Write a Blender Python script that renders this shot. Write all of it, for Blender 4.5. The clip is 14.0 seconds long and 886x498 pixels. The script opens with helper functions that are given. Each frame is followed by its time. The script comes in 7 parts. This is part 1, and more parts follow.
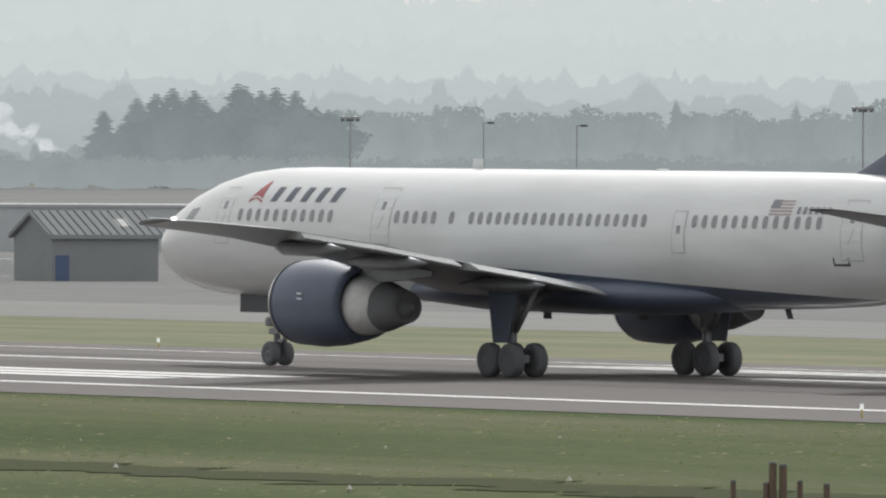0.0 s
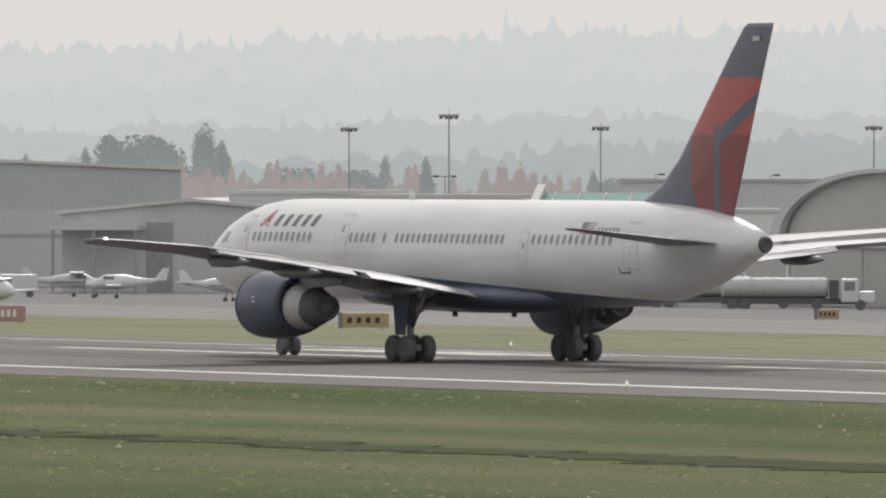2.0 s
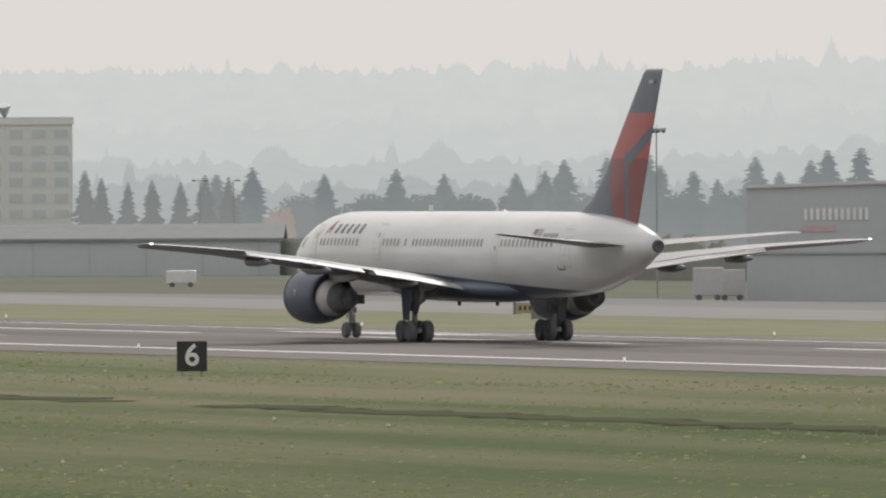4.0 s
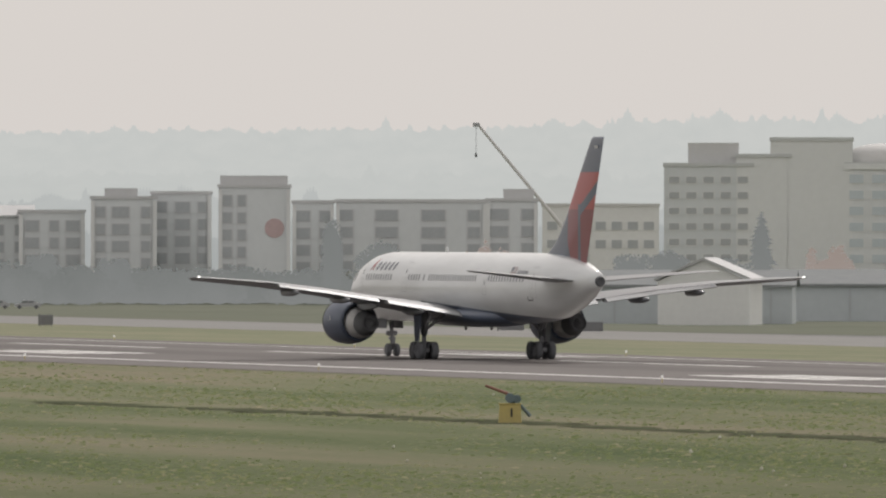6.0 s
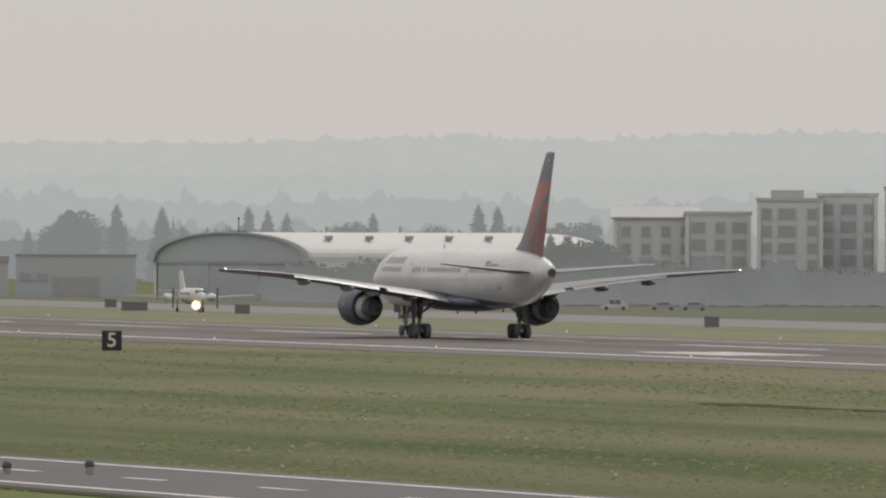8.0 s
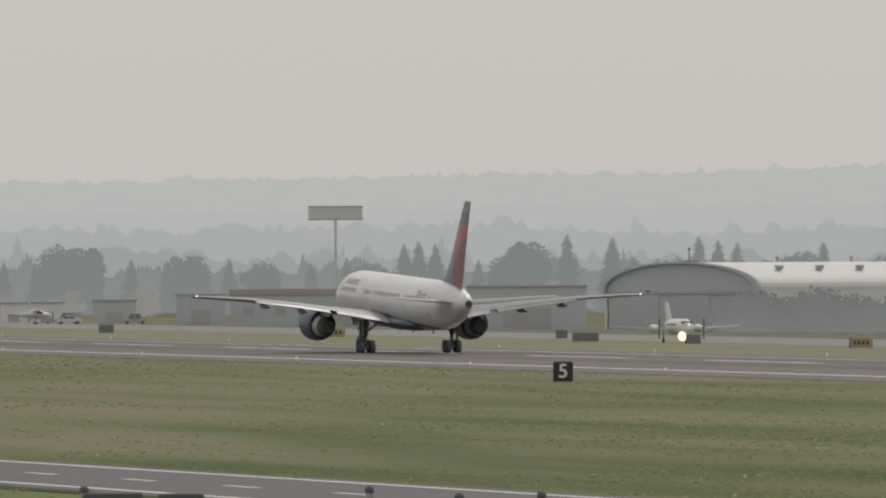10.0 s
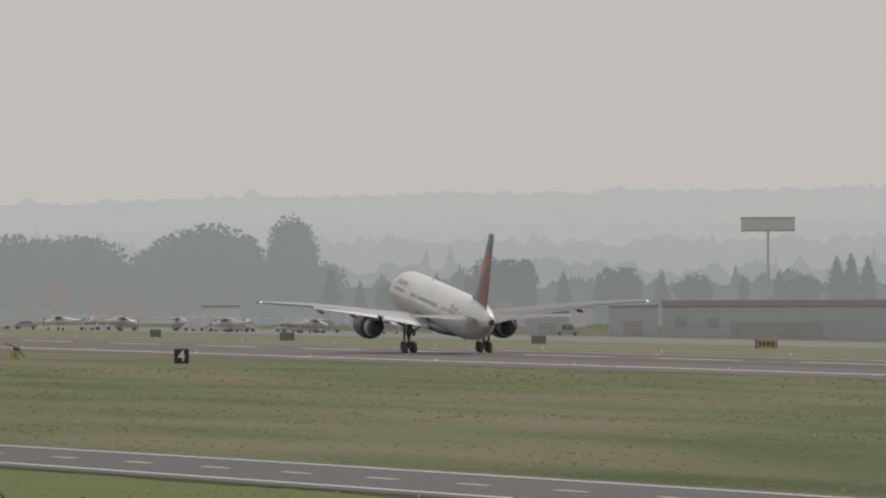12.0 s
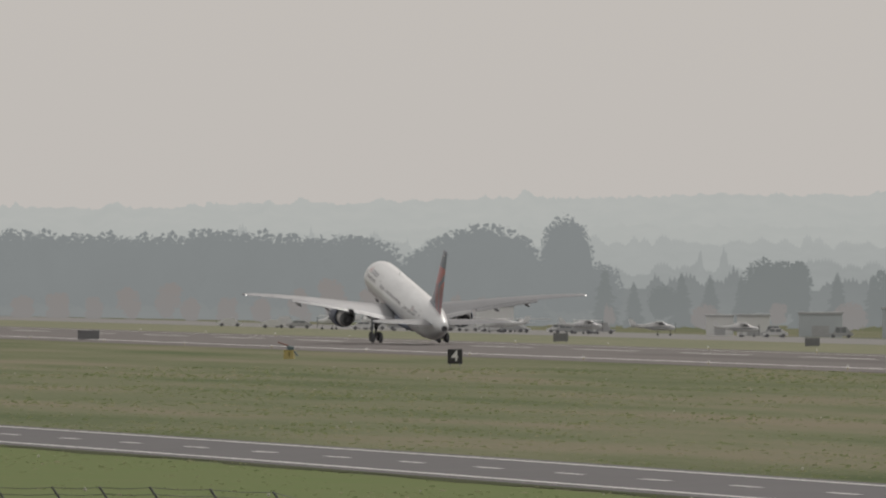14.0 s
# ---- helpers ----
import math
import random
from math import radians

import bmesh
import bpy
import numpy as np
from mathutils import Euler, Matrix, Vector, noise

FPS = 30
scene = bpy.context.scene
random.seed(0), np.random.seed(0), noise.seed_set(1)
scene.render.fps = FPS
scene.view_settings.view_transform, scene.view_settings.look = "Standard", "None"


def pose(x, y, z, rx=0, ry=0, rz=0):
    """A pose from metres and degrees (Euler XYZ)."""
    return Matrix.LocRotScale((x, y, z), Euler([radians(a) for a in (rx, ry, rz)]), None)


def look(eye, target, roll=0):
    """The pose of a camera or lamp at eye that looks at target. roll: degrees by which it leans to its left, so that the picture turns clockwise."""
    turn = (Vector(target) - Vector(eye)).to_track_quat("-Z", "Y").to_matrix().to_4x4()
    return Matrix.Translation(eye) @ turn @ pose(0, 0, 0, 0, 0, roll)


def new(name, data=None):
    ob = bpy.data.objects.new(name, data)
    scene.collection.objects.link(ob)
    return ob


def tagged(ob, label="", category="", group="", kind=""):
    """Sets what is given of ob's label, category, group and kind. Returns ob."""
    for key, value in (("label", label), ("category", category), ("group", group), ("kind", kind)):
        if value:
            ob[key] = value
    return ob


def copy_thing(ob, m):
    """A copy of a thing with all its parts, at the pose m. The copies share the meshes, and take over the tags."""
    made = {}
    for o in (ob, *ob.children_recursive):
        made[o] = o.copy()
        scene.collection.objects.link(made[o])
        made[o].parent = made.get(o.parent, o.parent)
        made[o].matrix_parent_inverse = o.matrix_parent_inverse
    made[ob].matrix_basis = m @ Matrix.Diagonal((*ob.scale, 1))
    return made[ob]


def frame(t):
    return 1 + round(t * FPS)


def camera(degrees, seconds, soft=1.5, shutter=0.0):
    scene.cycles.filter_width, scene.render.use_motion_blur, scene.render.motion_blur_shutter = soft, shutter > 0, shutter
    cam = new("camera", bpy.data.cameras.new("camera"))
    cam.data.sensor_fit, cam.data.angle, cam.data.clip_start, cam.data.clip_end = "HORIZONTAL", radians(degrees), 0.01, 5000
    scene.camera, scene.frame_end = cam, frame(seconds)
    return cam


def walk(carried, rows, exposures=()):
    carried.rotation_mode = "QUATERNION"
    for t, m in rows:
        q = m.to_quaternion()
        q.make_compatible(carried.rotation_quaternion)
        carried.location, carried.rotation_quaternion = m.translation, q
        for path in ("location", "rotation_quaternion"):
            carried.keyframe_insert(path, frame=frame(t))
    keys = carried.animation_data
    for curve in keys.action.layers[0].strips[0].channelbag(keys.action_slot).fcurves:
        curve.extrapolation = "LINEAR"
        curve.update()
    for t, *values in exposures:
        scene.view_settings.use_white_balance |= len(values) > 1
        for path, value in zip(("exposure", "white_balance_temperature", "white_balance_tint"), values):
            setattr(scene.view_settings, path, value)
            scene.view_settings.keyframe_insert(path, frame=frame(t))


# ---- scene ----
cam = camera(3.697, 14.0, soft=2.2)
EYE = (0.0, 0.0, 7.97)
# seconds, bearing clockwise from the runway's heading, tilt, lean (degrees)
PAN = [
    (0, 34.277, -0.546, 0.25),
    (0.3, 32.947, -0.529, 0.14),
    (0.5, 32.050, -0.508, -0.12),
    (0.8, 30.680, -0.462, 0.12),
    (1.0, 29.794, -0.454, 0.21),
    (1.2, 29.041, -0.436, -0.28),
    (1.5, 27.923, -0.405, -0.08),
    (2.0, 26.492, -0.373, -0.01),
    (2.5, 24.869, -0.322, -0.11),
    (2.8, 24.074, -0.289, -0.23),
    (3.0, 23.544, -0.270, -0.27),
    (3.2, 23.009, -0.262, -0.18),
    (5.3, 18.276, -0.218, -0.25),
    (5.5, 17.927, -0.176, 0.00),
    (6.0, 17.112, -0.097, 0.08),
    (6.5, 16.426, -0.044, 0.07),
    (7.0, 15.705, -0.057, -0.02),
    (7.2, 15.395, -0.074, 0.10),
    (9.3, 12.980, -0.022, -0.06),
    (9.5, 12.799, -0.005, -0.01),
    (10.0, 12.452, 0.033, -0.26),
    (10.5, 11.985, 0.019, -0.28),
    (11.0, 11.310, 0.032, -0.33),
    (11.5, 10.896, 0.059, -0.19),
    (12.0, 10.647, 0.087, -0.22),
    (12.5, 10.411, 0.088, -0.21),
    (13.0, 10.162, 0.077, 0.14),
    (13.5, 9.877, 0.104, 0.09),
    (14.0, 9.504, 0.092, 0.11),
]
# seconds, stops, kelvin, tint
EXPOSURES = [(0.0, 0.06, 6000, 9), (1.5, 0.02, 6200, 11), (3.2, 0.0, 6250, 12), (5.3, -0.05, 6300, 13), (7.2, -0.27, 6350, 13), (9.3, -0.36, 6350, 12), (14.0, -0.49, 6350, 12)]
walk(cam, [(t, pose(*EYE, 90 + p, -r, -a)) for t, a, p, r in PAN], EXPOSURES)
# the airliner's way along the runway: seconds, metres
ROLL = [(0.0, 347.4), (0.5, 380.6), (1.0, 414.3), (1.5, 448.5), (2.0, 483.2), (2.5, 518.5), (3.0, 554.4), (3.5, 590.8), (4.0, 627.8), (4.5, 665.4), (5.0, 703.5), (5.5, 742.1), (6.0, 781.4), (6.5, 821.1), (7.0, 861.5), (7.5, 902.3), (8.0, 943.7), (8.5, 985.6), (9.0, 1027.9), (9.5, 1070.8), (10.0, 1114.1), (10.5, 1157.8), (11.0, 1202.0), (11.5, 1246.5), (12.0, 1291.4), (12.5, 1336.7), (13.0, 1382.2), (13.5, 1428.1), (14.0, 1474.2)]

# ---- light ----
SUN_AZ, SUN_EL = 31.0, 40.0
world = bpy.data.worlds.new("hazy_sky")
scene.world = world
world.use_nodes = True
wn, wl = world.node_tree.nodes, world.node_tree.links
sky = wn.new("ShaderNodeTexSky")
sky.sky_type, sky.sun_disc = "NISHITA", False
sky.sun_elevation, sky.sun_rotation = radians(SUN_EL), radians(SUN_AZ)
sky.air_density, sky.dust_density, sky.ozone_density = 1.0, 6.0, 1.0
haze = wn.new("ShaderNodeMix")
haze.data_type = "RGBA"
haze.inputs[0].default_value = 0.86
lift = wn.new("ShaderNodeVectorMath")
lift.operation = "SCALE"
lift.inputs[3].default_value = 0.08
wl.new(sky.outputs[0], lift.inputs[0])
wl.new(lift.outputs[0], haze.inputs[6])
haze.inputs[7].default_value = (0.75, 0.71, 0.65, 1)
wl.new(haze.outputs[2], wn["Background"].inputs[0])
wn["Background"].inputs[1].default_value = 1.12

sun_data = bpy.data.lights.new("sun", "SUN")
sun_data.energy, sun_data.angle, sun_data.color = 1.65, radians(9), (1.0, 0.95, 0.87)
sun = new("sun", sun_data)
sun.matrix_world = look((0, 0, 300), (-math.sin(radians(SUN_AZ)) * 300, -math.cos(radians(SUN_AZ)) * 300, 300 - 300 * math.tan(radians(SUN_EL))))


# ---- materials ----
def material(name, colour, rough=0.6, metal=0.0, second=None, scale=1.0, amount=0.5, bump=0.0, spec=0.5, fine=8.0):
    """Principled with broad and fine noise variation in metres."""
    m = bpy.data.materials.new(name)
    m.use_nodes = True
    n, l = m.node_tree.nodes, m.node_tree.links
    b = n["Principled BSDF"]
    b.inputs["Roughness"].default_value, b.inputs["Metallic"].default_value = rough, metal
    b.inputs["Specular IOR Level"].default_value = spec
    second = second or tuple(c * 0.8 for c in colour)
    co = n.new("ShaderNodeTexCoord")
    big, small = n.new("ShaderNodeTexNoise"), n.new("ShaderNodeTexNoise")
    big.inputs["Scale"].default_value, small.inputs["Scale"].default_value = scale, scale * fine
    big.inputs["Detail"].default_value, small.inputs["Detail"].default_value = 4, 3
    l.new(co.outputs["Object"], big.inputs["Vector"])
    l.new(co.outputs["Object"], small.inputs["Vector"])
    add = n.new("ShaderNodeMath")
    add.operation = "MULTIPLY_ADD"
    l.new(small.outputs["Fac"], add.inputs[0])
    add.inputs[1].default_value = 0.5
    half = n.new("ShaderNodeMath")
    half.operation = "MULTIPLY"
    half.inputs[1].default_value = 0.5
    l.new(big.outputs["Fac"], half.inputs[0])
    l.new(half.outputs[0], add.inputs[2])
    ramp = n.new("ShaderNodeValToRGB")
    ramp.color_ramp.elements[0].position, ramp.color_ramp.elements[1].position = 0.5 - 0.25 * (1.2 - amount), 0.5 + 0.25 * (1.2 - amount)
    ramp.color_ramp.elements[0].color, ramp.color_ramp.elements[1].color = (*colour, 1), (*second, 1)
    l.new(add.outputs[0], ramp.inputs["Fac"])
    l.new(ramp.outputs["Color"], b.inputs["Base Color"])
    if bump:
        bn = n.new("ShaderNodeBump")
        bn.inputs["Strength"].default_value = bump
        l.new(small.outputs["Fac"], bn.inputs["Height"])
        l.new(bn.outputs[0], b.inputs["Normal"])
    return m


def paint(name, base, areas, rough=0.35, coat=0.3):
    """Paintwork: a base colour and areas over it, each a colour and half planes (a, b, c): a*y + b*z > c in the part's own metres."""
    m = bpy.data.materials.new(name)
    m.use_nodes = True
    n, l = m.node_tree.nodes, m.node_tree.links
    b = n["Principled BSDF"]
    b.inputs["Roughness"].default_value, b.inputs["Coat Weight"].default_value = rough, coat
    co = n.new("ShaderNodeTexCoord")
    sep = n.new("ShaderNodeSeparateXYZ")
    l.new(co.outputs["Object"], sep.inputs[0])
    dirt = n.new("ShaderNodeTexNoise")
    dirt.inputs["Scale"].default_value, dirt.inputs["Detail"].default_value = 0.9, 6
    stretch = n.new("ShaderNodeMapping")
    stretch.inputs["Scale"].default_value = (1, 0.25, 1.6)
    l.new(co.outputs["Object"], stretch.inputs[0])
    l.new(stretch.outputs[0], dirt.inputs["Vector"])
    tone = n.new("ShaderNodeValToRGB")
    tone.color_ramp.elements[0].position, tone.color_ramp.elements[1].position = 0.3, 0.65
    tone.color_ramp.elements[0].color, tone.color_ramp.elements[1].color = (*[c * 0.86 for c in base], 1), (*base, 1)
    l.new(dirt.outputs["Fac"], tone.inputs["Fac"])
    colour = tone.outputs["Color"]
    for tint, planes in areas:
        mask = None
        for a, bb, c in planes:
            ay, bz, gt = n.new("ShaderNodeMath"), n.new("ShaderNodeMath"), n.new("ShaderNodeMath")
            ay.operation, bz.operation, gt.operation = "MULTIPLY", "MULTIPLY_ADD", "GREATER_THAN"
            l.new(sep.outputs["Y"], ay.inputs[0])
            ay.inputs[1].default_value = a
            l.new(sep.outputs["Z"], bz.inputs[0])
            bz.inputs[1].default_value = bb
            l.new(ay.outputs[0], bz.inputs[2])
            l.new(bz.outputs[0], gt.inputs[0])
            gt.inputs[1].default_value = c
            if mask is None:
                mask = gt.outputs[0]
            else:
                mul = n.new("ShaderNodeMath")
                mul.operation = "MULTIPLY"
                l.new(mask, mul.inputs[0])
                l.new(gt.outputs[0], mul.inputs[1])
                mask = mul.outputs[0]
        mix = n.new("ShaderNodeMix")
        mix.data_type = "RGBA"
        l.new(mask, mix.inputs[0])
        l.new(colour, mix.inputs[6])
        mix.inputs[7].default_value = (*tint, 1)
        colour = mix.outputs[2]
    l.new(colour, b.inputs["Base Color"])
    return m


def leaves(name, colour, through_colour, spread=0.14):
    """Foliage that light from behind passes through."""
    m = bpy.data.materials.new(name)
    m.use_nodes = True
    n, l = m.node_tree.nodes, m.node_tree.links
    n.remove(n["Principled BSDF"])
    front, back, mix = n.new("ShaderNodeBsdfDiffuse"), n.new("ShaderNodeBsdfTranslucent"), n.new("ShaderNodeMixShader")
    mix.inputs[0].default_value = 0.5
    co, tex = n.new("ShaderNodeTexCoord"), n.new("ShaderNodeTexNoise")
    tex.inputs["Scale"].default_value, tex.inputs["Detail"].default_value = 0.35, 5
    l.new(co.outputs["Object"], tex.inputs["Vector"])
    info = n.new("ShaderNodeObjectInfo")
    add = n.new("ShaderNodeMath")
    add.operation = "ADD"
    l.new(tex.outputs["Fac"], add.inputs[0])
    l.new(info.outputs["Random"], add.inputs[1])
    mr = n.new("ShaderNodeMapRange")
    mr.inputs["From Max"].default_value = 2.0
    mr.inputs["To Min"].default_value, mr.inputs["To Max"].default_value = 1 - spread, 1 + spread
    l.new(add.outputs[0], mr.inputs["Value"])
    for bsdf, c in ((front, colour), (back, through_colour)):
        hsv = n.new("ShaderNodeHueSaturation")
        hsv.inputs["Color"].default_value = (*c, 1)
        l.new(mr.outputs[0], hsv.inputs["Value"])
        l.new(hsv.outputs[0], bsdf.inputs["Color"])
    l.new(front.outputs[0], mix.inputs[1])
    l.new(back.outputs[0], mix.inputs[2])
    l.new(mix.outputs[0], n["Material Output"].inputs["Surface"])
    return m


def glow(name, colour, strength=1.0):
    m = bpy.data.materials.new(name)
    m.use_nodes = True
    b = m.node_tree.nodes["Principled BSDF"]
    b.inputs["Base Color"].default_value = (0, 0, 0, 1)
    b.inputs["Emission Color"].default_value, b.inputs["Emission Strength"].default_value = (*colour, 1), strength
    return m


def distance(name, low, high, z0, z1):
    """Far woods and hills, a self-lit backdrop with haze put into its emission: two tones with height and a faint
    mottling of trees.
    """
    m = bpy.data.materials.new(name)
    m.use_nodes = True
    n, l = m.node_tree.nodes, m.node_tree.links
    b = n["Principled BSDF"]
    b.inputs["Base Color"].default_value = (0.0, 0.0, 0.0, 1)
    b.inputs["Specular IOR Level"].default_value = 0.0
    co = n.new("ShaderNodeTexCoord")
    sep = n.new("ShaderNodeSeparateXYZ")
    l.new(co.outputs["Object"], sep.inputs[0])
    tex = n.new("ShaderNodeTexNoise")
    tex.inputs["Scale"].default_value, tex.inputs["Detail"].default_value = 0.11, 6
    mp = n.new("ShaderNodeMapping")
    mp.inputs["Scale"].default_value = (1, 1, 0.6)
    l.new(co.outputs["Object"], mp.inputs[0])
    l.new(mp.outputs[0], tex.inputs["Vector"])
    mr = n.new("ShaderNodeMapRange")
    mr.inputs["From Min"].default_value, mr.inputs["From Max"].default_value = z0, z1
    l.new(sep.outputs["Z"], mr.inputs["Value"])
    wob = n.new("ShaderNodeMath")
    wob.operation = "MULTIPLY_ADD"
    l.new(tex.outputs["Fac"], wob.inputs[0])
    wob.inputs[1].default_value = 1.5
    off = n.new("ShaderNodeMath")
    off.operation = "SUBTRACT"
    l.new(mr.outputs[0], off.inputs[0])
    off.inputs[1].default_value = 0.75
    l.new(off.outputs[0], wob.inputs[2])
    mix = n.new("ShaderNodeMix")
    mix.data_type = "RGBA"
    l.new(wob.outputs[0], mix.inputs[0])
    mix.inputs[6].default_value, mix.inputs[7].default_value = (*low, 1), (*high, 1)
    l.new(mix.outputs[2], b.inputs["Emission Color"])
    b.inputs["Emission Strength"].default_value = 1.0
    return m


NAVY = (0.086, 0.108, 0.157)
RED, DEEP_RED = (0.40, 0.07, 0.07), (0.22, 0.045, 0.06)
WHITE = (0.745, 0.765, 0.77)
M_FUSELAGE = paint("fuselage_paint", WHITE, [(NAVY, [(0.042, -1.0, -3.155), (-1, 0, -7.0)])], rough=0.3)
M_WHITE = paint("white_paint", WHITE, [])
M_NAVY = paint("navy_paint", NAVY, [], rough=0.5, coat=0.1)
M_FIN = paint("fin_paint", NAVY, [
    (RED, [(0, -1, -11.07), (-1, 0, 16.93), (-1, 0.534, 20.69)]),
    (DEEP_RED, [(0, -1, -8.9), (-1, 0, 16.93), (-1, 0.534, 20.69)]),
    (NAVY, [(-0.443, -1, -0.63), (0.443, 1, 0.02), (-1, 0, 19.1)]),
    (NAVY, [(-1, 0, 18.85), (1, 0, -19.3), (0, -1, -9.2)])], rough=0.4)
M_WING = material("wing_grey", (0.205, 0.213, 0.226), 0.42, 0.2, (0.165, 0.172, 0.183), 0.4, 0.6)
M_LEADING = material("polished_leading_edge", (0.62, 0.62, 0.62), 0.28, 0.8, scale=1.0)
M_METAL = material("core_cowl_metal", (0.66, 0.66, 0.65), 0.5, 0.15, (0.52, 0.515, 0.505), 0.8)
# Paler than the wing: the flaps' sun glint is put into the colour.
M_FLAP = material("glint_paled_flap", (0.36, 0.368, 0.378), 0.5, 0.2, (0.29, 0.297, 0.306), 0.8)
# Nozzle, cavities, rubber and struts are lifted: haze put into base colours.
M_NOZZLE = material("burnt_nozzle_metal", (0.20, 0.205, 0.215), 0.75, 0.1, (0.16, 0.165, 0.172), 2.0, spec=0.2)
M_DARK = material("dark_cavity", (0.10, 0.104, 0.112), 0.7)
M_TYRE = material("hazed_tyre_rubber", (0.155, 0.16, 0.172), 0.8, scale=3.0, bump=0.1)
M_RIM = material("sooty_wheel_rim", (0.16, 0.165, 0.178), 0.6, 0.2, scale=3.0)
M_GEAR = material("gear_strut_grey", (0.30, 0.305, 0.32), 0.5, 0.2, scale=2.0)
M_WINDOW = material("cabin_window", (0.31, 0.325, 0.345), 0.25, scale=3.0)
M_LINE = material("door_seam", (0.58, 0.59, 0.60), 0.5)
M_LOGO_NAVY = material("letter_navy", (0.13, 0.145, 0.185), 0.4)
M_LOGO_RED = material("emblem_red", (0.42, 0.11, 0.115), 0.4)
M_FLAG_DULL = material("faded_flag_red", (0.44, 0.34, 0.345), 0.5)
M_FLAG_SLATE = material("faded_flag_slate", (0.27, 0.285, 0.32), 0.5)
M_FLAG_BLUE = material("flag_blue", (0.10, 0.12, 0.22), 0.5)
M_LENS_WHITE = glow("white_lamp", (1.0, 0.96, 0.88), 2.6)
M_LENS_DIM = glow("dim_white_lamp", (1.0, 0.96, 0.88), 0.75)


# ---- mesh helpers ----
def part(name, bm, mat, parent=None, label="", smooth=False, m=None):
    """One mesh object from a bmesh, under a thing or a part."""
    me = bpy.data.meshes.new(name)
    bm.normal_update()
    bm.to_mesh(me)
    bm.free()
    if smooth:
        me.polygons.foreach_set("use_smooth", [True] * len(me.polygons))
    for one in (mat if isinstance(mat, (list, tuple)) else [mat]):
        me.materials.append(one)
    ob = new(name, me)
    if parent:
        ob.parent = parent
    if m is not None:
        ob.matrix_local = m
    if label:
        tagged(ob, label)
    return ob


def empty(name, m=None):
    ob = new(name)
    if m is not None:
        ob.matrix_world = m
    return ob


def box(bm, x0, x1, y0, y1, z0, z1, bevel=0.0):
    got = bmesh.ops.create_cube(bm, size=1)["verts"]
    bmesh.ops.scale(bm, vec=(x1 - x0, y1 - y0, z1 - z0), verts=got)
    bmesh.ops.translate(bm, vec=((x0 + x1) / 2, (y0 + y1) / 2, (z0 + z1) / 2), verts=got)
    if bevel:
        edges = list({e for v in got for e in v.link_edges})
        bmesh.ops.bevel(bm, geom=edges, offset=bevel, segments=2, profile=0.5, affect="EDGES")
    return bm


def boxes(*dims, bevel=0.0):
    bm = bmesh.new()
    for d in dims:
        box(bm, *d, bevel=bevel)
    return bm


def tube(bm, p, q, r0, r1=None, n=12, caps=True):
    p, q = Vector(p), Vector(q)
    r1 = r0 if r1 is None else r1
    d = q - p
    turn = d.to_track_quat("Z", "Y").to_matrix().to_4x4()
    bmesh.ops.create_cone(bm, cap_ends=caps, segments=n, radius1=r0, radius2=r1, depth=d.length, matrix=Matrix.Translation((p + q) / 2) @ turn)
    return bm


def tubes(*rows, n=12):
    bm = bmesh.new()
    for r in rows:
        tube(bm, *r, n=n)
    return bm


def loft(bm, rings, close=True, cap0=True, cap1=True):
    """Skin over rings of equal length."""
    vs = [[bm.verts.new(p) for p in ring] for ring in rings]
    n = len(vs[0])
    for a, b in zip(vs, vs[1:]):
        for i in range(n if close else n - 1):
            j = (i + 1) % n
            bm.faces.new((a[i], a[j], b[j], b[i]))
    if cap0:
        bm.faces.new(list(reversed(vs[0])))
    if cap1:
        bm.faces.new(vs[-1])
    return bm


def lathe(profile, axis=(0, 0, 0), n=40, cap0=False, cap1=False):
    """Rings along y: (y, radius, z offset)."""
    bm = bmesh.new()
    rings = []
    for y, r, *dz in profile:
        z = dz[0] if dz else 0
        rings.append([(axis[0] + r * math.cos(k * math.tau / n), axis[1] + y, axis[2] + z + r * math.sin(k * math.tau / n)) for k in range(n)])
    return loft(bm, rings, cap0=cap0, cap1=cap1)


def aerofoil(le, te, z, thick, x, n=12, twist=0.0):
    """Ring of a wing section at x, from leading to trailing edge along y."""
    pts = []
    c = le - te
    for k in range(2 * n):
        a = k / (2 * n) * math.tau
        s = 0.5 + 0.5 * math.cos(a)                 # 1 at the trailing edge
        th = thick * 2.6 * (math.sqrt(max(1 - s, 0) * 0 + s_curve(s)))
        top = math.sin(a) > 0
        zz = (1 if top else -0.75) * th * abs(math.sin(a)) ** 0.01 * 0.5 if 0 < s < 1 else 0
        pts.append((x, le - c * s, z + zz - twist * (s - 0.4) * c))
    return pts


def s_curve(s):
    """Squared thickness of the section along the chord."""
    t = 1.4845 * math.sqrt(max(s, 0)) - 0.63 * s - 1.758 * s * s + 1.4215 * s ** 3 - 0.5075 * s ** 4
    return max(t, 0.0) ** 2 * 0.6


def bearing(az, dist, z=0.0):
    """The place at a bearing (degrees) and distance from the viewing point."""
    return (dist * math.sin(radians(az)), dist * math.cos(radians(az)), z)


def ground_z(x):
    """The field falls away from the runway's middle towards the far apron."""
    return 0.0 if x < 245 else max(-0.0169 * (x - 245), -6.0)


def stand(az, dist, turn=0.0, up=0.0):
    """Pose on the ground; turn 0 faces the thing's -y side to the viewing point."""
    x, y, _ = bearing(az, dist)
    return pose(x, y, ground_z(x) + up, 0, 0, -az + turn)


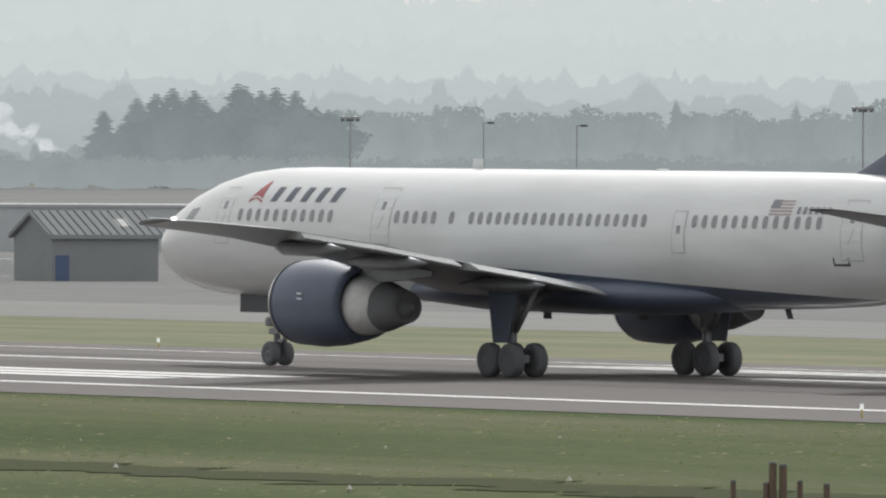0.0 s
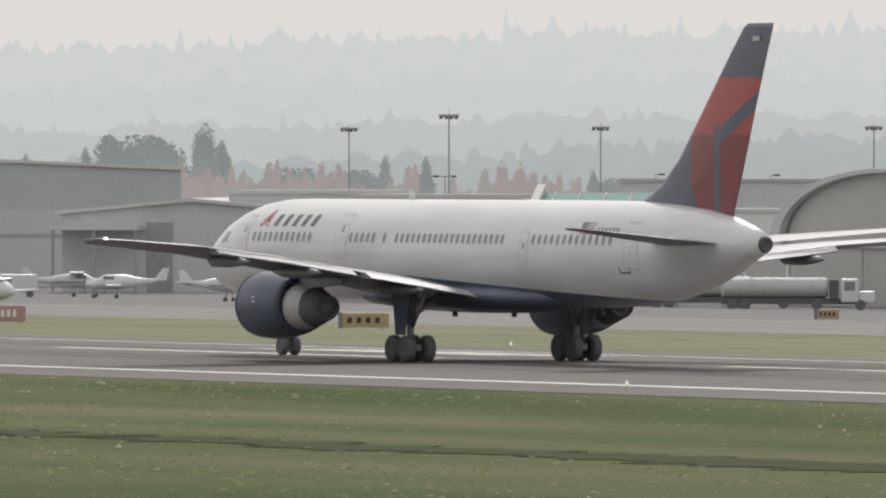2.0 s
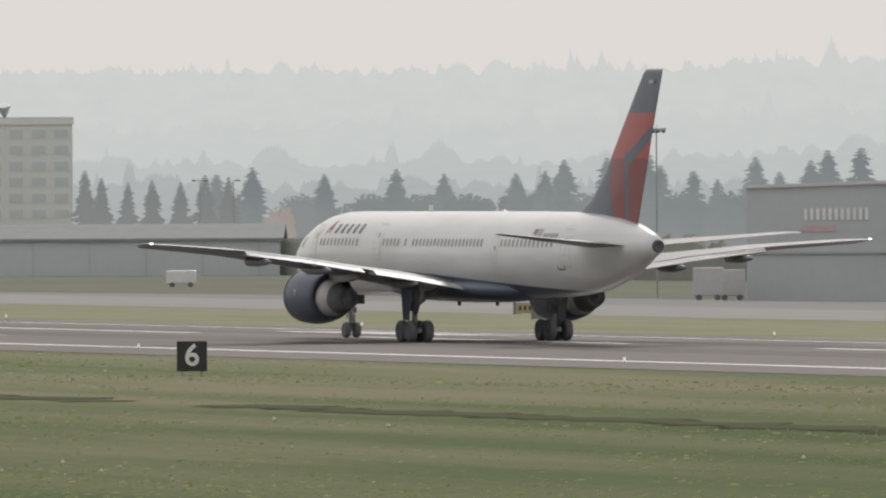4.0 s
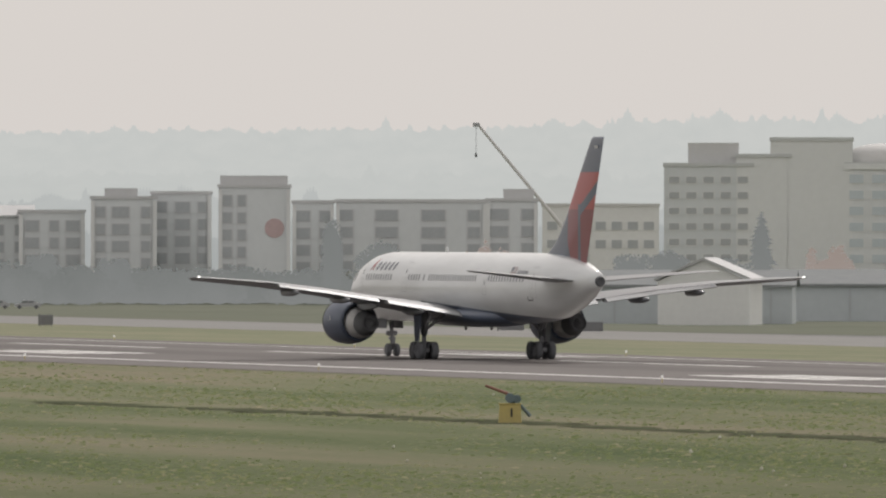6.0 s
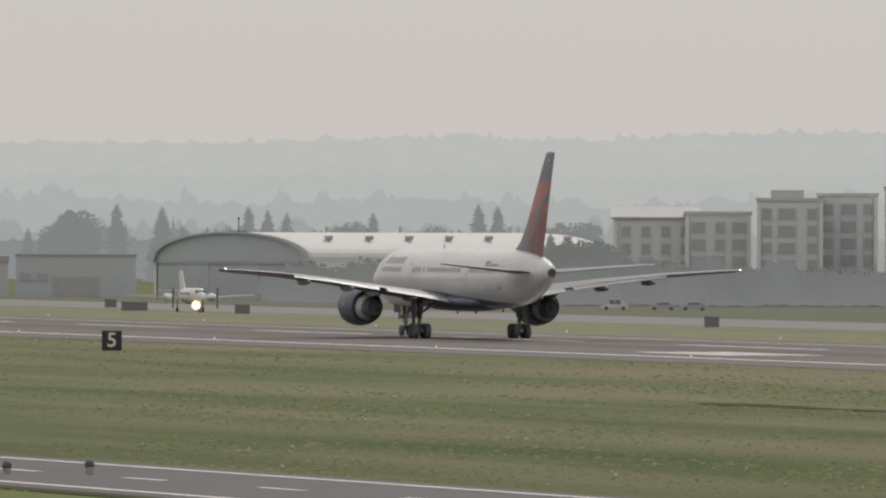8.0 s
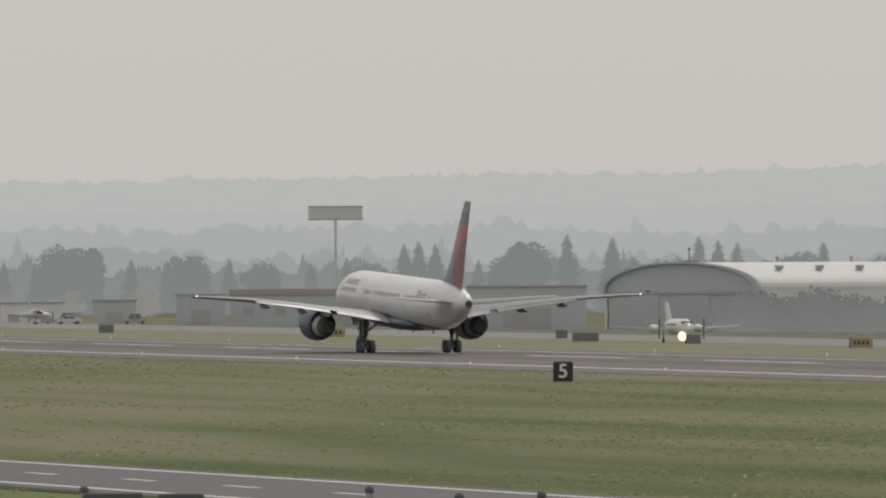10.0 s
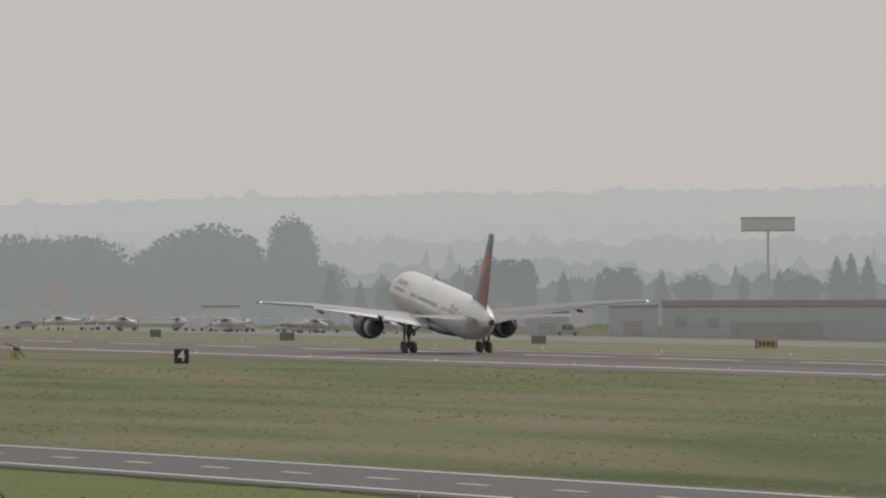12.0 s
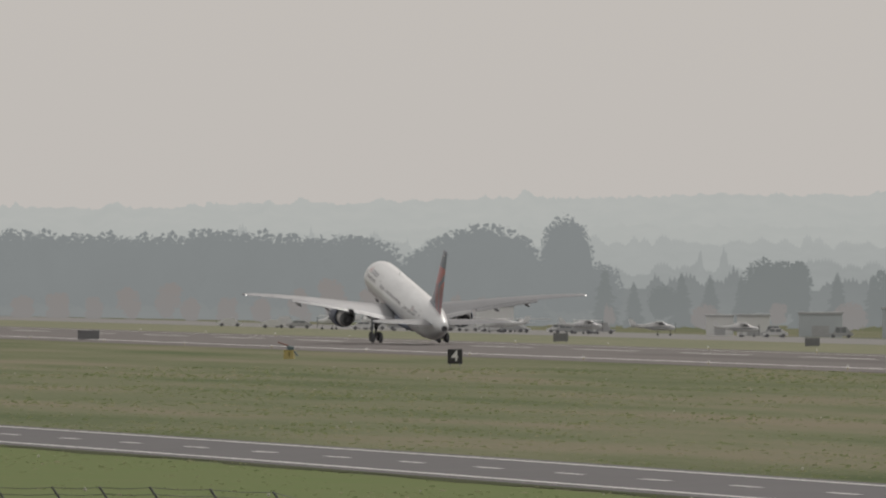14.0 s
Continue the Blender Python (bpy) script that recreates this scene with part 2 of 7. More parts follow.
# ---- large structure ----
def ground_material():
    m = bpy.data.materials.new("autumn_grass")
    m.use_nodes = True
    n, l = m.node_tree.nodes, m.node_tree.links
    b = n["Principled BSDF"]
    b.inputs["Roughness"].default_value = 1.0
    b.inputs["Specular IOR Level"].default_value = 0.0
    co = n.new("ShaderNodeTexCoord")
    mp = n.new("ShaderNodeMapping")
    mp.inputs["Scale"].default_value = (0.085, 0.009, 1)
    l.new(co.outputs["Object"], mp.inputs[0])
    band = n.new("ShaderNodeTexNoise")
    band.inputs["Scale"].default_value, band.inputs["Detail"].default_value = 1.0, 5
    l.new(mp.outputs[0], band.inputs["Vector"])
    tuft = n.new("ShaderNodeTexNoise")
    tuft.inputs["Scale"].default_value, tuft.inputs["Detail"].default_value, tuft.inputs["Roughness"].default_value = 1.6, 9, 0.68
    l.new(co.outputs["Object"], tuft.inputs["Vector"])
    mixf = n.new("ShaderNodeMath")
    mixf.operation = "MULTIPLY_ADD"
    mixf.inputs[1].default_value = 0.45
    l.new(tuft.outputs["Fac"], mixf.inputs[0])
    h = n.new("ShaderNodeMath")
    h.operation = "MULTIPLY"
    h.inputs[1].default_value = 0.6
    l.new(band.outputs["Fac"], h.inputs[0])
    l.new(h.outputs[0], mixf.inputs[2])
    # darker green turf tones near the runway's start, paler straw tones further along
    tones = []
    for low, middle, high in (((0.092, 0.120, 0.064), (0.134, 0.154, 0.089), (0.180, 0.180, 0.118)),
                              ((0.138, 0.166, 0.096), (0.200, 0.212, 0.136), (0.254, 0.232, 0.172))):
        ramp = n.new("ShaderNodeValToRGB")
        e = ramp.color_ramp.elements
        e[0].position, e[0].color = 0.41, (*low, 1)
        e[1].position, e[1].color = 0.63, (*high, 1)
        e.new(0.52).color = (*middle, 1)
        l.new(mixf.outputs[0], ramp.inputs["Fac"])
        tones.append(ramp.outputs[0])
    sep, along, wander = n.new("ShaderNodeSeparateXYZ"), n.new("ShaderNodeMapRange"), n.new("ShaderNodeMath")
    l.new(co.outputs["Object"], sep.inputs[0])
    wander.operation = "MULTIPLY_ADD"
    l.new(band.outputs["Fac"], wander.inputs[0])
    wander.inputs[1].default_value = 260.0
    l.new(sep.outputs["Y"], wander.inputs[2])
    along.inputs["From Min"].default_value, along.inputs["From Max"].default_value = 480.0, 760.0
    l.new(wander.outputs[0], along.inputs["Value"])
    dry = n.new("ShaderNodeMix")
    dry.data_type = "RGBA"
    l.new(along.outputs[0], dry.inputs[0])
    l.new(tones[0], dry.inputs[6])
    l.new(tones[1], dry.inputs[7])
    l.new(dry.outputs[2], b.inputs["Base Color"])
    return m


M_GRASS = ground_material()
M_VERGE = material("dry_verge_grass", (0.30, 0.288, 0.212), 1.0, 0, (0.208, 0.232, 0.156), 0.045, 0.75, spec=0.0, fine=6)
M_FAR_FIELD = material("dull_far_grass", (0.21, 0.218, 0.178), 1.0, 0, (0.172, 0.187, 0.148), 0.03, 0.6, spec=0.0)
M_ASPHALT = material("runway_asphalt", (0.158, 0.142, 0.134), 0.85, 0, (0.124, 0.113, 0.109), 0.05, 0.5, spec=0.25, fine=20)
M_TAXI = material("taxiway_concrete", (0.27, 0.267, 0.255), 0.9, 0, (0.205, 0.202, 0.194), 0.05, 0.4, spec=0.2, fine=20)
M_APRON = material("apron_concrete", (0.22, 0.22, 0.215), 0.9, 0, (0.16, 0.16, 0.16), 0.03, 0.4, spec=0.2)
M_ROAD = material("service_road_asphalt", (0.10, 0.097, 0.102), 0.8, 0, (0.08, 0.078, 0.082), 0.1, 0.4, spec=0.3)
M_LUSH = material("mown_green_grass", (0.17, 0.22, 0.10), 1.0, 0, (0.195, 0.215, 0.115), 0.25, 0.5, spec=0.0)
M_DIRT = material("worn_track_earth", (0.106, 0.106, 0.076), 1.0, 0, (0.098, 0.116, 0.068), 0.5, 0.5, spec=0.0)
M_MARK = material("worn_white_marking", (0.78, 0.77, 0.74), 0.6, 0, (0.60, 0.59, 0.57), 0.5, 0.4, spec=0.5)
M_RUBBER = material("rubber_smear", (0.092, 0.083, 0.079), 0.85, 0, (0.122, 0.109, 0.103), 0.06, 0.3, spec=0.25)


def sheet(name, strips, mat, kind_label, lift=0.02):
    """Flat strips on the ground: (x0, x1, y0, y1[, dx per y])."""
    bm = bmesh.new()
    for x0, x1, y0, y1, *sl in strips:
        k = sl[0] if sl else 0.0
        xs = [x0] + [x for x in (245, 600) if x0 < x < x1] + [x1]
        cols = [[bm.verts.new((x + k * (y - y0), y, ground_z(x) + lift)) for y in (y0, y1)] for x in xs]
        for a, c in zip(cols, cols[1:]):
            bm.faces.new((a[0], c[0], c[1], a[1]))
    ob = part(name, bm, mat)
    return tagged(ob, kind_label, "ground", kind="structure")


def road_shift(y):
    """How far the service road has drawn in towards the viewing point at y."""
    return -0.031 * (y - 330) - 0.010 * np.maximum(y - 570, 0)


def build_ground():
    bm = bmesh.new()
    xs = [-900, -300, 0, 60, 120, 180, 245, 300, 360, 450, 600, 900, 1600, 3200]
    ys = [-700, -200, 100, 300, 500, 700, 900, 1200, 1600, 2200, 3000, 4000, 4800]
    vs = [[bm.verts.new((x, y, ground_z(x))) for y in ys] for x in xs]
    for i in range(len(xs) - 1):
        for j in range(len(ys) - 1):
            bm.faces.new((vs[i][j], vs[i + 1][j], vs[i + 1][j + 1], vs[i][j + 1]))
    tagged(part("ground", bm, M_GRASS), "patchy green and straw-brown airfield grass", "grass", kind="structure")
    sheet("runway", [(212.5, 279, -300, 4300)], M_ASPHALT, "grey-brown asphalt runway with worn white markings", 0.02)
    sheet("verge_grass", [(279, 374, -300, 4300)], M_VERGE, "dry yellow-green grass verge beyond the runway", 0.02)
    sheet("taxiway", [(374, 470, -300, 4300)], M_TAXI, "pale grey concrete taxiway", 0.03)
    sheet("apron", [(470, 1500, -300, 2480)], M_APRON, "grey concrete parking apron before the hangars", 0.03)
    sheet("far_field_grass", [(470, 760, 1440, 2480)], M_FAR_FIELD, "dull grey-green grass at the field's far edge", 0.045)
    bm = bmesh.new()
    rows = []
    rng = random.Random(17)
    for k in range(420):
        y = 150 + 1.07 * k
        half = (3.1 - 0.0038 * (y - 150)) * (1 + 0.6 * noise.noise((y * 0.07, 3, 0)) + 0.5 * noise.noise((y * 0.3, 5, 0)))
        mid = 169.2 - 0.008 * (y - 150) + 0.9 * noise.noise((y * 0.035, 8, 0))
        rows.append([bm.verts.new((mid + s * max(half + rng.uniform(-1.3, 0.7), 0.05), y, 0.02)) for s in (-1, 1)])
    for k, (a, c) in enumerate(zip(rows, rows[1:])):
        if noise.noise((k * 0.06, 1, 4)) + 0.6 * noise.noise((k * 0.35, 2, 4)) > -0.30 - 0.0006 * (400 - k):
            bm.faces.new((a[0], a[1], c[1], c[0]))
    tagged(part("track", bm, M_DIRT), "dark earth track worn in the grass", "ground", kind="structure")
    sheet("roadside_grass", [(40, 91.6, 330, 570, -0.031), (32.56, 84.16, 570, 1300, -0.041)], M_LUSH, "brighter green mown grass beside the service road", 0.012)
    sheet("rubber_marks", [(233.5, 240.5, 200, 1300), (248.5, 255, 200, 1300)], M_RUBBER, "dark tyre rubber smeared on the runway", 0.026)
    # edge lines, centre line, touchdown bars
    lines = [(220.6, 221.6, -300, 4300), (266.4, 267.4, -300, 4300)]
    lines += [(244.3, 245.3, 64 + 61 * k, 100.6 + 61 * k) for k in range(0, 60)]
    for y in (197, 349.5, 510, 671, 818):
        lines += [(x, x + 1.5, y, y + 23.5) for x in (227.3, 229.6, 231.9)]
        lines += [(x, x + 1.5, y, y + 23.5) for x in (256.3, 258.6, 260.9)]
    sheet("runway_markings", lines, M_MARK, "worn white runway lines and touchdown bars", 0.034)
    # ragged dark strip along the road's near edge, in the track's material
    bm = bmesh.new()
    rows = []
    for k in range(200):
        y = 330 + 2.6 * k
        x = 92.9 + road_shift(y)
        rows.append([bm.verts.new((x - max(0.1, 1.1 + 1.2 * noise.noise((y * 0.05, 2, 6)) + 0.6 * noise.noise((y * 0.4, 4, 6))), y, 0.024)), bm.verts.new((x + 0.3, y, 0.024))])
    for a, c in zip(rows, rows[1:]):
        bm.faces.new((a[0], a[1], c[1], c[0]))
    tagged(part("road_shoulder", bm, M_DIRT), "ragged dark strip along the service road's near edge", "ground", kind="structure")
    sheet("service_road", [(93.0, 107.0, 330, 570, -0.031), (85.56, 99.56, 570, 1300, -0.041)], M_ROAD, "dark asphalt service road with white lines", 0.02)
    road = []
    for x in (94.5, 105.3):
        road += [(x, x + 0.45, 330, 570, -0.031), (x - 7.44, x - 6.99, 570, 1300, -0.041)]
    for k in range(0, 40):
        y = 336 + 16 * k
        x = 99.9 + road_shift(y)
        road.append((x, x + 0.35, y, y + 5, -0.031 if y < 570 else -0.041))
    sheet("road_markings", road, M_MARK, "white edge lines and dashes on the service road", 0.034)


build_ground()


FIRS = (0.55, 0.7, 0.9, 1.0, 1.6)


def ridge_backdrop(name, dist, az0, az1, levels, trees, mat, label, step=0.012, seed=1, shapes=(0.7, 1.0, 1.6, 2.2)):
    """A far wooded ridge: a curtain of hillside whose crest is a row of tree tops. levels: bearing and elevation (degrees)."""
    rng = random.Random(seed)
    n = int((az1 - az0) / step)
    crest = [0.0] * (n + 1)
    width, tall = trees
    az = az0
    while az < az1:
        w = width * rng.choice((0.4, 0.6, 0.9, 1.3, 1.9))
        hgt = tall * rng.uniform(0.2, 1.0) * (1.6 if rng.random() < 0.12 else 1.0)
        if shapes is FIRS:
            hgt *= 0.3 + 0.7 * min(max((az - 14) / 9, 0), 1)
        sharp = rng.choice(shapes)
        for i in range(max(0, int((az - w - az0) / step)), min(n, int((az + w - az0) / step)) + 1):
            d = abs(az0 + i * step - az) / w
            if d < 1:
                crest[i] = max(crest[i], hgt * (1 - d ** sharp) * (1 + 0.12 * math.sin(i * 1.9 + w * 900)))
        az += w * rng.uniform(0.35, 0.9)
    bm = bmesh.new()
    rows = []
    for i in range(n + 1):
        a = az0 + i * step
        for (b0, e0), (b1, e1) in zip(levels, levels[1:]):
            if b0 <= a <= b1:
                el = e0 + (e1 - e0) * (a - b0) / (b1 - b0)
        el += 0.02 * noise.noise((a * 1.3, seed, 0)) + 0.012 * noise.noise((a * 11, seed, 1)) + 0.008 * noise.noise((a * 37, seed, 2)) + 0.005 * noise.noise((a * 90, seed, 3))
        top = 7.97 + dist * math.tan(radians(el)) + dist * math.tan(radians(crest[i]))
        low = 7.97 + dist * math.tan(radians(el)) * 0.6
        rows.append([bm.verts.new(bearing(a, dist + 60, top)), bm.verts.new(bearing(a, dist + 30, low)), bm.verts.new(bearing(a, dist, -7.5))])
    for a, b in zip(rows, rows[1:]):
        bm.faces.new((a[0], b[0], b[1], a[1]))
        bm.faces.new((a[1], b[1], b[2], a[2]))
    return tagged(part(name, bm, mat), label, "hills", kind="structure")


# Self-lit hillside curtains: each layer's haze is painted into its glow.
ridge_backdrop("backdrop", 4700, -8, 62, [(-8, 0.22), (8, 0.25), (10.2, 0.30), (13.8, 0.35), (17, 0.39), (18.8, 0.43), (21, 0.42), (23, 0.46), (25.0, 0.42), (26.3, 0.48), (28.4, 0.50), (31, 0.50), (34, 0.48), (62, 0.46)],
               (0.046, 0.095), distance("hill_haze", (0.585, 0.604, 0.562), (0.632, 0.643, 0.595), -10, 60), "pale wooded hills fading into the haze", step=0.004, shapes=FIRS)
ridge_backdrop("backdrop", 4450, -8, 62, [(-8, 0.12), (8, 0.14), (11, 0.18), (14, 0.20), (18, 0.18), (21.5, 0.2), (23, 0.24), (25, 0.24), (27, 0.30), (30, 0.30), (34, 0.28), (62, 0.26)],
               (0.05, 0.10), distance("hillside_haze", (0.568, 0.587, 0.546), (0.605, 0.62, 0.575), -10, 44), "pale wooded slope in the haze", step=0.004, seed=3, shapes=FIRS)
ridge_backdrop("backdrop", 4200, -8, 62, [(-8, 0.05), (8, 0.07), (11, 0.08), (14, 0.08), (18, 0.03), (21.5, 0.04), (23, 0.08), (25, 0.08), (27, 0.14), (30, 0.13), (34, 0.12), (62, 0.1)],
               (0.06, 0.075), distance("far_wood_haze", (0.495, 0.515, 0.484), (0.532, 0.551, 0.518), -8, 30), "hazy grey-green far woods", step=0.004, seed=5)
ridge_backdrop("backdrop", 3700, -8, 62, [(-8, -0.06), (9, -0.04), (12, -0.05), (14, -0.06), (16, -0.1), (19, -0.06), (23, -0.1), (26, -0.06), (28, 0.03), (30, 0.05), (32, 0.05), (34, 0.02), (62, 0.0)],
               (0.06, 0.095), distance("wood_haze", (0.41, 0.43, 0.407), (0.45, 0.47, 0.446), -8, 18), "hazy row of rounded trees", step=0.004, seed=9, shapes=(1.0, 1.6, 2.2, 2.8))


# ---- the airliner ----
def section(y, zc, w, h, n=48):
    return [(w * math.sin(k * math.tau / n), y, zc + h * math.cos(k * math.tau / n)) for k in range(n)]


HULL = [(24.75, 3.74, 0.04, 0.04), (24.62, 3.74, 0.40, 0.40), (24.2, 3.76, 0.80, 0.80), (23.4, 3.83, 1.18, 1.22), (22.3, 3.95, 1.46, 1.58), (21.0, 4.08, 1.66, 1.84),
        (19.6, 4.19, 1.79, 2.0), (18.0, 4.25, 1.86, 2.08), (16.2, 4.26, 1.88, 2.10), (12.0, 4.26, 1.88, 2.10), (6.0, 4.26, 1.88, 2.10), (0.0, 4.26, 1.88, 2.10), (-6.0, 4.26, 1.88, 2.10),
        (-8.5, 4.265, 1.88, 2.095), (-11.0, 4.28, 1.84, 2.07), (-13.5, 4.32, 1.70, 2.0), (-16.0, 4.38, 1.46, 1.84), (-18.5, 4.52, 1.14, 1.50), (-20.5, 4.66, 0.84, 1.08), (-22.0, 4.75, 0.55, 0.64), (-22.9, 4.74, 0.34, 0.36)]


def hull_at(y):
    for a, b in zip(HULL, HULL[1:]):
        if b[0] <= y <= a[0]:
            f = (y - b[0]) / (a[0] - b[0])
            return [b[i] + (a[i] - b[i]) * f for i in (1, 2, 3)]
    return [HULL[-1][i] for i in (1, 2, 3)]


def on_hull(y, z, side, off=0.012):
    zc, w, h = hull_at(y)
    s = max(-1, min(1, (z - zc) / h))
    return (side * (w * math.sqrt(1 - s * s) + off), y, z)


def decal(name, quads, mat, parent, side, label="", nz=4, ny=3):
    """Painted or set-in shapes on the hull's skin: outlines given as four corners (y, z), laid on the curve."""
    bm = bmesh.new()
    for c in quads:
        grid = []
        for i in range(ny + 1):
            row = []
            for j in range(nz + 1):
                f, g = i / ny, j / nz
                y = (c[0][0] * (1 - f) + c[1][0] * f) * (1 - g) + (c[3][0] * (1 - f) + c[2][0] * f) * g
                z = (c[0][1] * (1 - f) + c[1][1] * f) * (1 - g) + (c[3][1] * (1 - f) + c[2][1] * f) * g
                row.append(bm.verts.new(on_hull(y, z, side)))
            grid.append(row)
        for i in range(ny):
            for j in range(nz):
                bm.faces.new((grid[i][j], grid[i + 1][j], grid[i + 1][j + 1], grid[i][j + 1]))
    return part(name, bm, mat, parent, label)


def oval_window(parent, y, z, side, ry=0.125, rz=0.2):
    bm = bmesh.new()
    ring = []
    for k in range(12):
        a = k * math.tau / 12
        ring.append(bm.verts.new(on_hull(y + ry * math.copysign(abs(math.cos(a)) ** 0.7, math.cos(a)), z + rz * math.copysign(abs(math.sin(a)) ** 0.7, math.sin(a)), side, 0.014)))
    bm.faces.new(ring)
    return part("window", bm, M_WINDOW, parent)


def rect(y0, y1, z0, z1):
    return [(y0, z0), (y1, z0), (y1, z1), (y0, z1)]


def outline(y0, y1, z0, z1, t=0.045):
    return [rect(y0, y0 + t, z0, z1), rect(y1 - t, y1, z0, z1), rect(y0, y1, z0, z0 + t), rect(y0, y1, z1 - t, z1)]


def wing_half(side, parent):
    # x, leading edge, trailing edge, height, thickness
    st = [(1.2, 7.9, -1.9, 2.75, 1.05), (1.9, 7.5, -1.9, 2.80, 1.0), (4.0, 6.1, -1.75, 3.14, 0.82), (6.8, 4.35, -1.55, 3.54, 0.66), (10.0, 2.65, -2.15, 4.0, 0.54), (14.0, 0.5, -3.0, 4.46, 0.42), (17.5, -1.35, -3.75, 4.72, 0.32), (18.7, -2.0, -4.05, 4.79, 0.26), (19.02, -2.6, -4.1, 4.84, 0.12)]
    bm = bmesh.new()
    loft(bm, [aerofoil(le, te, z, th, side * x, twist=tw) for (x, le, te, z, th), tw in zip(st, (0.02, 0.02, 0.01, -0.012, -0.03, -0.045, -0.055, -0.055, -0.055))])
    bmesh.ops.recalc_face_normals(bm, faces=bm.faces)
    wing = part("wing", bm, M_WING, parent, "light grey swept metal wing", smooth=True)
    # flaps run out and drooped behind the trailing edge
    for a, b in ((2.2, 6.5), (7.1, 13.6)):
        bm = bmesh.new()
        rings = []
        for x in (a, (a + b) / 2, b):
            for (x0, l0, t0, z0, h0), (x1, l1, t1, z1, h1) in zip(st, st[1:]):
                if x0 <= x <= x1:
                    f = (x - x0) / (x1 - x0)
                    te, z, ch = t0 + (t1 - t0) * f, z0 + (z1 - z0) * f, (l0 - t0) + (l1 - t1 - l0 + t0) * f
            c = 0.12 * ch + 0.35
            zt = z + 0.6 * ch * (0.0025 * x - 0.012) - 0.01
            rings.append([(side * x, te + 0.45, zt + 0.06), (side * x, te - 0.2, zt + 0.02), (side * x, te + 0.35 - c, zt - 0.16 * c), (side * x, te + 0.37 - c, zt - 0.16 * c - 0.04), (side * x, te - 0.1, zt - 0.2), (side * x, te + 0.4, zt - 0.16)])
        loft(bm, rings)
        bmesh.ops.recalc_face_normals(bm, faces=bm.faces)
        part("flap", bm, M_FLAP, wing, "drooped take-off flap with sun glint in its pale grey")
    # flap track fairings
    for x, le, te, z in ((4.6, 1.3, -3.0, 2.85), (9.3, 0.5, -3.5, 3.55), (12.6, -0.5, -4.0, 3.98)):
        bm = lathe([(te - 0.1, 0.02, 0.0), (te + 0.7, 0.16), (te + 1.8, 0.24), (te + 3.2, 0.22), (le + 0.2, 0.04)], (side * x, 0, z), 14, True, True)
        bmesh.ops.recalc_face_normals(bm, faces=bm.faces)
        part("flap_fairing", bm, M_WING, wing, "canoe-shaped flap fairing", smooth=True)
    # tip lamp and ailerons' seam
    part("tip_lamp", boxes((side * 18.8 - 0.06, side * 18.8 + 0.06, -4.17, -4.05, 4.86, 4.95)), M_LENS_WHITE, wing, "white tip lamp")
    return wing


def engine(side, parent):
    x, z = side * 6.5, 2.2
    eng = part("engine", lathe([(7.35, 1.10), (7.5, 1.16), (7.45, 1.24), (7.0, 1.32), (6.0, 1.36), (5.1, 1.31), (4.2, 1.18), (3.75, 1.09), (3.77, 1.02), (4.1, 0.97)], (x, 0, z), 48), M_NAVY, parent, "dark blue engine cowling", smooth=True)
    part("intake_lip", lathe([(7.2, 1.10), (7.42, 1.10), (7.54, 1.15), (7.5, 1.22), (7.3, 1.30)], (x, 0, z), 48), M_LEADING, eng, "bare metal intake lip", smooth=True)
    part("fan", lathe([(6.6, 1.12), (6.6, 0.3), (7.1, 0.02)], (x, 0, z), 32), M_DARK, eng)
    part("core_cowl", lathe([(4.3, 0.98), (3.7, 0.93), (3.1, 0.85), (2.65, 0.76)], (x, 0, z - 0.05), 40, True), M_METAL, eng, "bare metal core cowl", smooth=True)
    part("nozzle", lathe([(2.7, 0.77), (2.1, 0.62), (1.5, 0.48), (1.51, 0.44), (1.65, 0.4), (1.55, 0.25), (1.15, 0.05)], (x, 0, z - 0.07), 36, False, True), M_NOZZLE, eng, "burnt dark exhaust nozzle", smooth=True)
    for dz in (0.12, 0.28):
        for dy in (5.55, ):
            part("warning_mark", boxes((x + side * 1.36 - 0.01, x + side * 1.36 + 0.02, dy - 0.12, dy + 0.12, z + dz, z + dz + 0.05)), M_WHITE, eng)
    bm = bmesh.new()
    loft(bm, [[(x - w, y, z0), (x + w, y, z0), (x + w * 0.8, y, z1), (x - w * 0.8, y, z1)] for y, w, z0, z1 in ((6.4, 0.05, 3.25, 3.45), (5.2, 0.2, 3.0, 3.62), (3.4, 0.24, 2.85, 3.60), (1.4, 0.2, 2.98, 3.4), (0.2, 0.05, 3.1, 3.25))])
    bmesh.ops.recalc_face_normals(bm, faces=bm.faces)
    part("pylon", bm, M_WING, eng, "grey engine pylon")
    return eng


def wheel(parent, x, y, z, r, w):
    prof = [(-w / 2, r * 0.55), (-w / 2, r * 0.86), (-w * 0.38, r * 0.96), (-w * 0.2, r), (w * 0.2, r), (w * 0.38, r * 0.96), (w / 2, r * 0.86), (w / 2, r * 0.55)]
    bm = lathe(prof, (0, 0, 0), 28)
    tyre = part("wheel", bm, M_TYRE, parent, "worn black tyre greyed by haze in its colour", smooth=True, m=pose(x, y, z, 0, 0, 90))
    part("rim", lathe([(-w * 0.47, 0.05), (-w * 0.4, r * 0.3), (-w * 0.46, r * 0.56), (w * 0.46, r * 0.56), (w * 0.4, r * 0.3), (w * 0.47, 0.05)], (0, 0, 0), 20, True, True), M_RIM, tyre, "sooty wheel rim")
    return tyre


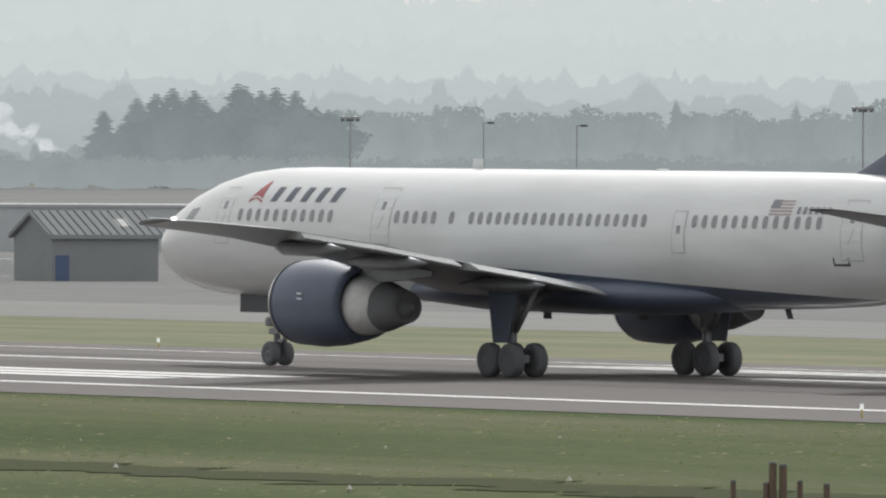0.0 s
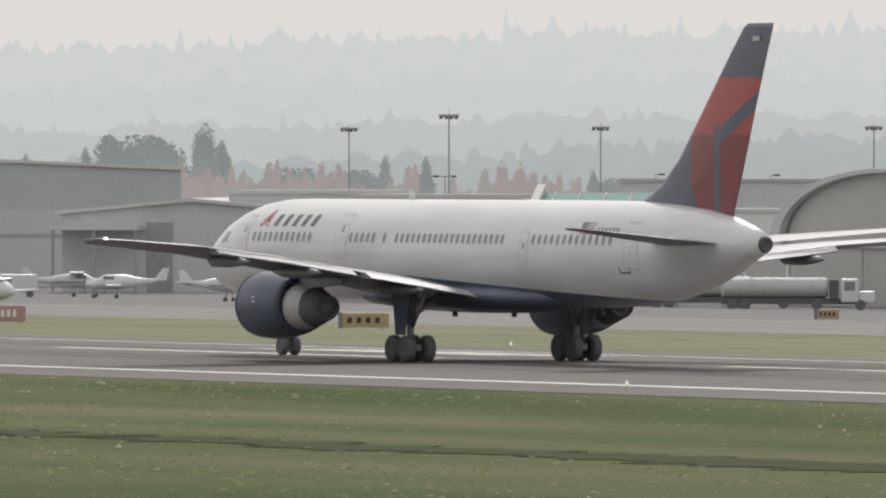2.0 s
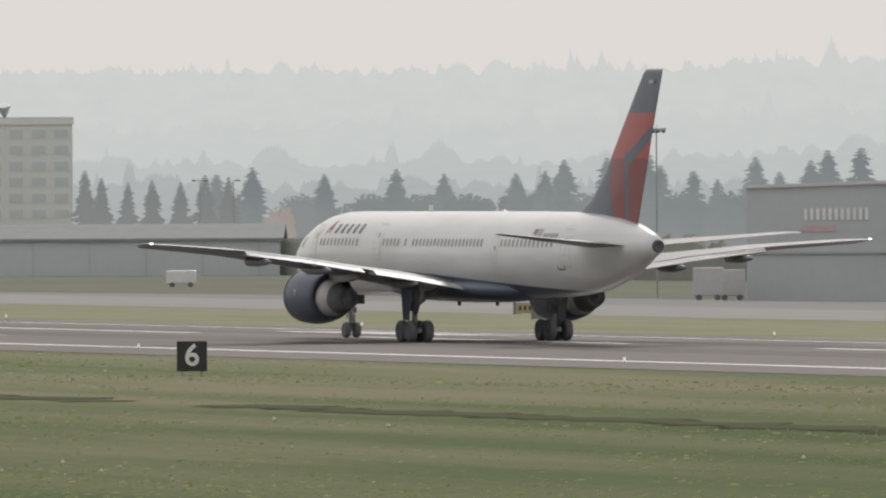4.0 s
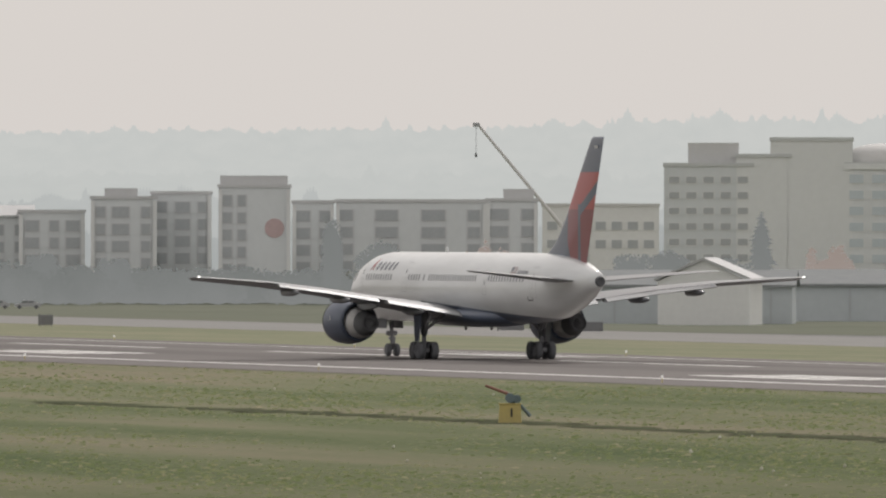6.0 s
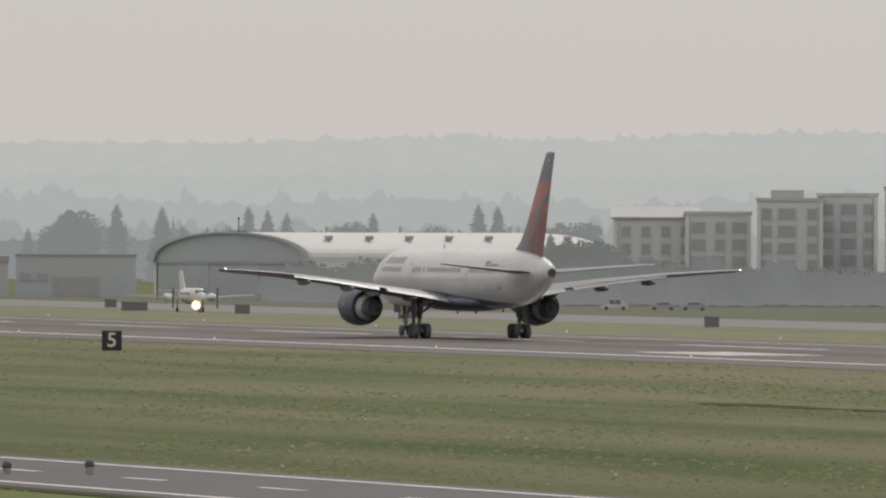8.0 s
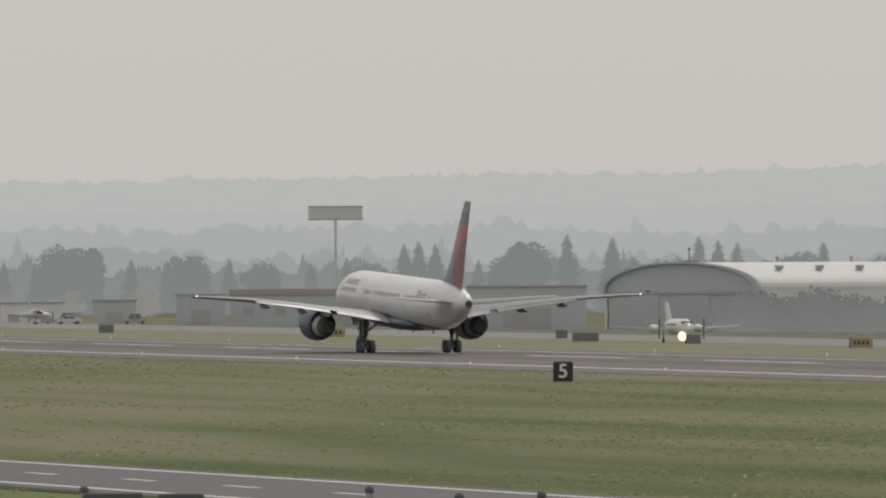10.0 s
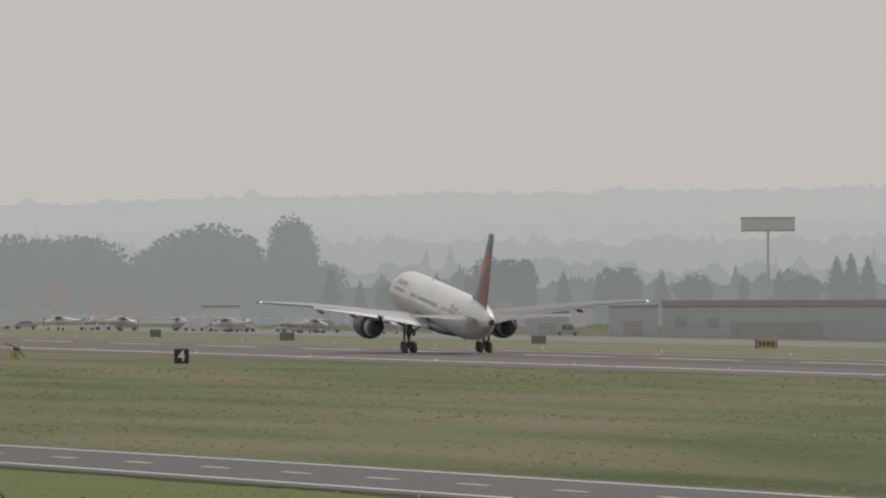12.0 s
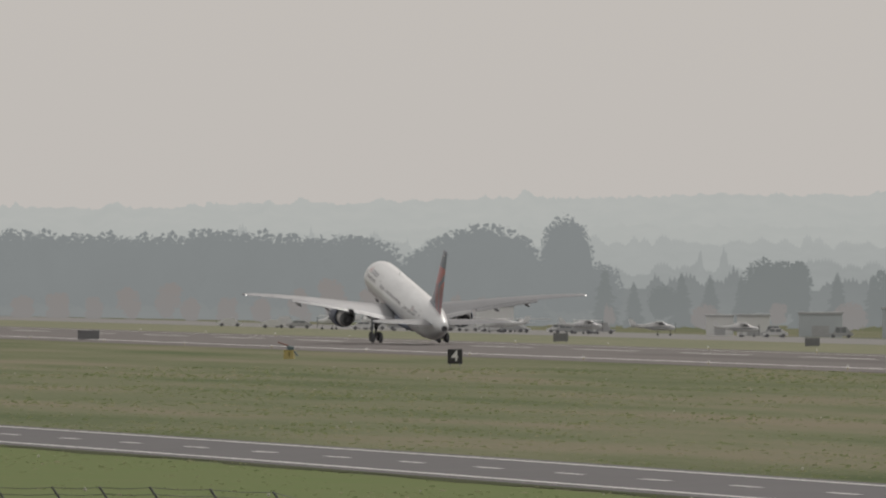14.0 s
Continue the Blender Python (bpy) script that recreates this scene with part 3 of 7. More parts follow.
def main_gear(side, parent):
    x = side * 3.66
    g = part("main_gear", tubes(((x, 0.0, 0.55), (x, 0.0, 1.6), 0.14), ((x, 0.0, 1.5), (x, -0.1, 3.0), 0.21), ((x, -0.05, 1.7), (x - side * 1.4, -0.1, 2.75), 0.09), ((x, -0.2, 1.4), (x, -1.3, 2.7), 0.08), n=14), M_GEAR, parent, "grey main landing gear leg", smooth=True)
    part("bogie_beam", boxes((x - 0.13, x + 0.13, -0.75, 0.75, 0.42, 0.68), bevel=0.04), M_GEAR, g)
    bm = bmesh.new()
    loft(bm, [[(x + side * 0.42, y0, zz), (x + side * 0.42, y1, zz), (x + side * 0.46, y1, zz), (x + side * 0.46, y0, zz)] for zz, y0, y1 in ((1.05, -0.42, 0.40), (1.6, -0.55, 0.5), (2.75, -0.95, 0.7))])
    bmesh.ops.recalc_face_normals(bm, faces=bm.faces)
    part("gear_door", bm, M_NAVY, g, "dark blue gear door")
    for dx in (-0.43, 0.43):
        for dy in (-0.58, 0.58):
            wheel(g, x + dx, dy, 0.52, 0.53, 0.38)
    return g


def airliner():
    root = empty("airliner")
    bm = bmesh.new()
    rings = []
    for a, b in zip(HULL, HULL[1:]):
        k = max(1, int((a[0] - b[0]) / 1.5))
        for i in range(k):
            f = i / k
            s = f * f * (3 - 2 * f) if k > 3 else f
            rings.append(section(*[a[j] + (b[j] - a[j]) * (f if j == 0 else s) for j in range(4)]))
    rings.append(section(*HULL[-1]))
    loft(bm, rings)
    hull = part("fuselage", bm, M_FUSELAGE, root, "white fuselage with a dark blue belly", smooth=True)
    part("tail_exhaust", lathe([(-22.85, 0.33), (-23.05, 0.26), (-23.0, 0.2), (-22.95, 0.0)], (0, 0, 4.72), 20, False, True), M_DARK, hull, "dark auxiliary exhaust")
    # belly fairing under the wing
    bm = bmesh.new()
    loft(bm, [[(w * math.sin(k * math.tau / 24), y, 2.55 + h * math.cos(k * math.tau / 24)) for k in range(24)] for y, w, h in ((10.0, 0.3, 0.1), (8.8, 1.5, 0.42), (6.0, 1.95, 0.6), (1.0, 2.05, 0.66), (-3.5, 1.9, 0.62), (-6.5, 1.4, 0.5), (-8.6, 0.4, 0.2))])
    part("belly_fairing", bm, M_NAVY, hull, "dark blue wing root fairing", smooth=True)
    for side in (-1, 1):
        for y0, y1, n in ((18.06, 12.88, 11), (9.12, 7.07, 5), (6.07, 6.07, 1), (4.98, -4.35, 20), (-7.03, -13.28, 13)):
            for k in range(n):
                oval_window(hull, y0 + (y1 - y0) * k / max(n - 1, 1), 4.84, side)
        for y0, y1, z0, z1 in ((18.7, 19.55, 3.9, 5.72), (9.45, 10.5, 3.95, 5.76), (-6.6, -5.9, 3.85, 5.16), (-15.3, -14.3, 3.7, 5.55)):
            d = decal("door", [rect(y0 + 0.05, y1 - 0.05, z0 + 0.05, z1 - 0.05)], M_WHITE, hull, side, "white cabin door", nz=6)
            decal("door_seam", outline(y0, y1, z0, z1), M_LINE, d, side)
            decal("door_window", [rect((y0 + y1) / 2 - 0.1, (y0 + y1) / 2 + 0.1, z1 - 0.7, z1 - 0.45)], M_WINDOW, d, side)
            decal("door_handle", [[((y0 + y1) / 2 + 0.1, z0 + 0.5), ((y0 + y1) / 2 + 0.17, z0 + 0.5), ((y0 + y1) / 2 - 0.1, z1 - 0.85), ((y0 + y1) / 2 - 0.17, z1 - 0.85)]], M_LINE, d, side)
        # emblem and five slanted bars for the airline's name
        decal("emblem", [[(17.72, 5.42), (17.38, 5.46), (17.13, 5.92), (17.17, 5.92)], [(17.38, 5.46), (17.06, 5.36), (17.09, 5.92), (17.13, 5.92)], [(17.82, 5.22), (17.42, 5.36), (17.38, 5.4), (17.75, 5.36)], [(17.42, 5.36), (17.0, 5.22), (17.04, 5.3), (17.38, 5.4)]], M_LOGO_RED, hull, side, "red triangular emblem in four pieces")
        for k in range(5):
            y = 16.55 - 0.85 * k
            decal("name_bar", [[(y, 5.27), (y - 0.36, 5.27), (y - 0.54, 5.73), (y - 0.18, 5.73)]], M_LOGO_NAVY, hull, side, "dark blue slanted bar", nz=5)
        decal("flag", [rect(-11.85, -10.75, 5.06 + 0.1 * j, 5.11 + 0.1 * j) for j in range(5)], M_FLAG_DULL, hull, side, "striped flag", nz=1)
        decal("flag_field", [rect(-11.2, -10.75, 5.28, 5.53)], M_FLAG_SLATE, hull, side)
        for k in range(6):
            decal("registration_bar", [rect(-12.25 - 0.29 * k, -12.09 - 0.29 * k, 5.1, 5.32)], M_FLAG_SLATE, hull, side, "slate grey bar", nz=2)
        # cockpit glass
        decal("cockpit_window", [[(21.9, 4.55), (21.2, 4.6), (20.9, 5.05), (21.5, 5.0)]], M_WINDOW, hull, side, "dark cockpit pane", nz=3)
        decal("cargo_latch", [rect(-14.6, -13.9, 3.55, 3.62), rect(-14.65, -14.57, 3.55, 3.8), rect(-13.97, -13.9, 3.55, 3.8)], M_DARK, hull, side, nz=2)
        wing_half(side, root)
        engine(side, root)
        main_gear(side, root)
        # tailplane
        bm = bmesh.new()
        loft(bm, [aerofoil(le, te, z, th, side * x) for x, le, te, z, th in ((0.6, -15.7, -20.5, 4.72, 0.36), (1.3, -16.2, -20.65, 4.78, 0.34), (4.5, -18.45, -21.55, 5.06, 0.22), (7.2, -20.4, -22.25, 5.30, 0.12), (7.62, -21.1, -22.35, 5.33, 0.05))])
        bmesh.ops.recalc_face_normals(bm, faces=bm.faces)
        part("tailplane", bm, M_WING, root, "light grey tailplane", smooth=True)
    # fin
    bm = bmesh.new()
    rings = []
    for z, le, te, th in ((5.3, -11.4, -20.2, 0.30), (6.0, -12.2, -20.45, 0.28), (6.35, -12.9, -20.6, 0.26), (6.9, -14.3, -20.85, 0.24), (8.0, -15.9, -21.35, 0.20), (10.0, -18.0, -22.2, 0.15), (12.0, -20.1, -23.1, 0.11), (12.95, -21.15, -23.55, 0.08), (13.12, -21.5, -23.6, 0.04)):
        ring = aerofoil(le, te, 0, th, 0)
        rings.append([(pz, y, z) for _, y, pz in ring])
    loft(bm, rings)
    bmesh.ops.recalc_face_normals(bm, faces=bm.faces)
    fin = part("fin", bm, M_FIN, root, "dark blue fin with red emblem shapes", smooth=True)
    part("fin_number_bar", boxes((-0.07, -0.06, -22.6, -22.0, 12.45, 12.62)), M_LINE, fin)
    # nose gear
    ng = part("nose_gear", tubes(((0, 18.55, 0.4), (0, 18.7, 2.6), 0.11), ((0, 18.4, 1.2), (0, 19.6, 2.4), 0.06), n=12), M_GEAR, root, "grey nose landing gear leg", smooth=True)
    for dx in (-0.27, 0.27):
        wheel(ng, dx, 18.55, 0.39, 0.39, 0.28)
    part("torque_link", boxes((-0.06, 0.06, 18.1, 18.5, 0.75, 0.85), (-0.06, 0.06, 18.1, 18.22, 0.75, 1.15), (-0.16, 0.16, 18.35, 18.85, 1.0, 1.2), bevel=0.02), M_GEAR, ng)
    for dx in (-0.5, 0.5):
        part("gear_door", boxes((dx - 0.02, dx + 0.02, 18.0, 19.95, 1.7, 2.3)), M_DARK, ng, "dark nose gear door")
    part("taxi_lamp", boxes((-0.35, 0.35, 18.6, 18.8, 1.25, 1.55), bevel=0.06), M_GEAR, ng)
    # aerials
    part("aerial", boxes((-0.02, 0.02, 7.0, 7.5, 6.34, 6.68)), M_WHITE, hull)
    part("aerial", boxes((-0.02, 0.02, -2.0, -1.6, 1.75, 2.18)), M_DARK, hull)
    part("aerial", boxes((-0.02, 0.02, 3.2, 3.6, 1.72, 1.95)), M_DARK, hull)
    bm = bmesh.new()
    loft(bm, [[(-0.03, y, z), (0.03, y, z), (0.02, y - 0.25, z), (-0.02, y - 0.25, z)] for y, z in ((-9.2, 2.35), (-9.42, 1.9))])
    bmesh.ops.recalc_face_normals(bm, faces=bm.faces)
    part("drain_mast", bm, M_DARK, hull, "small raked drain mast")
    part("beacon", boxes((-0.1, 0.1, -3.0, -2.6, 6.33, 6.41), bevel=0.03), M_WHITE, hull)
    return tagged(root, "white and dark blue twin-engine airliner rolling along the runway", "airliner")


plane = airliner()


def ramp(rows, t):
    for (a, p), (b, q) in zip(rows, rows[1:]):
        if a <= t <= b:
            return p + (q - p) * (t - a) / (b - a)
    return rows[-1][1]




# ---- buildings along the far apron ----
# Far walls are paled and blued: haze is put into their base colours.
M_WALL_PALE = material("pale_render_wall", (0.76, 0.77, 0.76), 0.9, 0, (0.69, 0.70, 0.69), 0.15, 0.3, spec=0.2)
M_WALL_GREY = material("grey_metal_cladding", (0.58, 0.60, 0.60), 0.7, 0, (0.52, 0.54, 0.54), 0.2, 0.3, spec=0.3)
M_WALL_DARK = material("haze_paled_slate_cladding", (0.50, 0.525, 0.54), 0.75, 0, (0.45, 0.475, 0.49), 0.1, 0.3, spec=0.3)
M_WALL_BEIGE = material("pale_concrete_facade", (0.70, 0.725, 0.73), 0.9, 0, (0.64, 0.665, 0.67), 0.08, 0.3, spec=0.2)
M_WALL_BROWN = material("haze_greyed_block_wall", (0.60, 0.605, 0.605), 0.9, 0, (0.55, 0.555, 0.555), 0.12, 0.3, spec=0.2)
M_WALL_SHED = material("weathered_dark_boards", (0.29, 0.305, 0.31), 0.85, 0, (0.25, 0.265, 0.27), 0.6, 0.4, spec=0.2)
M_ROOF_WHITE = material("white_membrane_roof", (0.62, 0.62, 0.61), 0.7, 0, (0.54, 0.54, 0.53), 0.15, 0.3)
M_ROOF_GREY = material("grey_roof", (0.46, 0.47, 0.475), 0.6, 0, (0.39, 0.40, 0.405), 0.2, 0.3)
M_SHED_ROOF = material("dull_ribbed_metal_roof", (0.30, 0.315, 0.32), 0.85, 0, (0.25, 0.265, 0.27), 0.5, 0.4, spec=0.1)
M_RIB = material("dark_roof_rib", (0.17, 0.18, 0.185), 0.85, 0, scale=0.5, spec=0.1)
M_ROOF_TEAL = material("teal_glazed_roof", (0.20, 0.34, 0.35), 0.75, 0, (0.25, 0.38, 0.385), 0.3, 0.3)
M_DEPOT = material("hazed_depot_wall", (0.54, 0.58, 0.60), 0.9, 0, (0.49, 0.53, 0.55), 0.12, 0.3, spec=0.2)
M_TOWER = material("hazed_tower_wall", (0.66, 0.69, 0.70), 0.9, 0, (0.61, 0.64, 0.65), 0.08, 0.3, spec=0.2)
M_TOWER_PALE = material("hazed_pale_tower_wall", (0.73, 0.75, 0.75), 0.9, 0, (0.68, 0.70, 0.70), 0.08, 0.3, spec=0.2)
M_DEPOT_ROOF = material("russet_brown_depot_roof", (0.41, 0.365, 0.355), 0.9, 0, (0.45, 0.41, 0.40), 0.12, 0.3, spec=0.2)
M_BAY = material("bay_shade_grey", (0.65, 0.67, 0.675), 0.9, 0, (0.60, 0.62, 0.63), 0.1, 0.3, spec=0.2)
M_DEPOT_BAY = material("grey_depot_bay", (0.50, 0.51, 0.515), 0.9)
M_GLASS = material("dim_window_glass", (0.38, 0.405, 0.42), 0.3, 0, (0.45, 0.47, 0.48), 0.3, 0.4)
M_GLASS_BLUE = material("pale_blue_window_glass", (0.55, 0.61, 0.64), 0.3, 0, (0.50, 0.56, 0.59), 0.2, 0.4)
M_DOOR_GREY = material("grey_hangar_door", (0.52, 0.52, 0.505), 0.7, 0, (0.47, 0.47, 0.455), 0.2, 0.3)
M_DOOR_DARK = material("dark_bay_panel", (0.38, 0.39, 0.395), 0.8)
M_BLUE_DOOR = material("blue_door", (0.10, 0.14, 0.26), 0.6)
M_ROUNDEL = material("muted_red_roundel", (0.58, 0.44, 0.435), 0.7)
M_SIGN_BAR = material("pale_sign_bar", (0.84, 0.84, 0.83), 0.6)
M_POLE = material("galvanised_pole", (0.40, 0.41, 0.415), 0.5, 0.3, scale=1.0)
M_BILLBOARD = material("hazed_board", (0.66, 0.69, 0.70), 0.85, 0, (0.61, 0.64, 0.65), 0.2, 0.4, spec=0.2)
M_SIGN_RED = material("faded_red_sign_face", (0.42, 0.255, 0.245), 0.6, 0, (0.38, 0.225, 0.215), 1.0)
M_DARK_BOX = material("dark_equipment_box", (0.12, 0.125, 0.13), 0.7)
# Dark sign backs raised to grey; the colour carries the haze.
M_SIGN_BACK = material("haze_paled_sign_back", (0.21, 0.215, 0.22), 0.8, 0, (0.17, 0.175, 0.18), 1.0)
M_YELLOW = material("faded_yellow_paint", (0.50, 0.41, 0.14), 0.7, 0, (0.42, 0.35, 0.15), 1.0)
M_ORANGE_SIGN = material("amber_sign_face", (0.42, 0.33, 0.19), 0.6)
M_BLACK = material("black_sign_face", (0.03, 0.03, 0.032), 0.6)
M_LETTER = material("white_numeral", (0.78, 0.78, 0.76), 0.6)
M_RED = material("signal_red_paint", (0.42, 0.07, 0.04), 0.6)
M_ARM = material("dull_brown_red_paint", (0.24, 0.10, 0.075), 0.7)
M_STEEL_BLUE = material("blue_grey_metal", (0.14, 0.19, 0.21), 0.5, 0.3)


def house(name, label, category, az, dist, w, d, h, wall, turn=0.0, up=0.0):
    """A closed block with thick walls and a flat roof; front on its -y side."""
    root = empty(name, stand(az, dist, turn, up))
    part("wall", boxes((-w / 2, w / 2, 0, d, -0.6, h)), wall, root)
    tagged(root, label, category)
    return root


def flat_roof(root, w, d, h, mat, rim=0.5):
    part("roof", boxes((-w / 2 - 0.2, w / 2 + 0.2, -0.2, d + 0.2, h + 0.003, h + rim)), mat, root)


def gable_roof(root, w, d, h, rise, mat, over=0.5, peak=0.0, along=False):
    """Roof with its ridge along y, or along x."""
    bm = bmesh.new()
    t = 0.35
    if along:
        prof = [(-over, h), (d / 2, h + rise), (d + over, h), (d + over, h + t), (d / 2, h + rise + t), (-over, h + t)]
        loft(bm, [[(x, y, z) for y, z in prof] for x in (-w / 2 - over, w / 2 + over)])
    else:
        prof = [(-w / 2 - over, h), (peak, h + rise), (w / 2 + over, h), (w / 2 + over, h + t), (peak, h + rise + t), (-w / 2 - over, h + t)]
        loft(bm, [[(x, y, z) for x, z in prof] for y in (-over, d + over)])
        g = bmesh.new()
        loft(g, [[(-w / 2, y, h), (peak, y, h + rise), (w / 2, y, h)] for y in (0.0, 0.3)])
        bmesh.ops.recalc_face_normals(g, faces=g.faces)
        part("gable", g, root.children[0].data.materials[0], root)
    bmesh.ops.recalc_face_normals(bm, faces=bm.faces)
    return part("roof", bm, mat, root)


def windows(root, xs, zs, ww, wh, y=-0.08, mat=None, frame_mat=None):
    for z in zs:
        for x in xs:
            win = part("window", boxes((x - ww / 2 - 0.15, x + ww / 2 + 0.15, y - 0.04, y + 0.06, z - 0.12, z + wh + 0.12)), frame_mat or M_WALL_PALE, root)
            part("pane", boxes((x - ww / 2, x + ww / 2, y - 0.07, y - 0.03, z, z + wh)), mat or M_GLASS, win)


def span(a, b, n):
    return [a + (b - a) * k / (n - 1) for k in range(n)]


def arched_hangar(az, dist, w, length, h, turn, spring, roof_mat, label, vents=6, door_mat=None, rim_mat=None):
    """Hangar with a barrel roof, its door end on -y."""
    root = empty("hangar", stand(az, dist, turn))
    door_mat, rim_mat = door_mat or M_DOOR_GREY, rim_mat or M_WALL_GREY
    n = 24
    rise = h - spring

    def arc(k, s=1.0, extra=0.0):
        a = math.pi * (1 - k / n)
        return (w / 2 * s * math.cos(a), spring + (rise * math.sin(a) ** 0.9 if 0 < k < n else 0) * s + extra)
    bm = bmesh.new()
    outer = [arc(k, 1.0, 0.0) for k in range(n + 1)]
    inner = [arc(k, 0.965, 0.0) for k in range(n, -1, -1)]
    loft(bm, [[(x, y, z) for x, z in outer + inner] for y in (-0.8, length)])
    bmesh.ops.recalc_face_normals(bm, faces=bm.faces)
    part("roof", bm, roof_mat, root, "white barrel roof", smooth=False)
    bm = bmesh.new()
    loft(bm, [[(x * 1.02, y, z * 1.0 + 0.12) for x, z in outer] + [(x * 0.97, y, z) for x, z in inner] for y in (-1.6, -0.85)])
    bmesh.ops.recalc_face_normals(bm, faces=bm.faces)
    part("arch_rim", bm, rim_mat, root, "grey concrete arch rim")
    bm = bmesh.new()
    loft(bm, [[(x, y, z) for x, z in inner] for y in (-0.6, -0.2)])
    bmesh.ops.recalc_face_normals(bm, faces=bm.faces)
    part("gable", bm, door_mat, root, "grey gable infill")
    part("wall", boxes((-w / 2, -w / 2 + 0.6, 0, length, -0.5, spring), (w / 2 - 0.6, w / 2, 0, length, -0.5, spring), (-w / 2, w / 2, length - 0.5, length, -0.5, spring + 1)), M_WALL_PALE, root)
    for k in range(6):
        x0 = -w / 2 + 1.2 + (w - 2.4) / 6 * k
        part("hangar_door", boxes((x0 - 0.05, x0 + (w - 2.4) / 6 + 0.05, -0.1 - 0.15 * (k % 2), 0.05 - 0.15 * (k % 2), 0, spring - 0.4)), door_mat, root, "tall grey sliding door leaf")
    part("door_track", boxes((-w / 2, w / 2, -0.5, 0.1, spring - 0.4, spring + 0.3)), rim_mat, root)
    for k in range(vents):
        y = length * (0.12 + 0.8 * k / max(vents - 1, 1))
        x = w * 0.36
        z = spring + rise * math.sqrt(1 - (x / (w / 2)) ** 2) - 0.4
        v = part("roof_vent", tubes(((x, y, z - 0.3), (x, y, z + 0.75), 0.42), n=12), M_WALL_GREY, root, "squat metal roof vent")
        part("vent_cap", tubes(((x, y, z + 0.7), (x, y, z + 1.0), 0.55, 0.85), ((x, y, z + 1.0), (x, y, z + 1.45), 0.85, 0.8), n=14), M_ROOF_GREY, v, "flared vent cap")
    for k in range(vents + 1):
        y = length * (0.06 + 0.86 * k / vents)
        part("ridge_vent", tubes(((0, y, h - 0.3), (0, y, h + 0.8), 0.35), ((0, y, h + 0.8), (0, y, h + 1.1), 0.5, 0.4), n=10), M_DOOR_GREY, root, "small vent on the roof's crown")
    part("roof_platform", boxes((-1.6, 1.6, 0.2, 1.8, h - 0.1, h + 0.25)), M_DARK_BOX, root)
    part("roof_mast", tubes(((0.2, 1.0, h + 0.2), (0.2, 1.0, h + 2.6), 0.09), ((0.2, 1.0, h + 2.3), (0.2, 1.0, h + 2.75), 0.2), n=8), M_DARK_BOX, root, "short aerial mast")
    return tagged(root, label, "hangar")


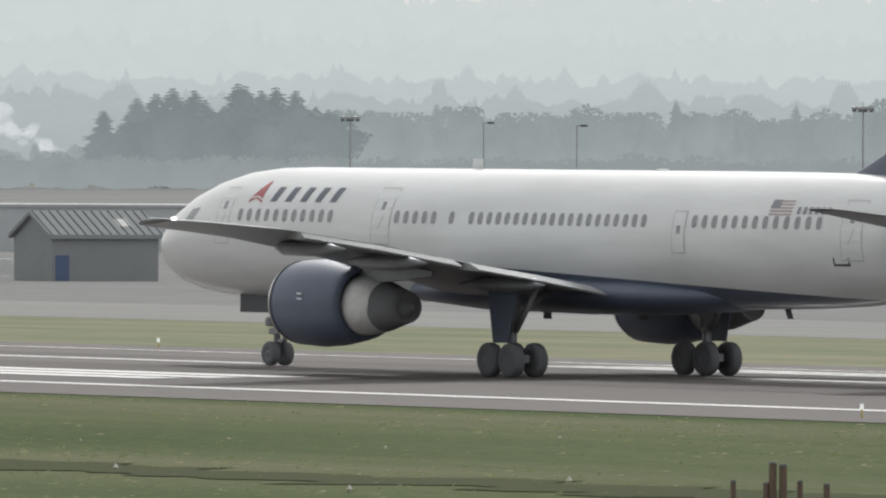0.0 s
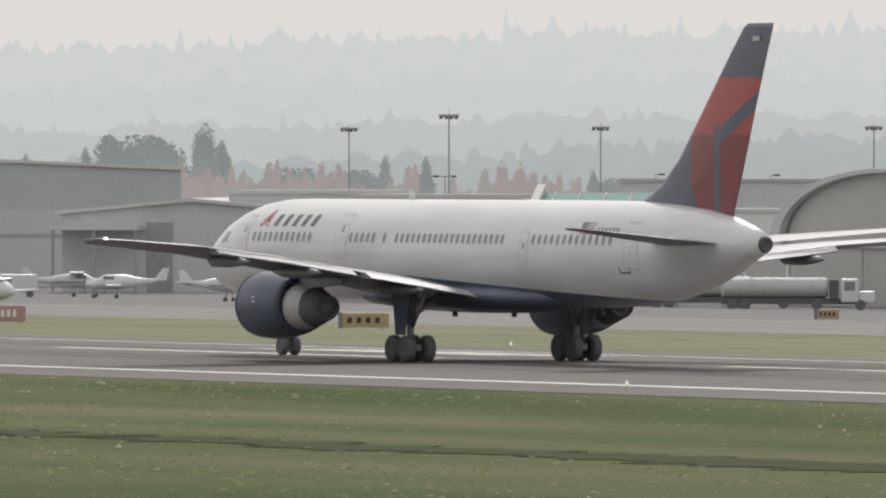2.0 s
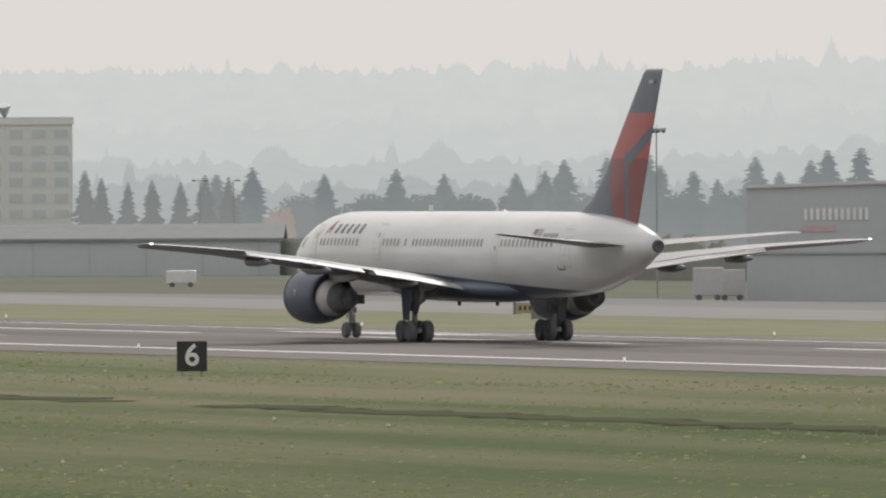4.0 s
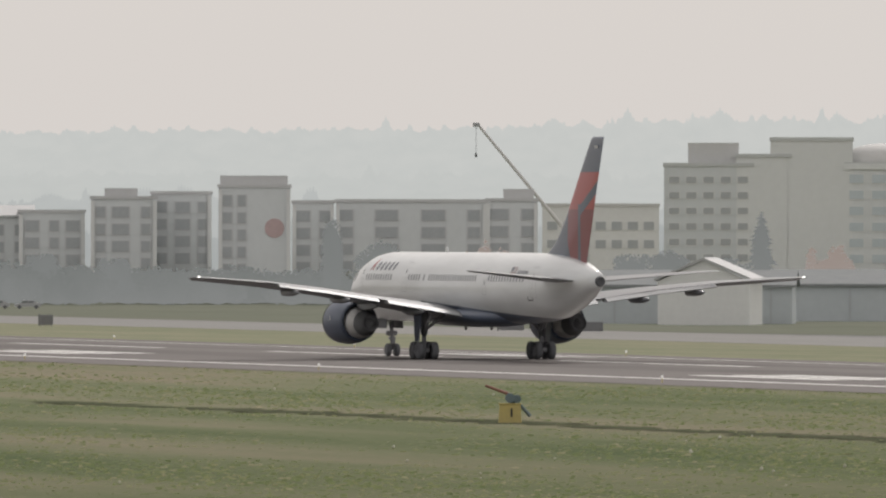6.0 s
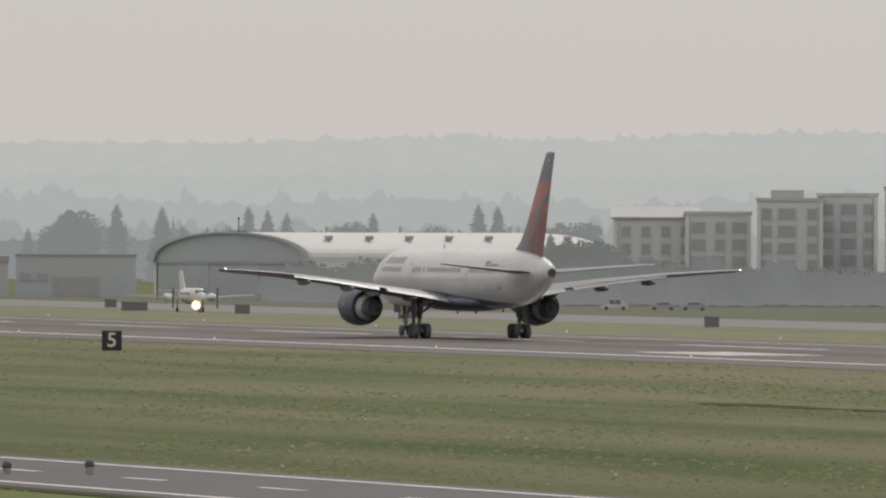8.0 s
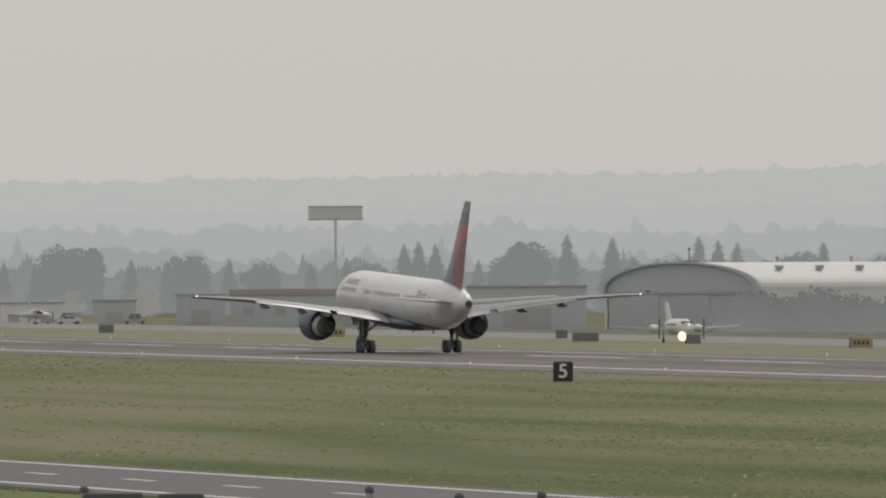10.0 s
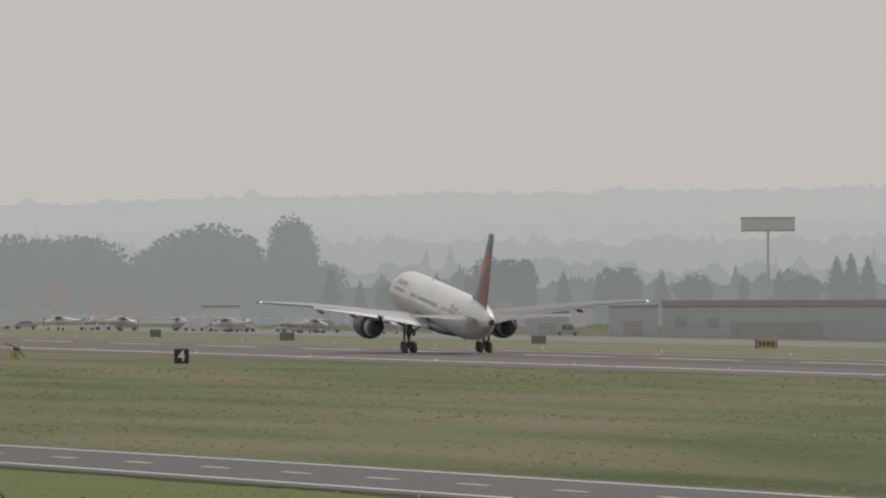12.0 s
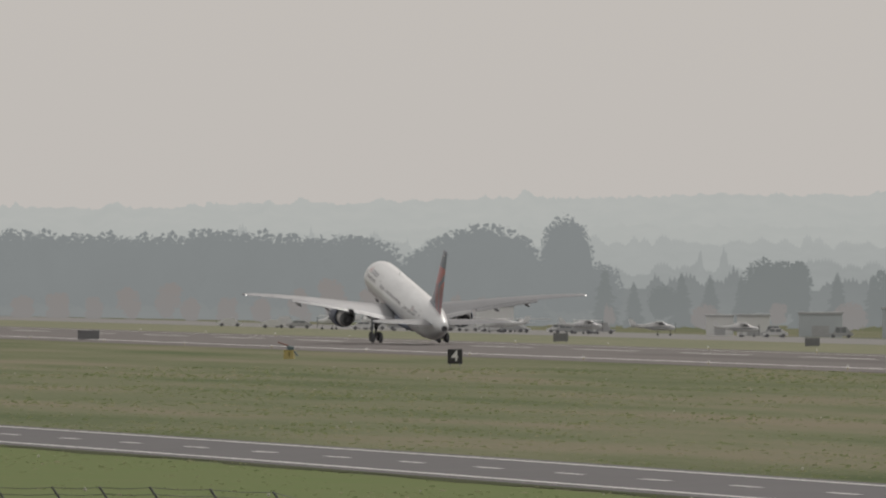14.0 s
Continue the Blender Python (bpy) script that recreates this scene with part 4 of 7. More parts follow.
def build_row():
    # small shed with a ribbed roof
    s = house("shed", "small dark grey shed with a ribbed metal roof", "shed", 32.87, 1166, 9.9, 8, 3.6, M_WALL_SHED, 24)
    r = gable_roof(s, 9.9, 8, 3.6, 2.0, M_SHED_ROOF, 0.4, along=True)
    for x in (-4.95, 4.65):
        bm = bmesh.new()
        loft(bm, [[(xx, 0, 3.6), (xx, 8, 3.6), (xx, 4, 5.6)] for xx in (x, x + 0.3)])
        bmesh.ops.recalc_face_normals(bm, faces=bm.faces)
        part("gable", bm, M_WALL_SHED, s)
    for k in range(14):
        x = -5.1 + 10.2 * k / 13
        bm = bmesh.new()
        tube(bm, (x, -0.4, 3.98), (x, 4.0, 5.98), 0.07, n=6)
        part("roof_rib", bm, M_RIB, r)
    bm = boxes((1.8, 2.9, 1.0, 2.4, 4.88, 4.96))
    bmesh.ops.rotate(bm, cent=(2.4, 1.7, 4.92), matrix=Matrix.Rotation(radians(26), 3, "X"), verts=bm.verts)
    part("skylight", bm, M_ROOF_WHITE, r, "bright skylight")
    part("door", boxes((-4.6, -3.4, -0.12, 0.0, 0, 2.2)), M_BLUE_DOOR, s, "blue door")
    # arched hangar with long annex
    hangar = arched_hangar(28.40, 1294, 46, 43.5, 13.0, -61.6, 6.0, M_ROOF_WHITE, "large barrel-roofed hangar with a white roof and grey doors")
    ax = house("annex", "pale two-storey hangar annex with a band of windows", "building", 29.95, 1255, 36, 9, 6.9, M_WALL_PALE, -4)
    flat_roof(ax, 36, 9, 6.9, M_ROOF_GREY)
    windows(ax, span(-16, -8, 5), (4.2,), 1.4, 1.5)
    windows(ax, span(4, 12, 6), (4.2,), 1.2, 1.5)
    part("rooftop_unit", boxes((-4, -1, 2, 5, 7.4, 8.8), bevel=0.1), M_POLE, ax)
    part("flue", tubes(((2.0, 3, 7.4), (2.0, 3, 10.0), 0.3)), M_DARK_BOX, ax)
    low = house("terminal_wing", "low pale terminal wing behind parked aircraft", "building", 31.0, 1300, 20, 10, 6.2, M_WALL_GREY, -4)
    flat_roof(low, 20, 10, 6.2, M_ROOF_GREY)
    windows(low, span(-8.5, 8.5, 7), (2.6,), 1.8, 1.4)
    far = house("warehouse", "long low grey warehouse", "building", 32.6, 1420, 60, 14, 4.6, M_WALL_DARK, -6)
    flat_roof(far, 60, 14, 4.6, M_ROOF_GREY, 0.3)
    # glazed gable terminal
    g = house("terminal", "small terminal with a teal glazed roof and white gable", "building", 27.22, 1330, 17, 14, 7.0, M_WALL_GREY, -12)
    gable_roof(g, 17, 14, 7.0, 3.4, M_ROOF_TEAL, 0.6, along=True)
    bm = bmesh.new()
    for y0, y1, z0, z1 in ((-0.8, 7, 7.0, 10.5), (7, 14.8, 10.5, 7.0)):
        loft(bm, [[(x, y0, z0 + 0.36), (x, y1, z1 + 0.36), (x, y1, z1 + 1.1), (x, y0, z0 + 1.1)] for x in (-9.4, -8.6)])
    bmesh.ops.recalc_face_normals(bm, faces=bm.faces)
    part("gable_trim", bm, M_ROOF_WHITE, g, "white gable trim")
    windows(g, span(-6.5, 6.5, 6), (3.6,), 1.7, 2.4)
    for k in range(7):
        x = -7.6 + 15.2 * k / 6
        bm = bmesh.new()
        tube(bm, (x, -0.6, 7.36), (x, 7, 10.8), 0.08, n=6)
        part("glazing_bar", bm, M_ROOF_WHITE, g)
    for az, d, w, h, wall, roof in ((26.55, 1420, 22, 10.0, M_WALL_PALE, M_ROOF_WHITE), (25.95, 1440, 18, 10.4, M_WALL_GREY, M_ROOF_WHITE), (27.75, 1430, 26, 11.6, M_WALL_GREY, M_ROOF_GREY), (27.0, 1290, 30, 5.0, M_WALL_GREY, M_ROOF_GREY), (28.0, 1390, 20, 8.6, M_WALL_PALE, M_ROOF_WHITE)):
        b = house("workshop", "plain grey flat-roofed airfield workshop", "building", az, d, w, 12, h, wall, -10)
        flat_roof(b, w, 12, h, roof, 0.4)
        part("roller_door", boxes((-w * 0.3, w * 0.05, -0.1, 0.02, 0, min(h * 0.55, 4.5))), M_DOOR_GREY, b)
        # Solid dark panel stands in for the shade inside an open bay.
        part("bay", boxes((w * 0.2, w * 0.36, -0.1, 0.02, 0, min(h * 0.6, 5))), M_DOOR_DARK, b, "dark panel painted as an open bay's shade")
    # grey gabled hangar
    t = house("hangar", "pale grey gabled hangar with a dark side bay", "hangar", 25.45, 1440, 28, 22, 8.2, M_WALL_GREY, -10)
    gable_roof(t, 28, 22, 8.2, 1.4, M_ROOF_WHITE, 0.6)
    part("bay", boxes((-5, -2.2, -0.1, 0.05, 0, 7.4)), M_DOOR_DARK, t, "dark narrow bay")
    part("canopy", boxes((-14.5, -5.2, -5, -0.1, 6.6, 7.0)), M_ROOF_WHITE, t)
    for k in range(3):
        part("canopy_post", boxes((-14.3 + 4.4 * k, -14.0 + 4.4 * k, -4.8, -4.5, 0, 6.6)), M_POLE, t)
    # broad dark hangar with a shallow gable and a sign of plain bars
    f = house("hangar", "broad dark slate hangar with a shallow gable roof", "hangar", 23.83, 1508, 82.6, 60, 12.8, M_WALL_DARK, 0)
    # White roof edge puts the fascia's sunlit look into the colour.
    gable_roof(f, 82.6, 60, 12.8, 1.45, M_ROOF_WHITE, 0.4, peak=8.0)
    part("sign_swoosh", boxes((-35.2, -31.5, -0.1, -0.02, 8.0, 8.7)), M_ROUNDEL, f, "faint red bar under the sign")
    for k in range(11):
        x = -35 + 0.67 * k
        part("sign_bar", boxes((x, x + 0.36, -0.12, -0.02, 9.3, 10.6)), M_SIGN_BAR, f, "pale sign bar")
    part("vent_panel", boxes((-23.6, -21.4, -0.1, 0.0, 9.6, 10.8)), M_ROOF_GREY, f)
    part("hangar_door", boxes((4, 36, -0.15, 0.0, 0, 8.5)), M_WALL_GREY, f, "grey sliding door")
    part("ledge", boxes((-41.3, 41.3, -0.3, -0.02, 5.6, 5.9)), M_ROOF_GREY, f)
    part("mast", tubes(((-12, 12, 13.4), (-12, 12, 17.2), 0.12), ((-13.2, 12, 14.6), (-10.8, 12, 14.6), 0.1), n=8), M_POLE, f)
    # long white storage sheds
    for az, d, w, roof in ((17.72, 1956, 58, M_SHED_ROOF), (19.4, 2010, 64, M_SHED_ROOF)):
        b = house("storage_shed", "long pale storage shed with panel doors", "shed", az, d, w, 16, 5.2, M_DEPOT, -3)
        gable_roof(b, w, 16, 5.2, 2.1, roof, 0.6, along=True)
        for k in range(8):
            x = -w / 2 + 3 + (w - 6) / 7 * k
            part("door_post", boxes((x - 0.12, x + 0.12, -0.12, -0.01, 0, 5.0)), M_WALL_DARK, b)
    b = house("storage_shed", "pale gabled shed end", "shed", 18.2, 1930, 13, 18, 6.2, M_WALL_PALE, -6)
    gable_roof(b, 13, 18, 6.2, 3.0, M_ROOF_GREY, 0.5)
    # flats: bearing, distance, width, height, bays (centre, width, glazed), top block (x0, x1, height)
    flats = ((15.22, 2500, 15.5, 15.4, ((-5.4, 1.5), (-1.8, 1.5), (1.8, 1.5), (5.4, 1.5)), None, 5),
             (15.48, 2495, 12, 16.2, ((-3.6, 2.4), (0.4, 1.6), (3.8, 2.4)), None, 5),
             (15.78, 2490, 12.0, 18.7, ((-4.2, 1.6), (-0.6, 3.0), (4.0, 1.6)), (-3.5, 2.5, 1.4), 5),
             (16.02, 2500, 11, 19.6, ((-3.6, 1.8), (0.2, 2.6), (3.8, 1.4)), None, 6),
             (16.325, 2480, 13.0, 20.8, ((-4.9, 1.6), (-2.3, 1.4)), (-6.2, 6.0, 1.6), 6),
             (16.57, 2500, 7.6, 18.0, ((-1.8, 2.4), (2.2, 2.0)), None, 5),
             (16.98, 2500, 27.5, 18.2, ((-11.9, 2.4), (-4.5, 4.0), (4.0, 4.2), (11.4, 2.2)), None, 5),
             (17.40, 2500, 9.4, 18.4, ((-2.7, 4.0), (2.9, 2.2)), (-1.6, 4.0, 1.7), 5))
    for az, d, w, h, bays, top, storeys in flats:
        b = house("apartment_block", "pale apartment block with rows of dim windows between piers", "building", az, d, w, 14, h, M_WALL_BEIGE, 0)
        if h < 16:
            gable_roof(b, w, 14, h, 1.9, M_ROOF_GREY, 0.5, along=True)
        else:
            flat_roof(b, w, 14, h, M_WALL_BROWN, 0.6)
        for x, ww in bays:
            # Flat strip on the wall; a recess's shade is put into its grey.
            part("glazed_bay", boxes((x - ww / 2 - 0.35, x + ww / 2 + 0.35, -0.06, -0.004, 1.2, h - 1.2)), M_BAY, b, "flat grey strip painted as a recess's shade")
            windows(b, (x,), [h - 3.3 - 3.1 * k for k in range(storeys)], ww, 1.9, -0.12, frame_mat=M_WALL_BROWN)
        for x in (-w / 2 + 0.35, w / 2 - 0.35):
            part("pier", boxes((x - 0.35, x + 0.35, -0.55, -0.004, -0.5, h - 0.3)), M_WALL_PALE, b, "pale corner pier")
        if h == 20.8:
            bm = bmesh.new()
            tube(bm, (3.6, -0.14, 13.5), (3.6, 0.0, 13.5), 1.75, n=24)
            part("roundel", bm, M_ROUNDEL, b, "muted red roundel")
        if top:
            part("parapet_block", boxes((top[0], top[1], 1, 9, h + 0.6, h + 0.6 + top[2])), M_WALL_BROWN, b)
    b = house("office_wing", "pale low office wing beside the crane", "building", 17.77, 2700, 23, 16, 17.8, M_WALL_PALE, 0)
    flat_roof(b, 23, 16, 17.8, M_ROOF_WHITE, 0.6)
    windows(b, span(-9.5, 9.5, 7), (9.6, 13.2), 2.0, 1.6)
    # office tower
    for az, w, h, wall in ((18.22, 19.5, 27.0, M_TOWER), (18.45, 12.0, 29.0, M_TOWER_PALE), (18.65, 18.0, 32.6, M_TOWER_PALE), (19.12, 34.5, 27.2, M_WALL_BEIGE)):
        b = house("office_block", "tall pale office block with rows of windows", "building", az, 3000, w, 20, h, wall, 0)
        flat_roof(b, w, 20, h, M_WALL_GREY, 0.8)
        if wall is M_WALL_BEIGE:
            windows(b, span(-14.8, 14.8, 7), [2.4 + 3.5 * k for k in range(7)], 3.1, 1.9, mat=M_GLASS_BLUE)
            part("cornice", boxes((-w / 2 - 0.3, w / 2 + 0.3, -0.35, -0.21, h - 0.8, h + 0.5)), M_TOWER_PALE, b)
            bm = bmesh.new()
            bmesh.ops.create_uvsphere(bm, u_segments=20, v_segments=10, radius=1.0, matrix=Matrix.Translation((-9, 8, 28)) @ Matrix.Diagonal((9.5, 7, 4.2, 1)))
            part("dome", bm, M_ROOF_WHITE, b, "white rooftop dome", smooth=True)
            bm = bmesh.new()
            tube(bm, (2.5, 6, 28), (2.2, 5.4, 30.5), 0.3, 1.7, n=16)
            part("dish_aerial", bm, M_POLE, b, "grey dish aerial")
        elif wall is M_TOWER:
            part("stair_tower", boxes((-4.5, 6.6, 3, 12, 27.8, 32.2)), M_WALL_BROWN, b)
            windows(b, span(-7.5, 7.5, 5), [3 + 3.4 * k for k in range(7)], 2.2, 1.4)
    # arched hangar with a white roof, and low flat sheds
    arched_hangar(13.46, 2540, 42, 80, 12.6, -45, 7.2, M_ROOF_WHITE, "wide barrel-roofed hangar with a bright roof", 7, M_DEPOT, M_DEPOT)
    for az, w, h, wall in ((12.04, 42, 5.8, M_DEPOT), (11.44, 9, 5.4, M_DEPOT), (12.80, 22, 7.6, M_DEPOT), (10.66, 5, 3.4, M_WALL_PALE), (10.8, 6, 3.6, M_WALL_PALE), (11.08, 8, 4.2, M_DEPOT), (9.72, 7, 4.4, M_WALL_PALE)):
        b = house("depot", "low flat-roofed depot across the field", "building", az, 2520, w, 14, h, wall, 0)
        flat_roof(b, w, 14, h, M_DEPOT_ROOF if w > 20 else M_ROOF_GREY, 1.2 if w > 30 else 0.4)
        part("bay", boxes((-w * 0.2, w * 0.2, -0.1, 0.02, 0, h * 0.5)), M_DEPOT_BAY, b, "grey loading bay")
        if w > 20:
            windows(b, span(-w * 0.42, -w * 0.28, 2), (h * 0.4,), 2.0, 1.4, frame_mat=M_DEPOT)


build_row()


# ---- trees ----
M_BARK = material("grey_bark", (0.12, 0.10, 0.085), 0.9, scale=2.0)
# Leaf tones greyed and paled: the haze is put into their colours.
M_CONIFER = leaves("haze_paled_conifer", (0.42, 0.45, 0.435), (0.45, 0.48, 0.46))
M_LEAF = leaves("haze_paled_leaves", (0.38, 0.40, 0.37), (0.42, 0.44, 0.40))
M_AUTUMN = leaves("haze_paled_russet", (0.42, 0.35, 0.32), (0.46, 0.37, 0.33))
M_GOLD = leaves("haze_paled_gold", (0.42, 0.39, 0.29), (0.46, 0.41, 0.3))


def leaf_mesh(name, lobes, count, size, mat, seed, upright=0.0):
    """Crown of many small leaf clumps over lobes (x, y, z, rx, rz)."""
    rng = random.Random(seed)
    verts, faces = [], []
    weights = [r * rz for _, _, _, r, rz in lobes]
    for _ in range(count):
        x, y, z, r, rz = rng.choices(lobes, weights)[0]
        u, th = rng.uniform(-0.9, 1), rng.uniform(0, math.tau)
        q = math.sqrt(1 - u * u)
        k = rng.uniform(0.55, 1.08)
        c = Vector((x + r * q * math.cos(th) * k, y + r * q * math.sin(th) * k, z + rz * u * k))
        a = Vector((rng.gauss(0, 1), rng.gauss(0, 1), rng.gauss(0, 0.6))).normalized()
        b = a.cross(Vector((rng.gauss(0, 1), rng.gauss(0, 1), rng.gauss(0, 1)))).normalized()
        s = size * rng.uniform(0.6, 1.4)
        i = len(verts)
        d = a.cross(b)
        verts += [tuple(c + a * s), tuple(c + b * s), tuple(c - a * s * 0.8), tuple(c - b * s * 0.9 + d * s * 0.4)]
        faces += [(i, i + 1, i + 2), (i, i + 2, i + 3), (i + 1, i + 2, i + 3)]
    me = bpy.data.meshes.new(name)
    me.from_pydata(verts, [], faces)
    me.materials.append(mat)
    return me


def conifer_mesh(height, seed, mat):
    rng = random.Random(seed)
    verts, faces = [], []
    z = height * 0.08
    while z < height * 0.99:
        f = z / height
        reach = height * 0.25 * (1 - f) ** 0.62 * rng.uniform(0.72, 1.15) + 0.12
        for k in range(14):
            th = rng.uniform(0, math.tau)
            L = reach * rng.uniform(0.6, 1.15)
            d = Vector((math.cos(th), math.sin(th), 0))
            side = Vector((-d.y, d.x, 0))
            base = Vector((0, 0, z))
            droop = -L * rng.uniform(0.1, 0.45)
            w = L * 0.28
            i = len(verts)
            m = base + d * L * 0.55 + Vector((0, 0, droop * 0.35))
            tip = base + d * L + Vector((0, 0, droop))
            verts += [tuple(base + Vector((0, 0, 0.25 * reach))), tuple(m + side * w), tuple(m - side * w), tuple(tip), tuple(m + Vector((0, 0, -0.5 * w - 0.15)))]
            faces += [(i, i + 1, i + 2), (i + 1, i + 3, i + 2), (i, i + 1, i + 4), (i, i + 4, i + 2), (i + 4, i + 1, i + 3), (i + 4, i + 3, i + 2)]
        z += height * 0.028
    me = bpy.data.meshes.new("crown")
    me.from_pydata(verts, [], faces)
    me.materials.append(mat)
    return me


def tree(name, crown, trunk_h, trunk_r, label):
    root = empty(name)
    limbs = [((0, 0, -0.3), (0, 0, trunk_h), trunk_r, trunk_r * 0.45)]
    for k in range(5):
        a = k * 2.4
        z = trunk_h * (0.45 + 0.1 * k)
        limbs.append(((0, 0, z), (math.cos(a) * trunk_h * 0.25, math.sin(a) * trunk_h * 0.25, z + trunk_h * 0.28), trunk_r * 0.4, trunk_r * 0.12))
    part("trunk", tubes(*limbs, n=7), M_BARK, root)
    c = new("crown", crown)
    c.parent = root
    return tagged(root, label, "tree")


def round_lobes(h, w, seed):
    rng = random.Random(seed)
    out = [(0, 0, h * 0.6, w * 0.36, h * 0.32)]
    for k in range(9):
        a = rng.uniform(0, math.tau)
        r = w * rng.uniform(0.12, 0.34)
        out.append((r * math.cos(a), r * math.sin(a), h * rng.uniform(0.3, 0.84), w * rng.uniform(0.14, 0.24), h * rng.uniform(0.1, 0.17)))
    return out


def spire_lobes(h, w, seed):
    """Upright, uneven crown of several leading shoots."""
    rng = random.Random(seed)
    out = [(0, 0, h * 0.42, w * 0.34, h * 0.26)]
    for k in range(7):
        a, r = rng.uniform(0, math.tau), w * rng.uniform(0.05, 0.36)
        top = h * rng.uniform(0.62, 0.98)
        out.append((r * math.cos(a), r * math.sin(a), top * 0.68, w * rng.uniform(0.07, 0.13), top * 0.32))
    return out


PROTO = {}


def make_protos():
    for k in range(3):
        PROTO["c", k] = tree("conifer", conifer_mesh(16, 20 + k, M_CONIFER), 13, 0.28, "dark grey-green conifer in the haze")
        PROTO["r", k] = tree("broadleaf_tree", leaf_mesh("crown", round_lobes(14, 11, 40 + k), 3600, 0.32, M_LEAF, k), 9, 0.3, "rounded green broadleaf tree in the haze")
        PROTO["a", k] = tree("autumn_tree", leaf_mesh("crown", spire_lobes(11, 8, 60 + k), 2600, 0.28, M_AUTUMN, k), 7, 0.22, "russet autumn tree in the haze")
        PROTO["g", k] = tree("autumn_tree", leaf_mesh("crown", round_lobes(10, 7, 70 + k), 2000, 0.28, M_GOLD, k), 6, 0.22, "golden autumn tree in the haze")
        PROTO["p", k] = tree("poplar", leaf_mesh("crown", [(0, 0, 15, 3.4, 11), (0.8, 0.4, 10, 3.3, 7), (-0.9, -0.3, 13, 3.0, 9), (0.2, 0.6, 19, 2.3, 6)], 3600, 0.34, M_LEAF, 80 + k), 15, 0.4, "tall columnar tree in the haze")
        PROTO["b", k] = tree("bush", leaf_mesh("crown", [(0, 0, 2.4, 3.0, 2.3), (1.8, 0.4, 1.9, 2.2, 1.7), (-1.9, -0.3, 2.0, 2.3, 1.8)], 1300, 0.28, M_LEAF, 90 + k), 2.0, 0.12, "dark rounded bush at the field's edge")
    for (kind, k), ob in PROTO.items():
        ob["base"] = {"c": 16.0, "r": 14.2, "a": 11.2, "g": 10.2, "p": 26.0, "b": 4.7}[kind]


make_protos()
USED = set()


def plant(kind, az, dist, top_el, group, wide=1.0):
    """A tree at a bearing, its top at an elevation seen from the viewing point."""
    rng = random.Random(int(az * 1000) + int(dist))
    x, y, _ = bearing(az, dist)
    gz = ground_z(x)
    hgt = 7.97 + dist * math.tan(radians(top_el)) - gz
    k = rng.randrange(3)
    proto = PROTO[kind, k]
    s = hgt / proto["base"]
    m = pose(x, y, gz, 0, 0, rng.uniform(0, 360)) @ Matrix.Diagonal((s * wide, s * wide, s, 1))
    if (kind, k) in USED:
        ob = copy_thing(proto, Matrix.Identity(4))
    else:
        USED.add((kind, k))
        ob = proto
    ob.matrix_world = m
    tagged(ob, group=group)


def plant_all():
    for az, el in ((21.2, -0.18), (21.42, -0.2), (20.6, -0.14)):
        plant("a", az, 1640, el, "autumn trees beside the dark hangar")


plant_all()


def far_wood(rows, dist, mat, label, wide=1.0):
    """Woods beyond the field, merged into one self-lit far backdrop, its haze put into the emission."""
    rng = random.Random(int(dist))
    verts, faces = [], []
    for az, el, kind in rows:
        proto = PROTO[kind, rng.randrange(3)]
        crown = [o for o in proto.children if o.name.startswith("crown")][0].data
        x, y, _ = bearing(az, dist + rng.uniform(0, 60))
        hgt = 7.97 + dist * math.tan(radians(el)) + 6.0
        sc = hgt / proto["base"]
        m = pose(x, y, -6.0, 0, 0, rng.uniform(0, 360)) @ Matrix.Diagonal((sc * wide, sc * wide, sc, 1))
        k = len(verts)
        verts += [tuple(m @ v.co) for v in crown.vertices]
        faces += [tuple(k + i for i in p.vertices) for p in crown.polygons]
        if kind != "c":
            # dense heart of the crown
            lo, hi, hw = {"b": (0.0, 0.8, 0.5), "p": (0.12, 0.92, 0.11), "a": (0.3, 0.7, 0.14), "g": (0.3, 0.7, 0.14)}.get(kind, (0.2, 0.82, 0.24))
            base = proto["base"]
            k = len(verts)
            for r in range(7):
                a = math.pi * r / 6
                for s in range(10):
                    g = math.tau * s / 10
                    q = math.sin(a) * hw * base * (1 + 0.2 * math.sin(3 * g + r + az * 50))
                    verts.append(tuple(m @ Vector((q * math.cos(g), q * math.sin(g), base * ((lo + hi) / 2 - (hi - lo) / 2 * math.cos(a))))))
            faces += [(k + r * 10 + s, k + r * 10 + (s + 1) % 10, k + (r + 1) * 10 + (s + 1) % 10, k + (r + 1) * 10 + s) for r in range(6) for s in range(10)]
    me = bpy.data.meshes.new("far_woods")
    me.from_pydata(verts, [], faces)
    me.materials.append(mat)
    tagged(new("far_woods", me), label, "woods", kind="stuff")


# Crowns give off their own grey: haze is painted, not lit.
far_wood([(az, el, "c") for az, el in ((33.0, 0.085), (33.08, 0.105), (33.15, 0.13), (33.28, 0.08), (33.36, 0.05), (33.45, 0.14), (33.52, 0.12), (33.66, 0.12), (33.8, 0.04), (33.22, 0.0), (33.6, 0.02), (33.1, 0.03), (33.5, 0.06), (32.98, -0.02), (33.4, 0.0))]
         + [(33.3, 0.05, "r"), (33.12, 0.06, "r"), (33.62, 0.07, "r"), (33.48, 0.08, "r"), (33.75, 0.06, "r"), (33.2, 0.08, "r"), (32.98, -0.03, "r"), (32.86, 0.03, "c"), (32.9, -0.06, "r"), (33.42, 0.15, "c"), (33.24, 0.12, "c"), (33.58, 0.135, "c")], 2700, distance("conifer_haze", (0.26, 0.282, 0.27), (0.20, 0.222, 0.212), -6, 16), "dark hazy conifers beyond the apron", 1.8)
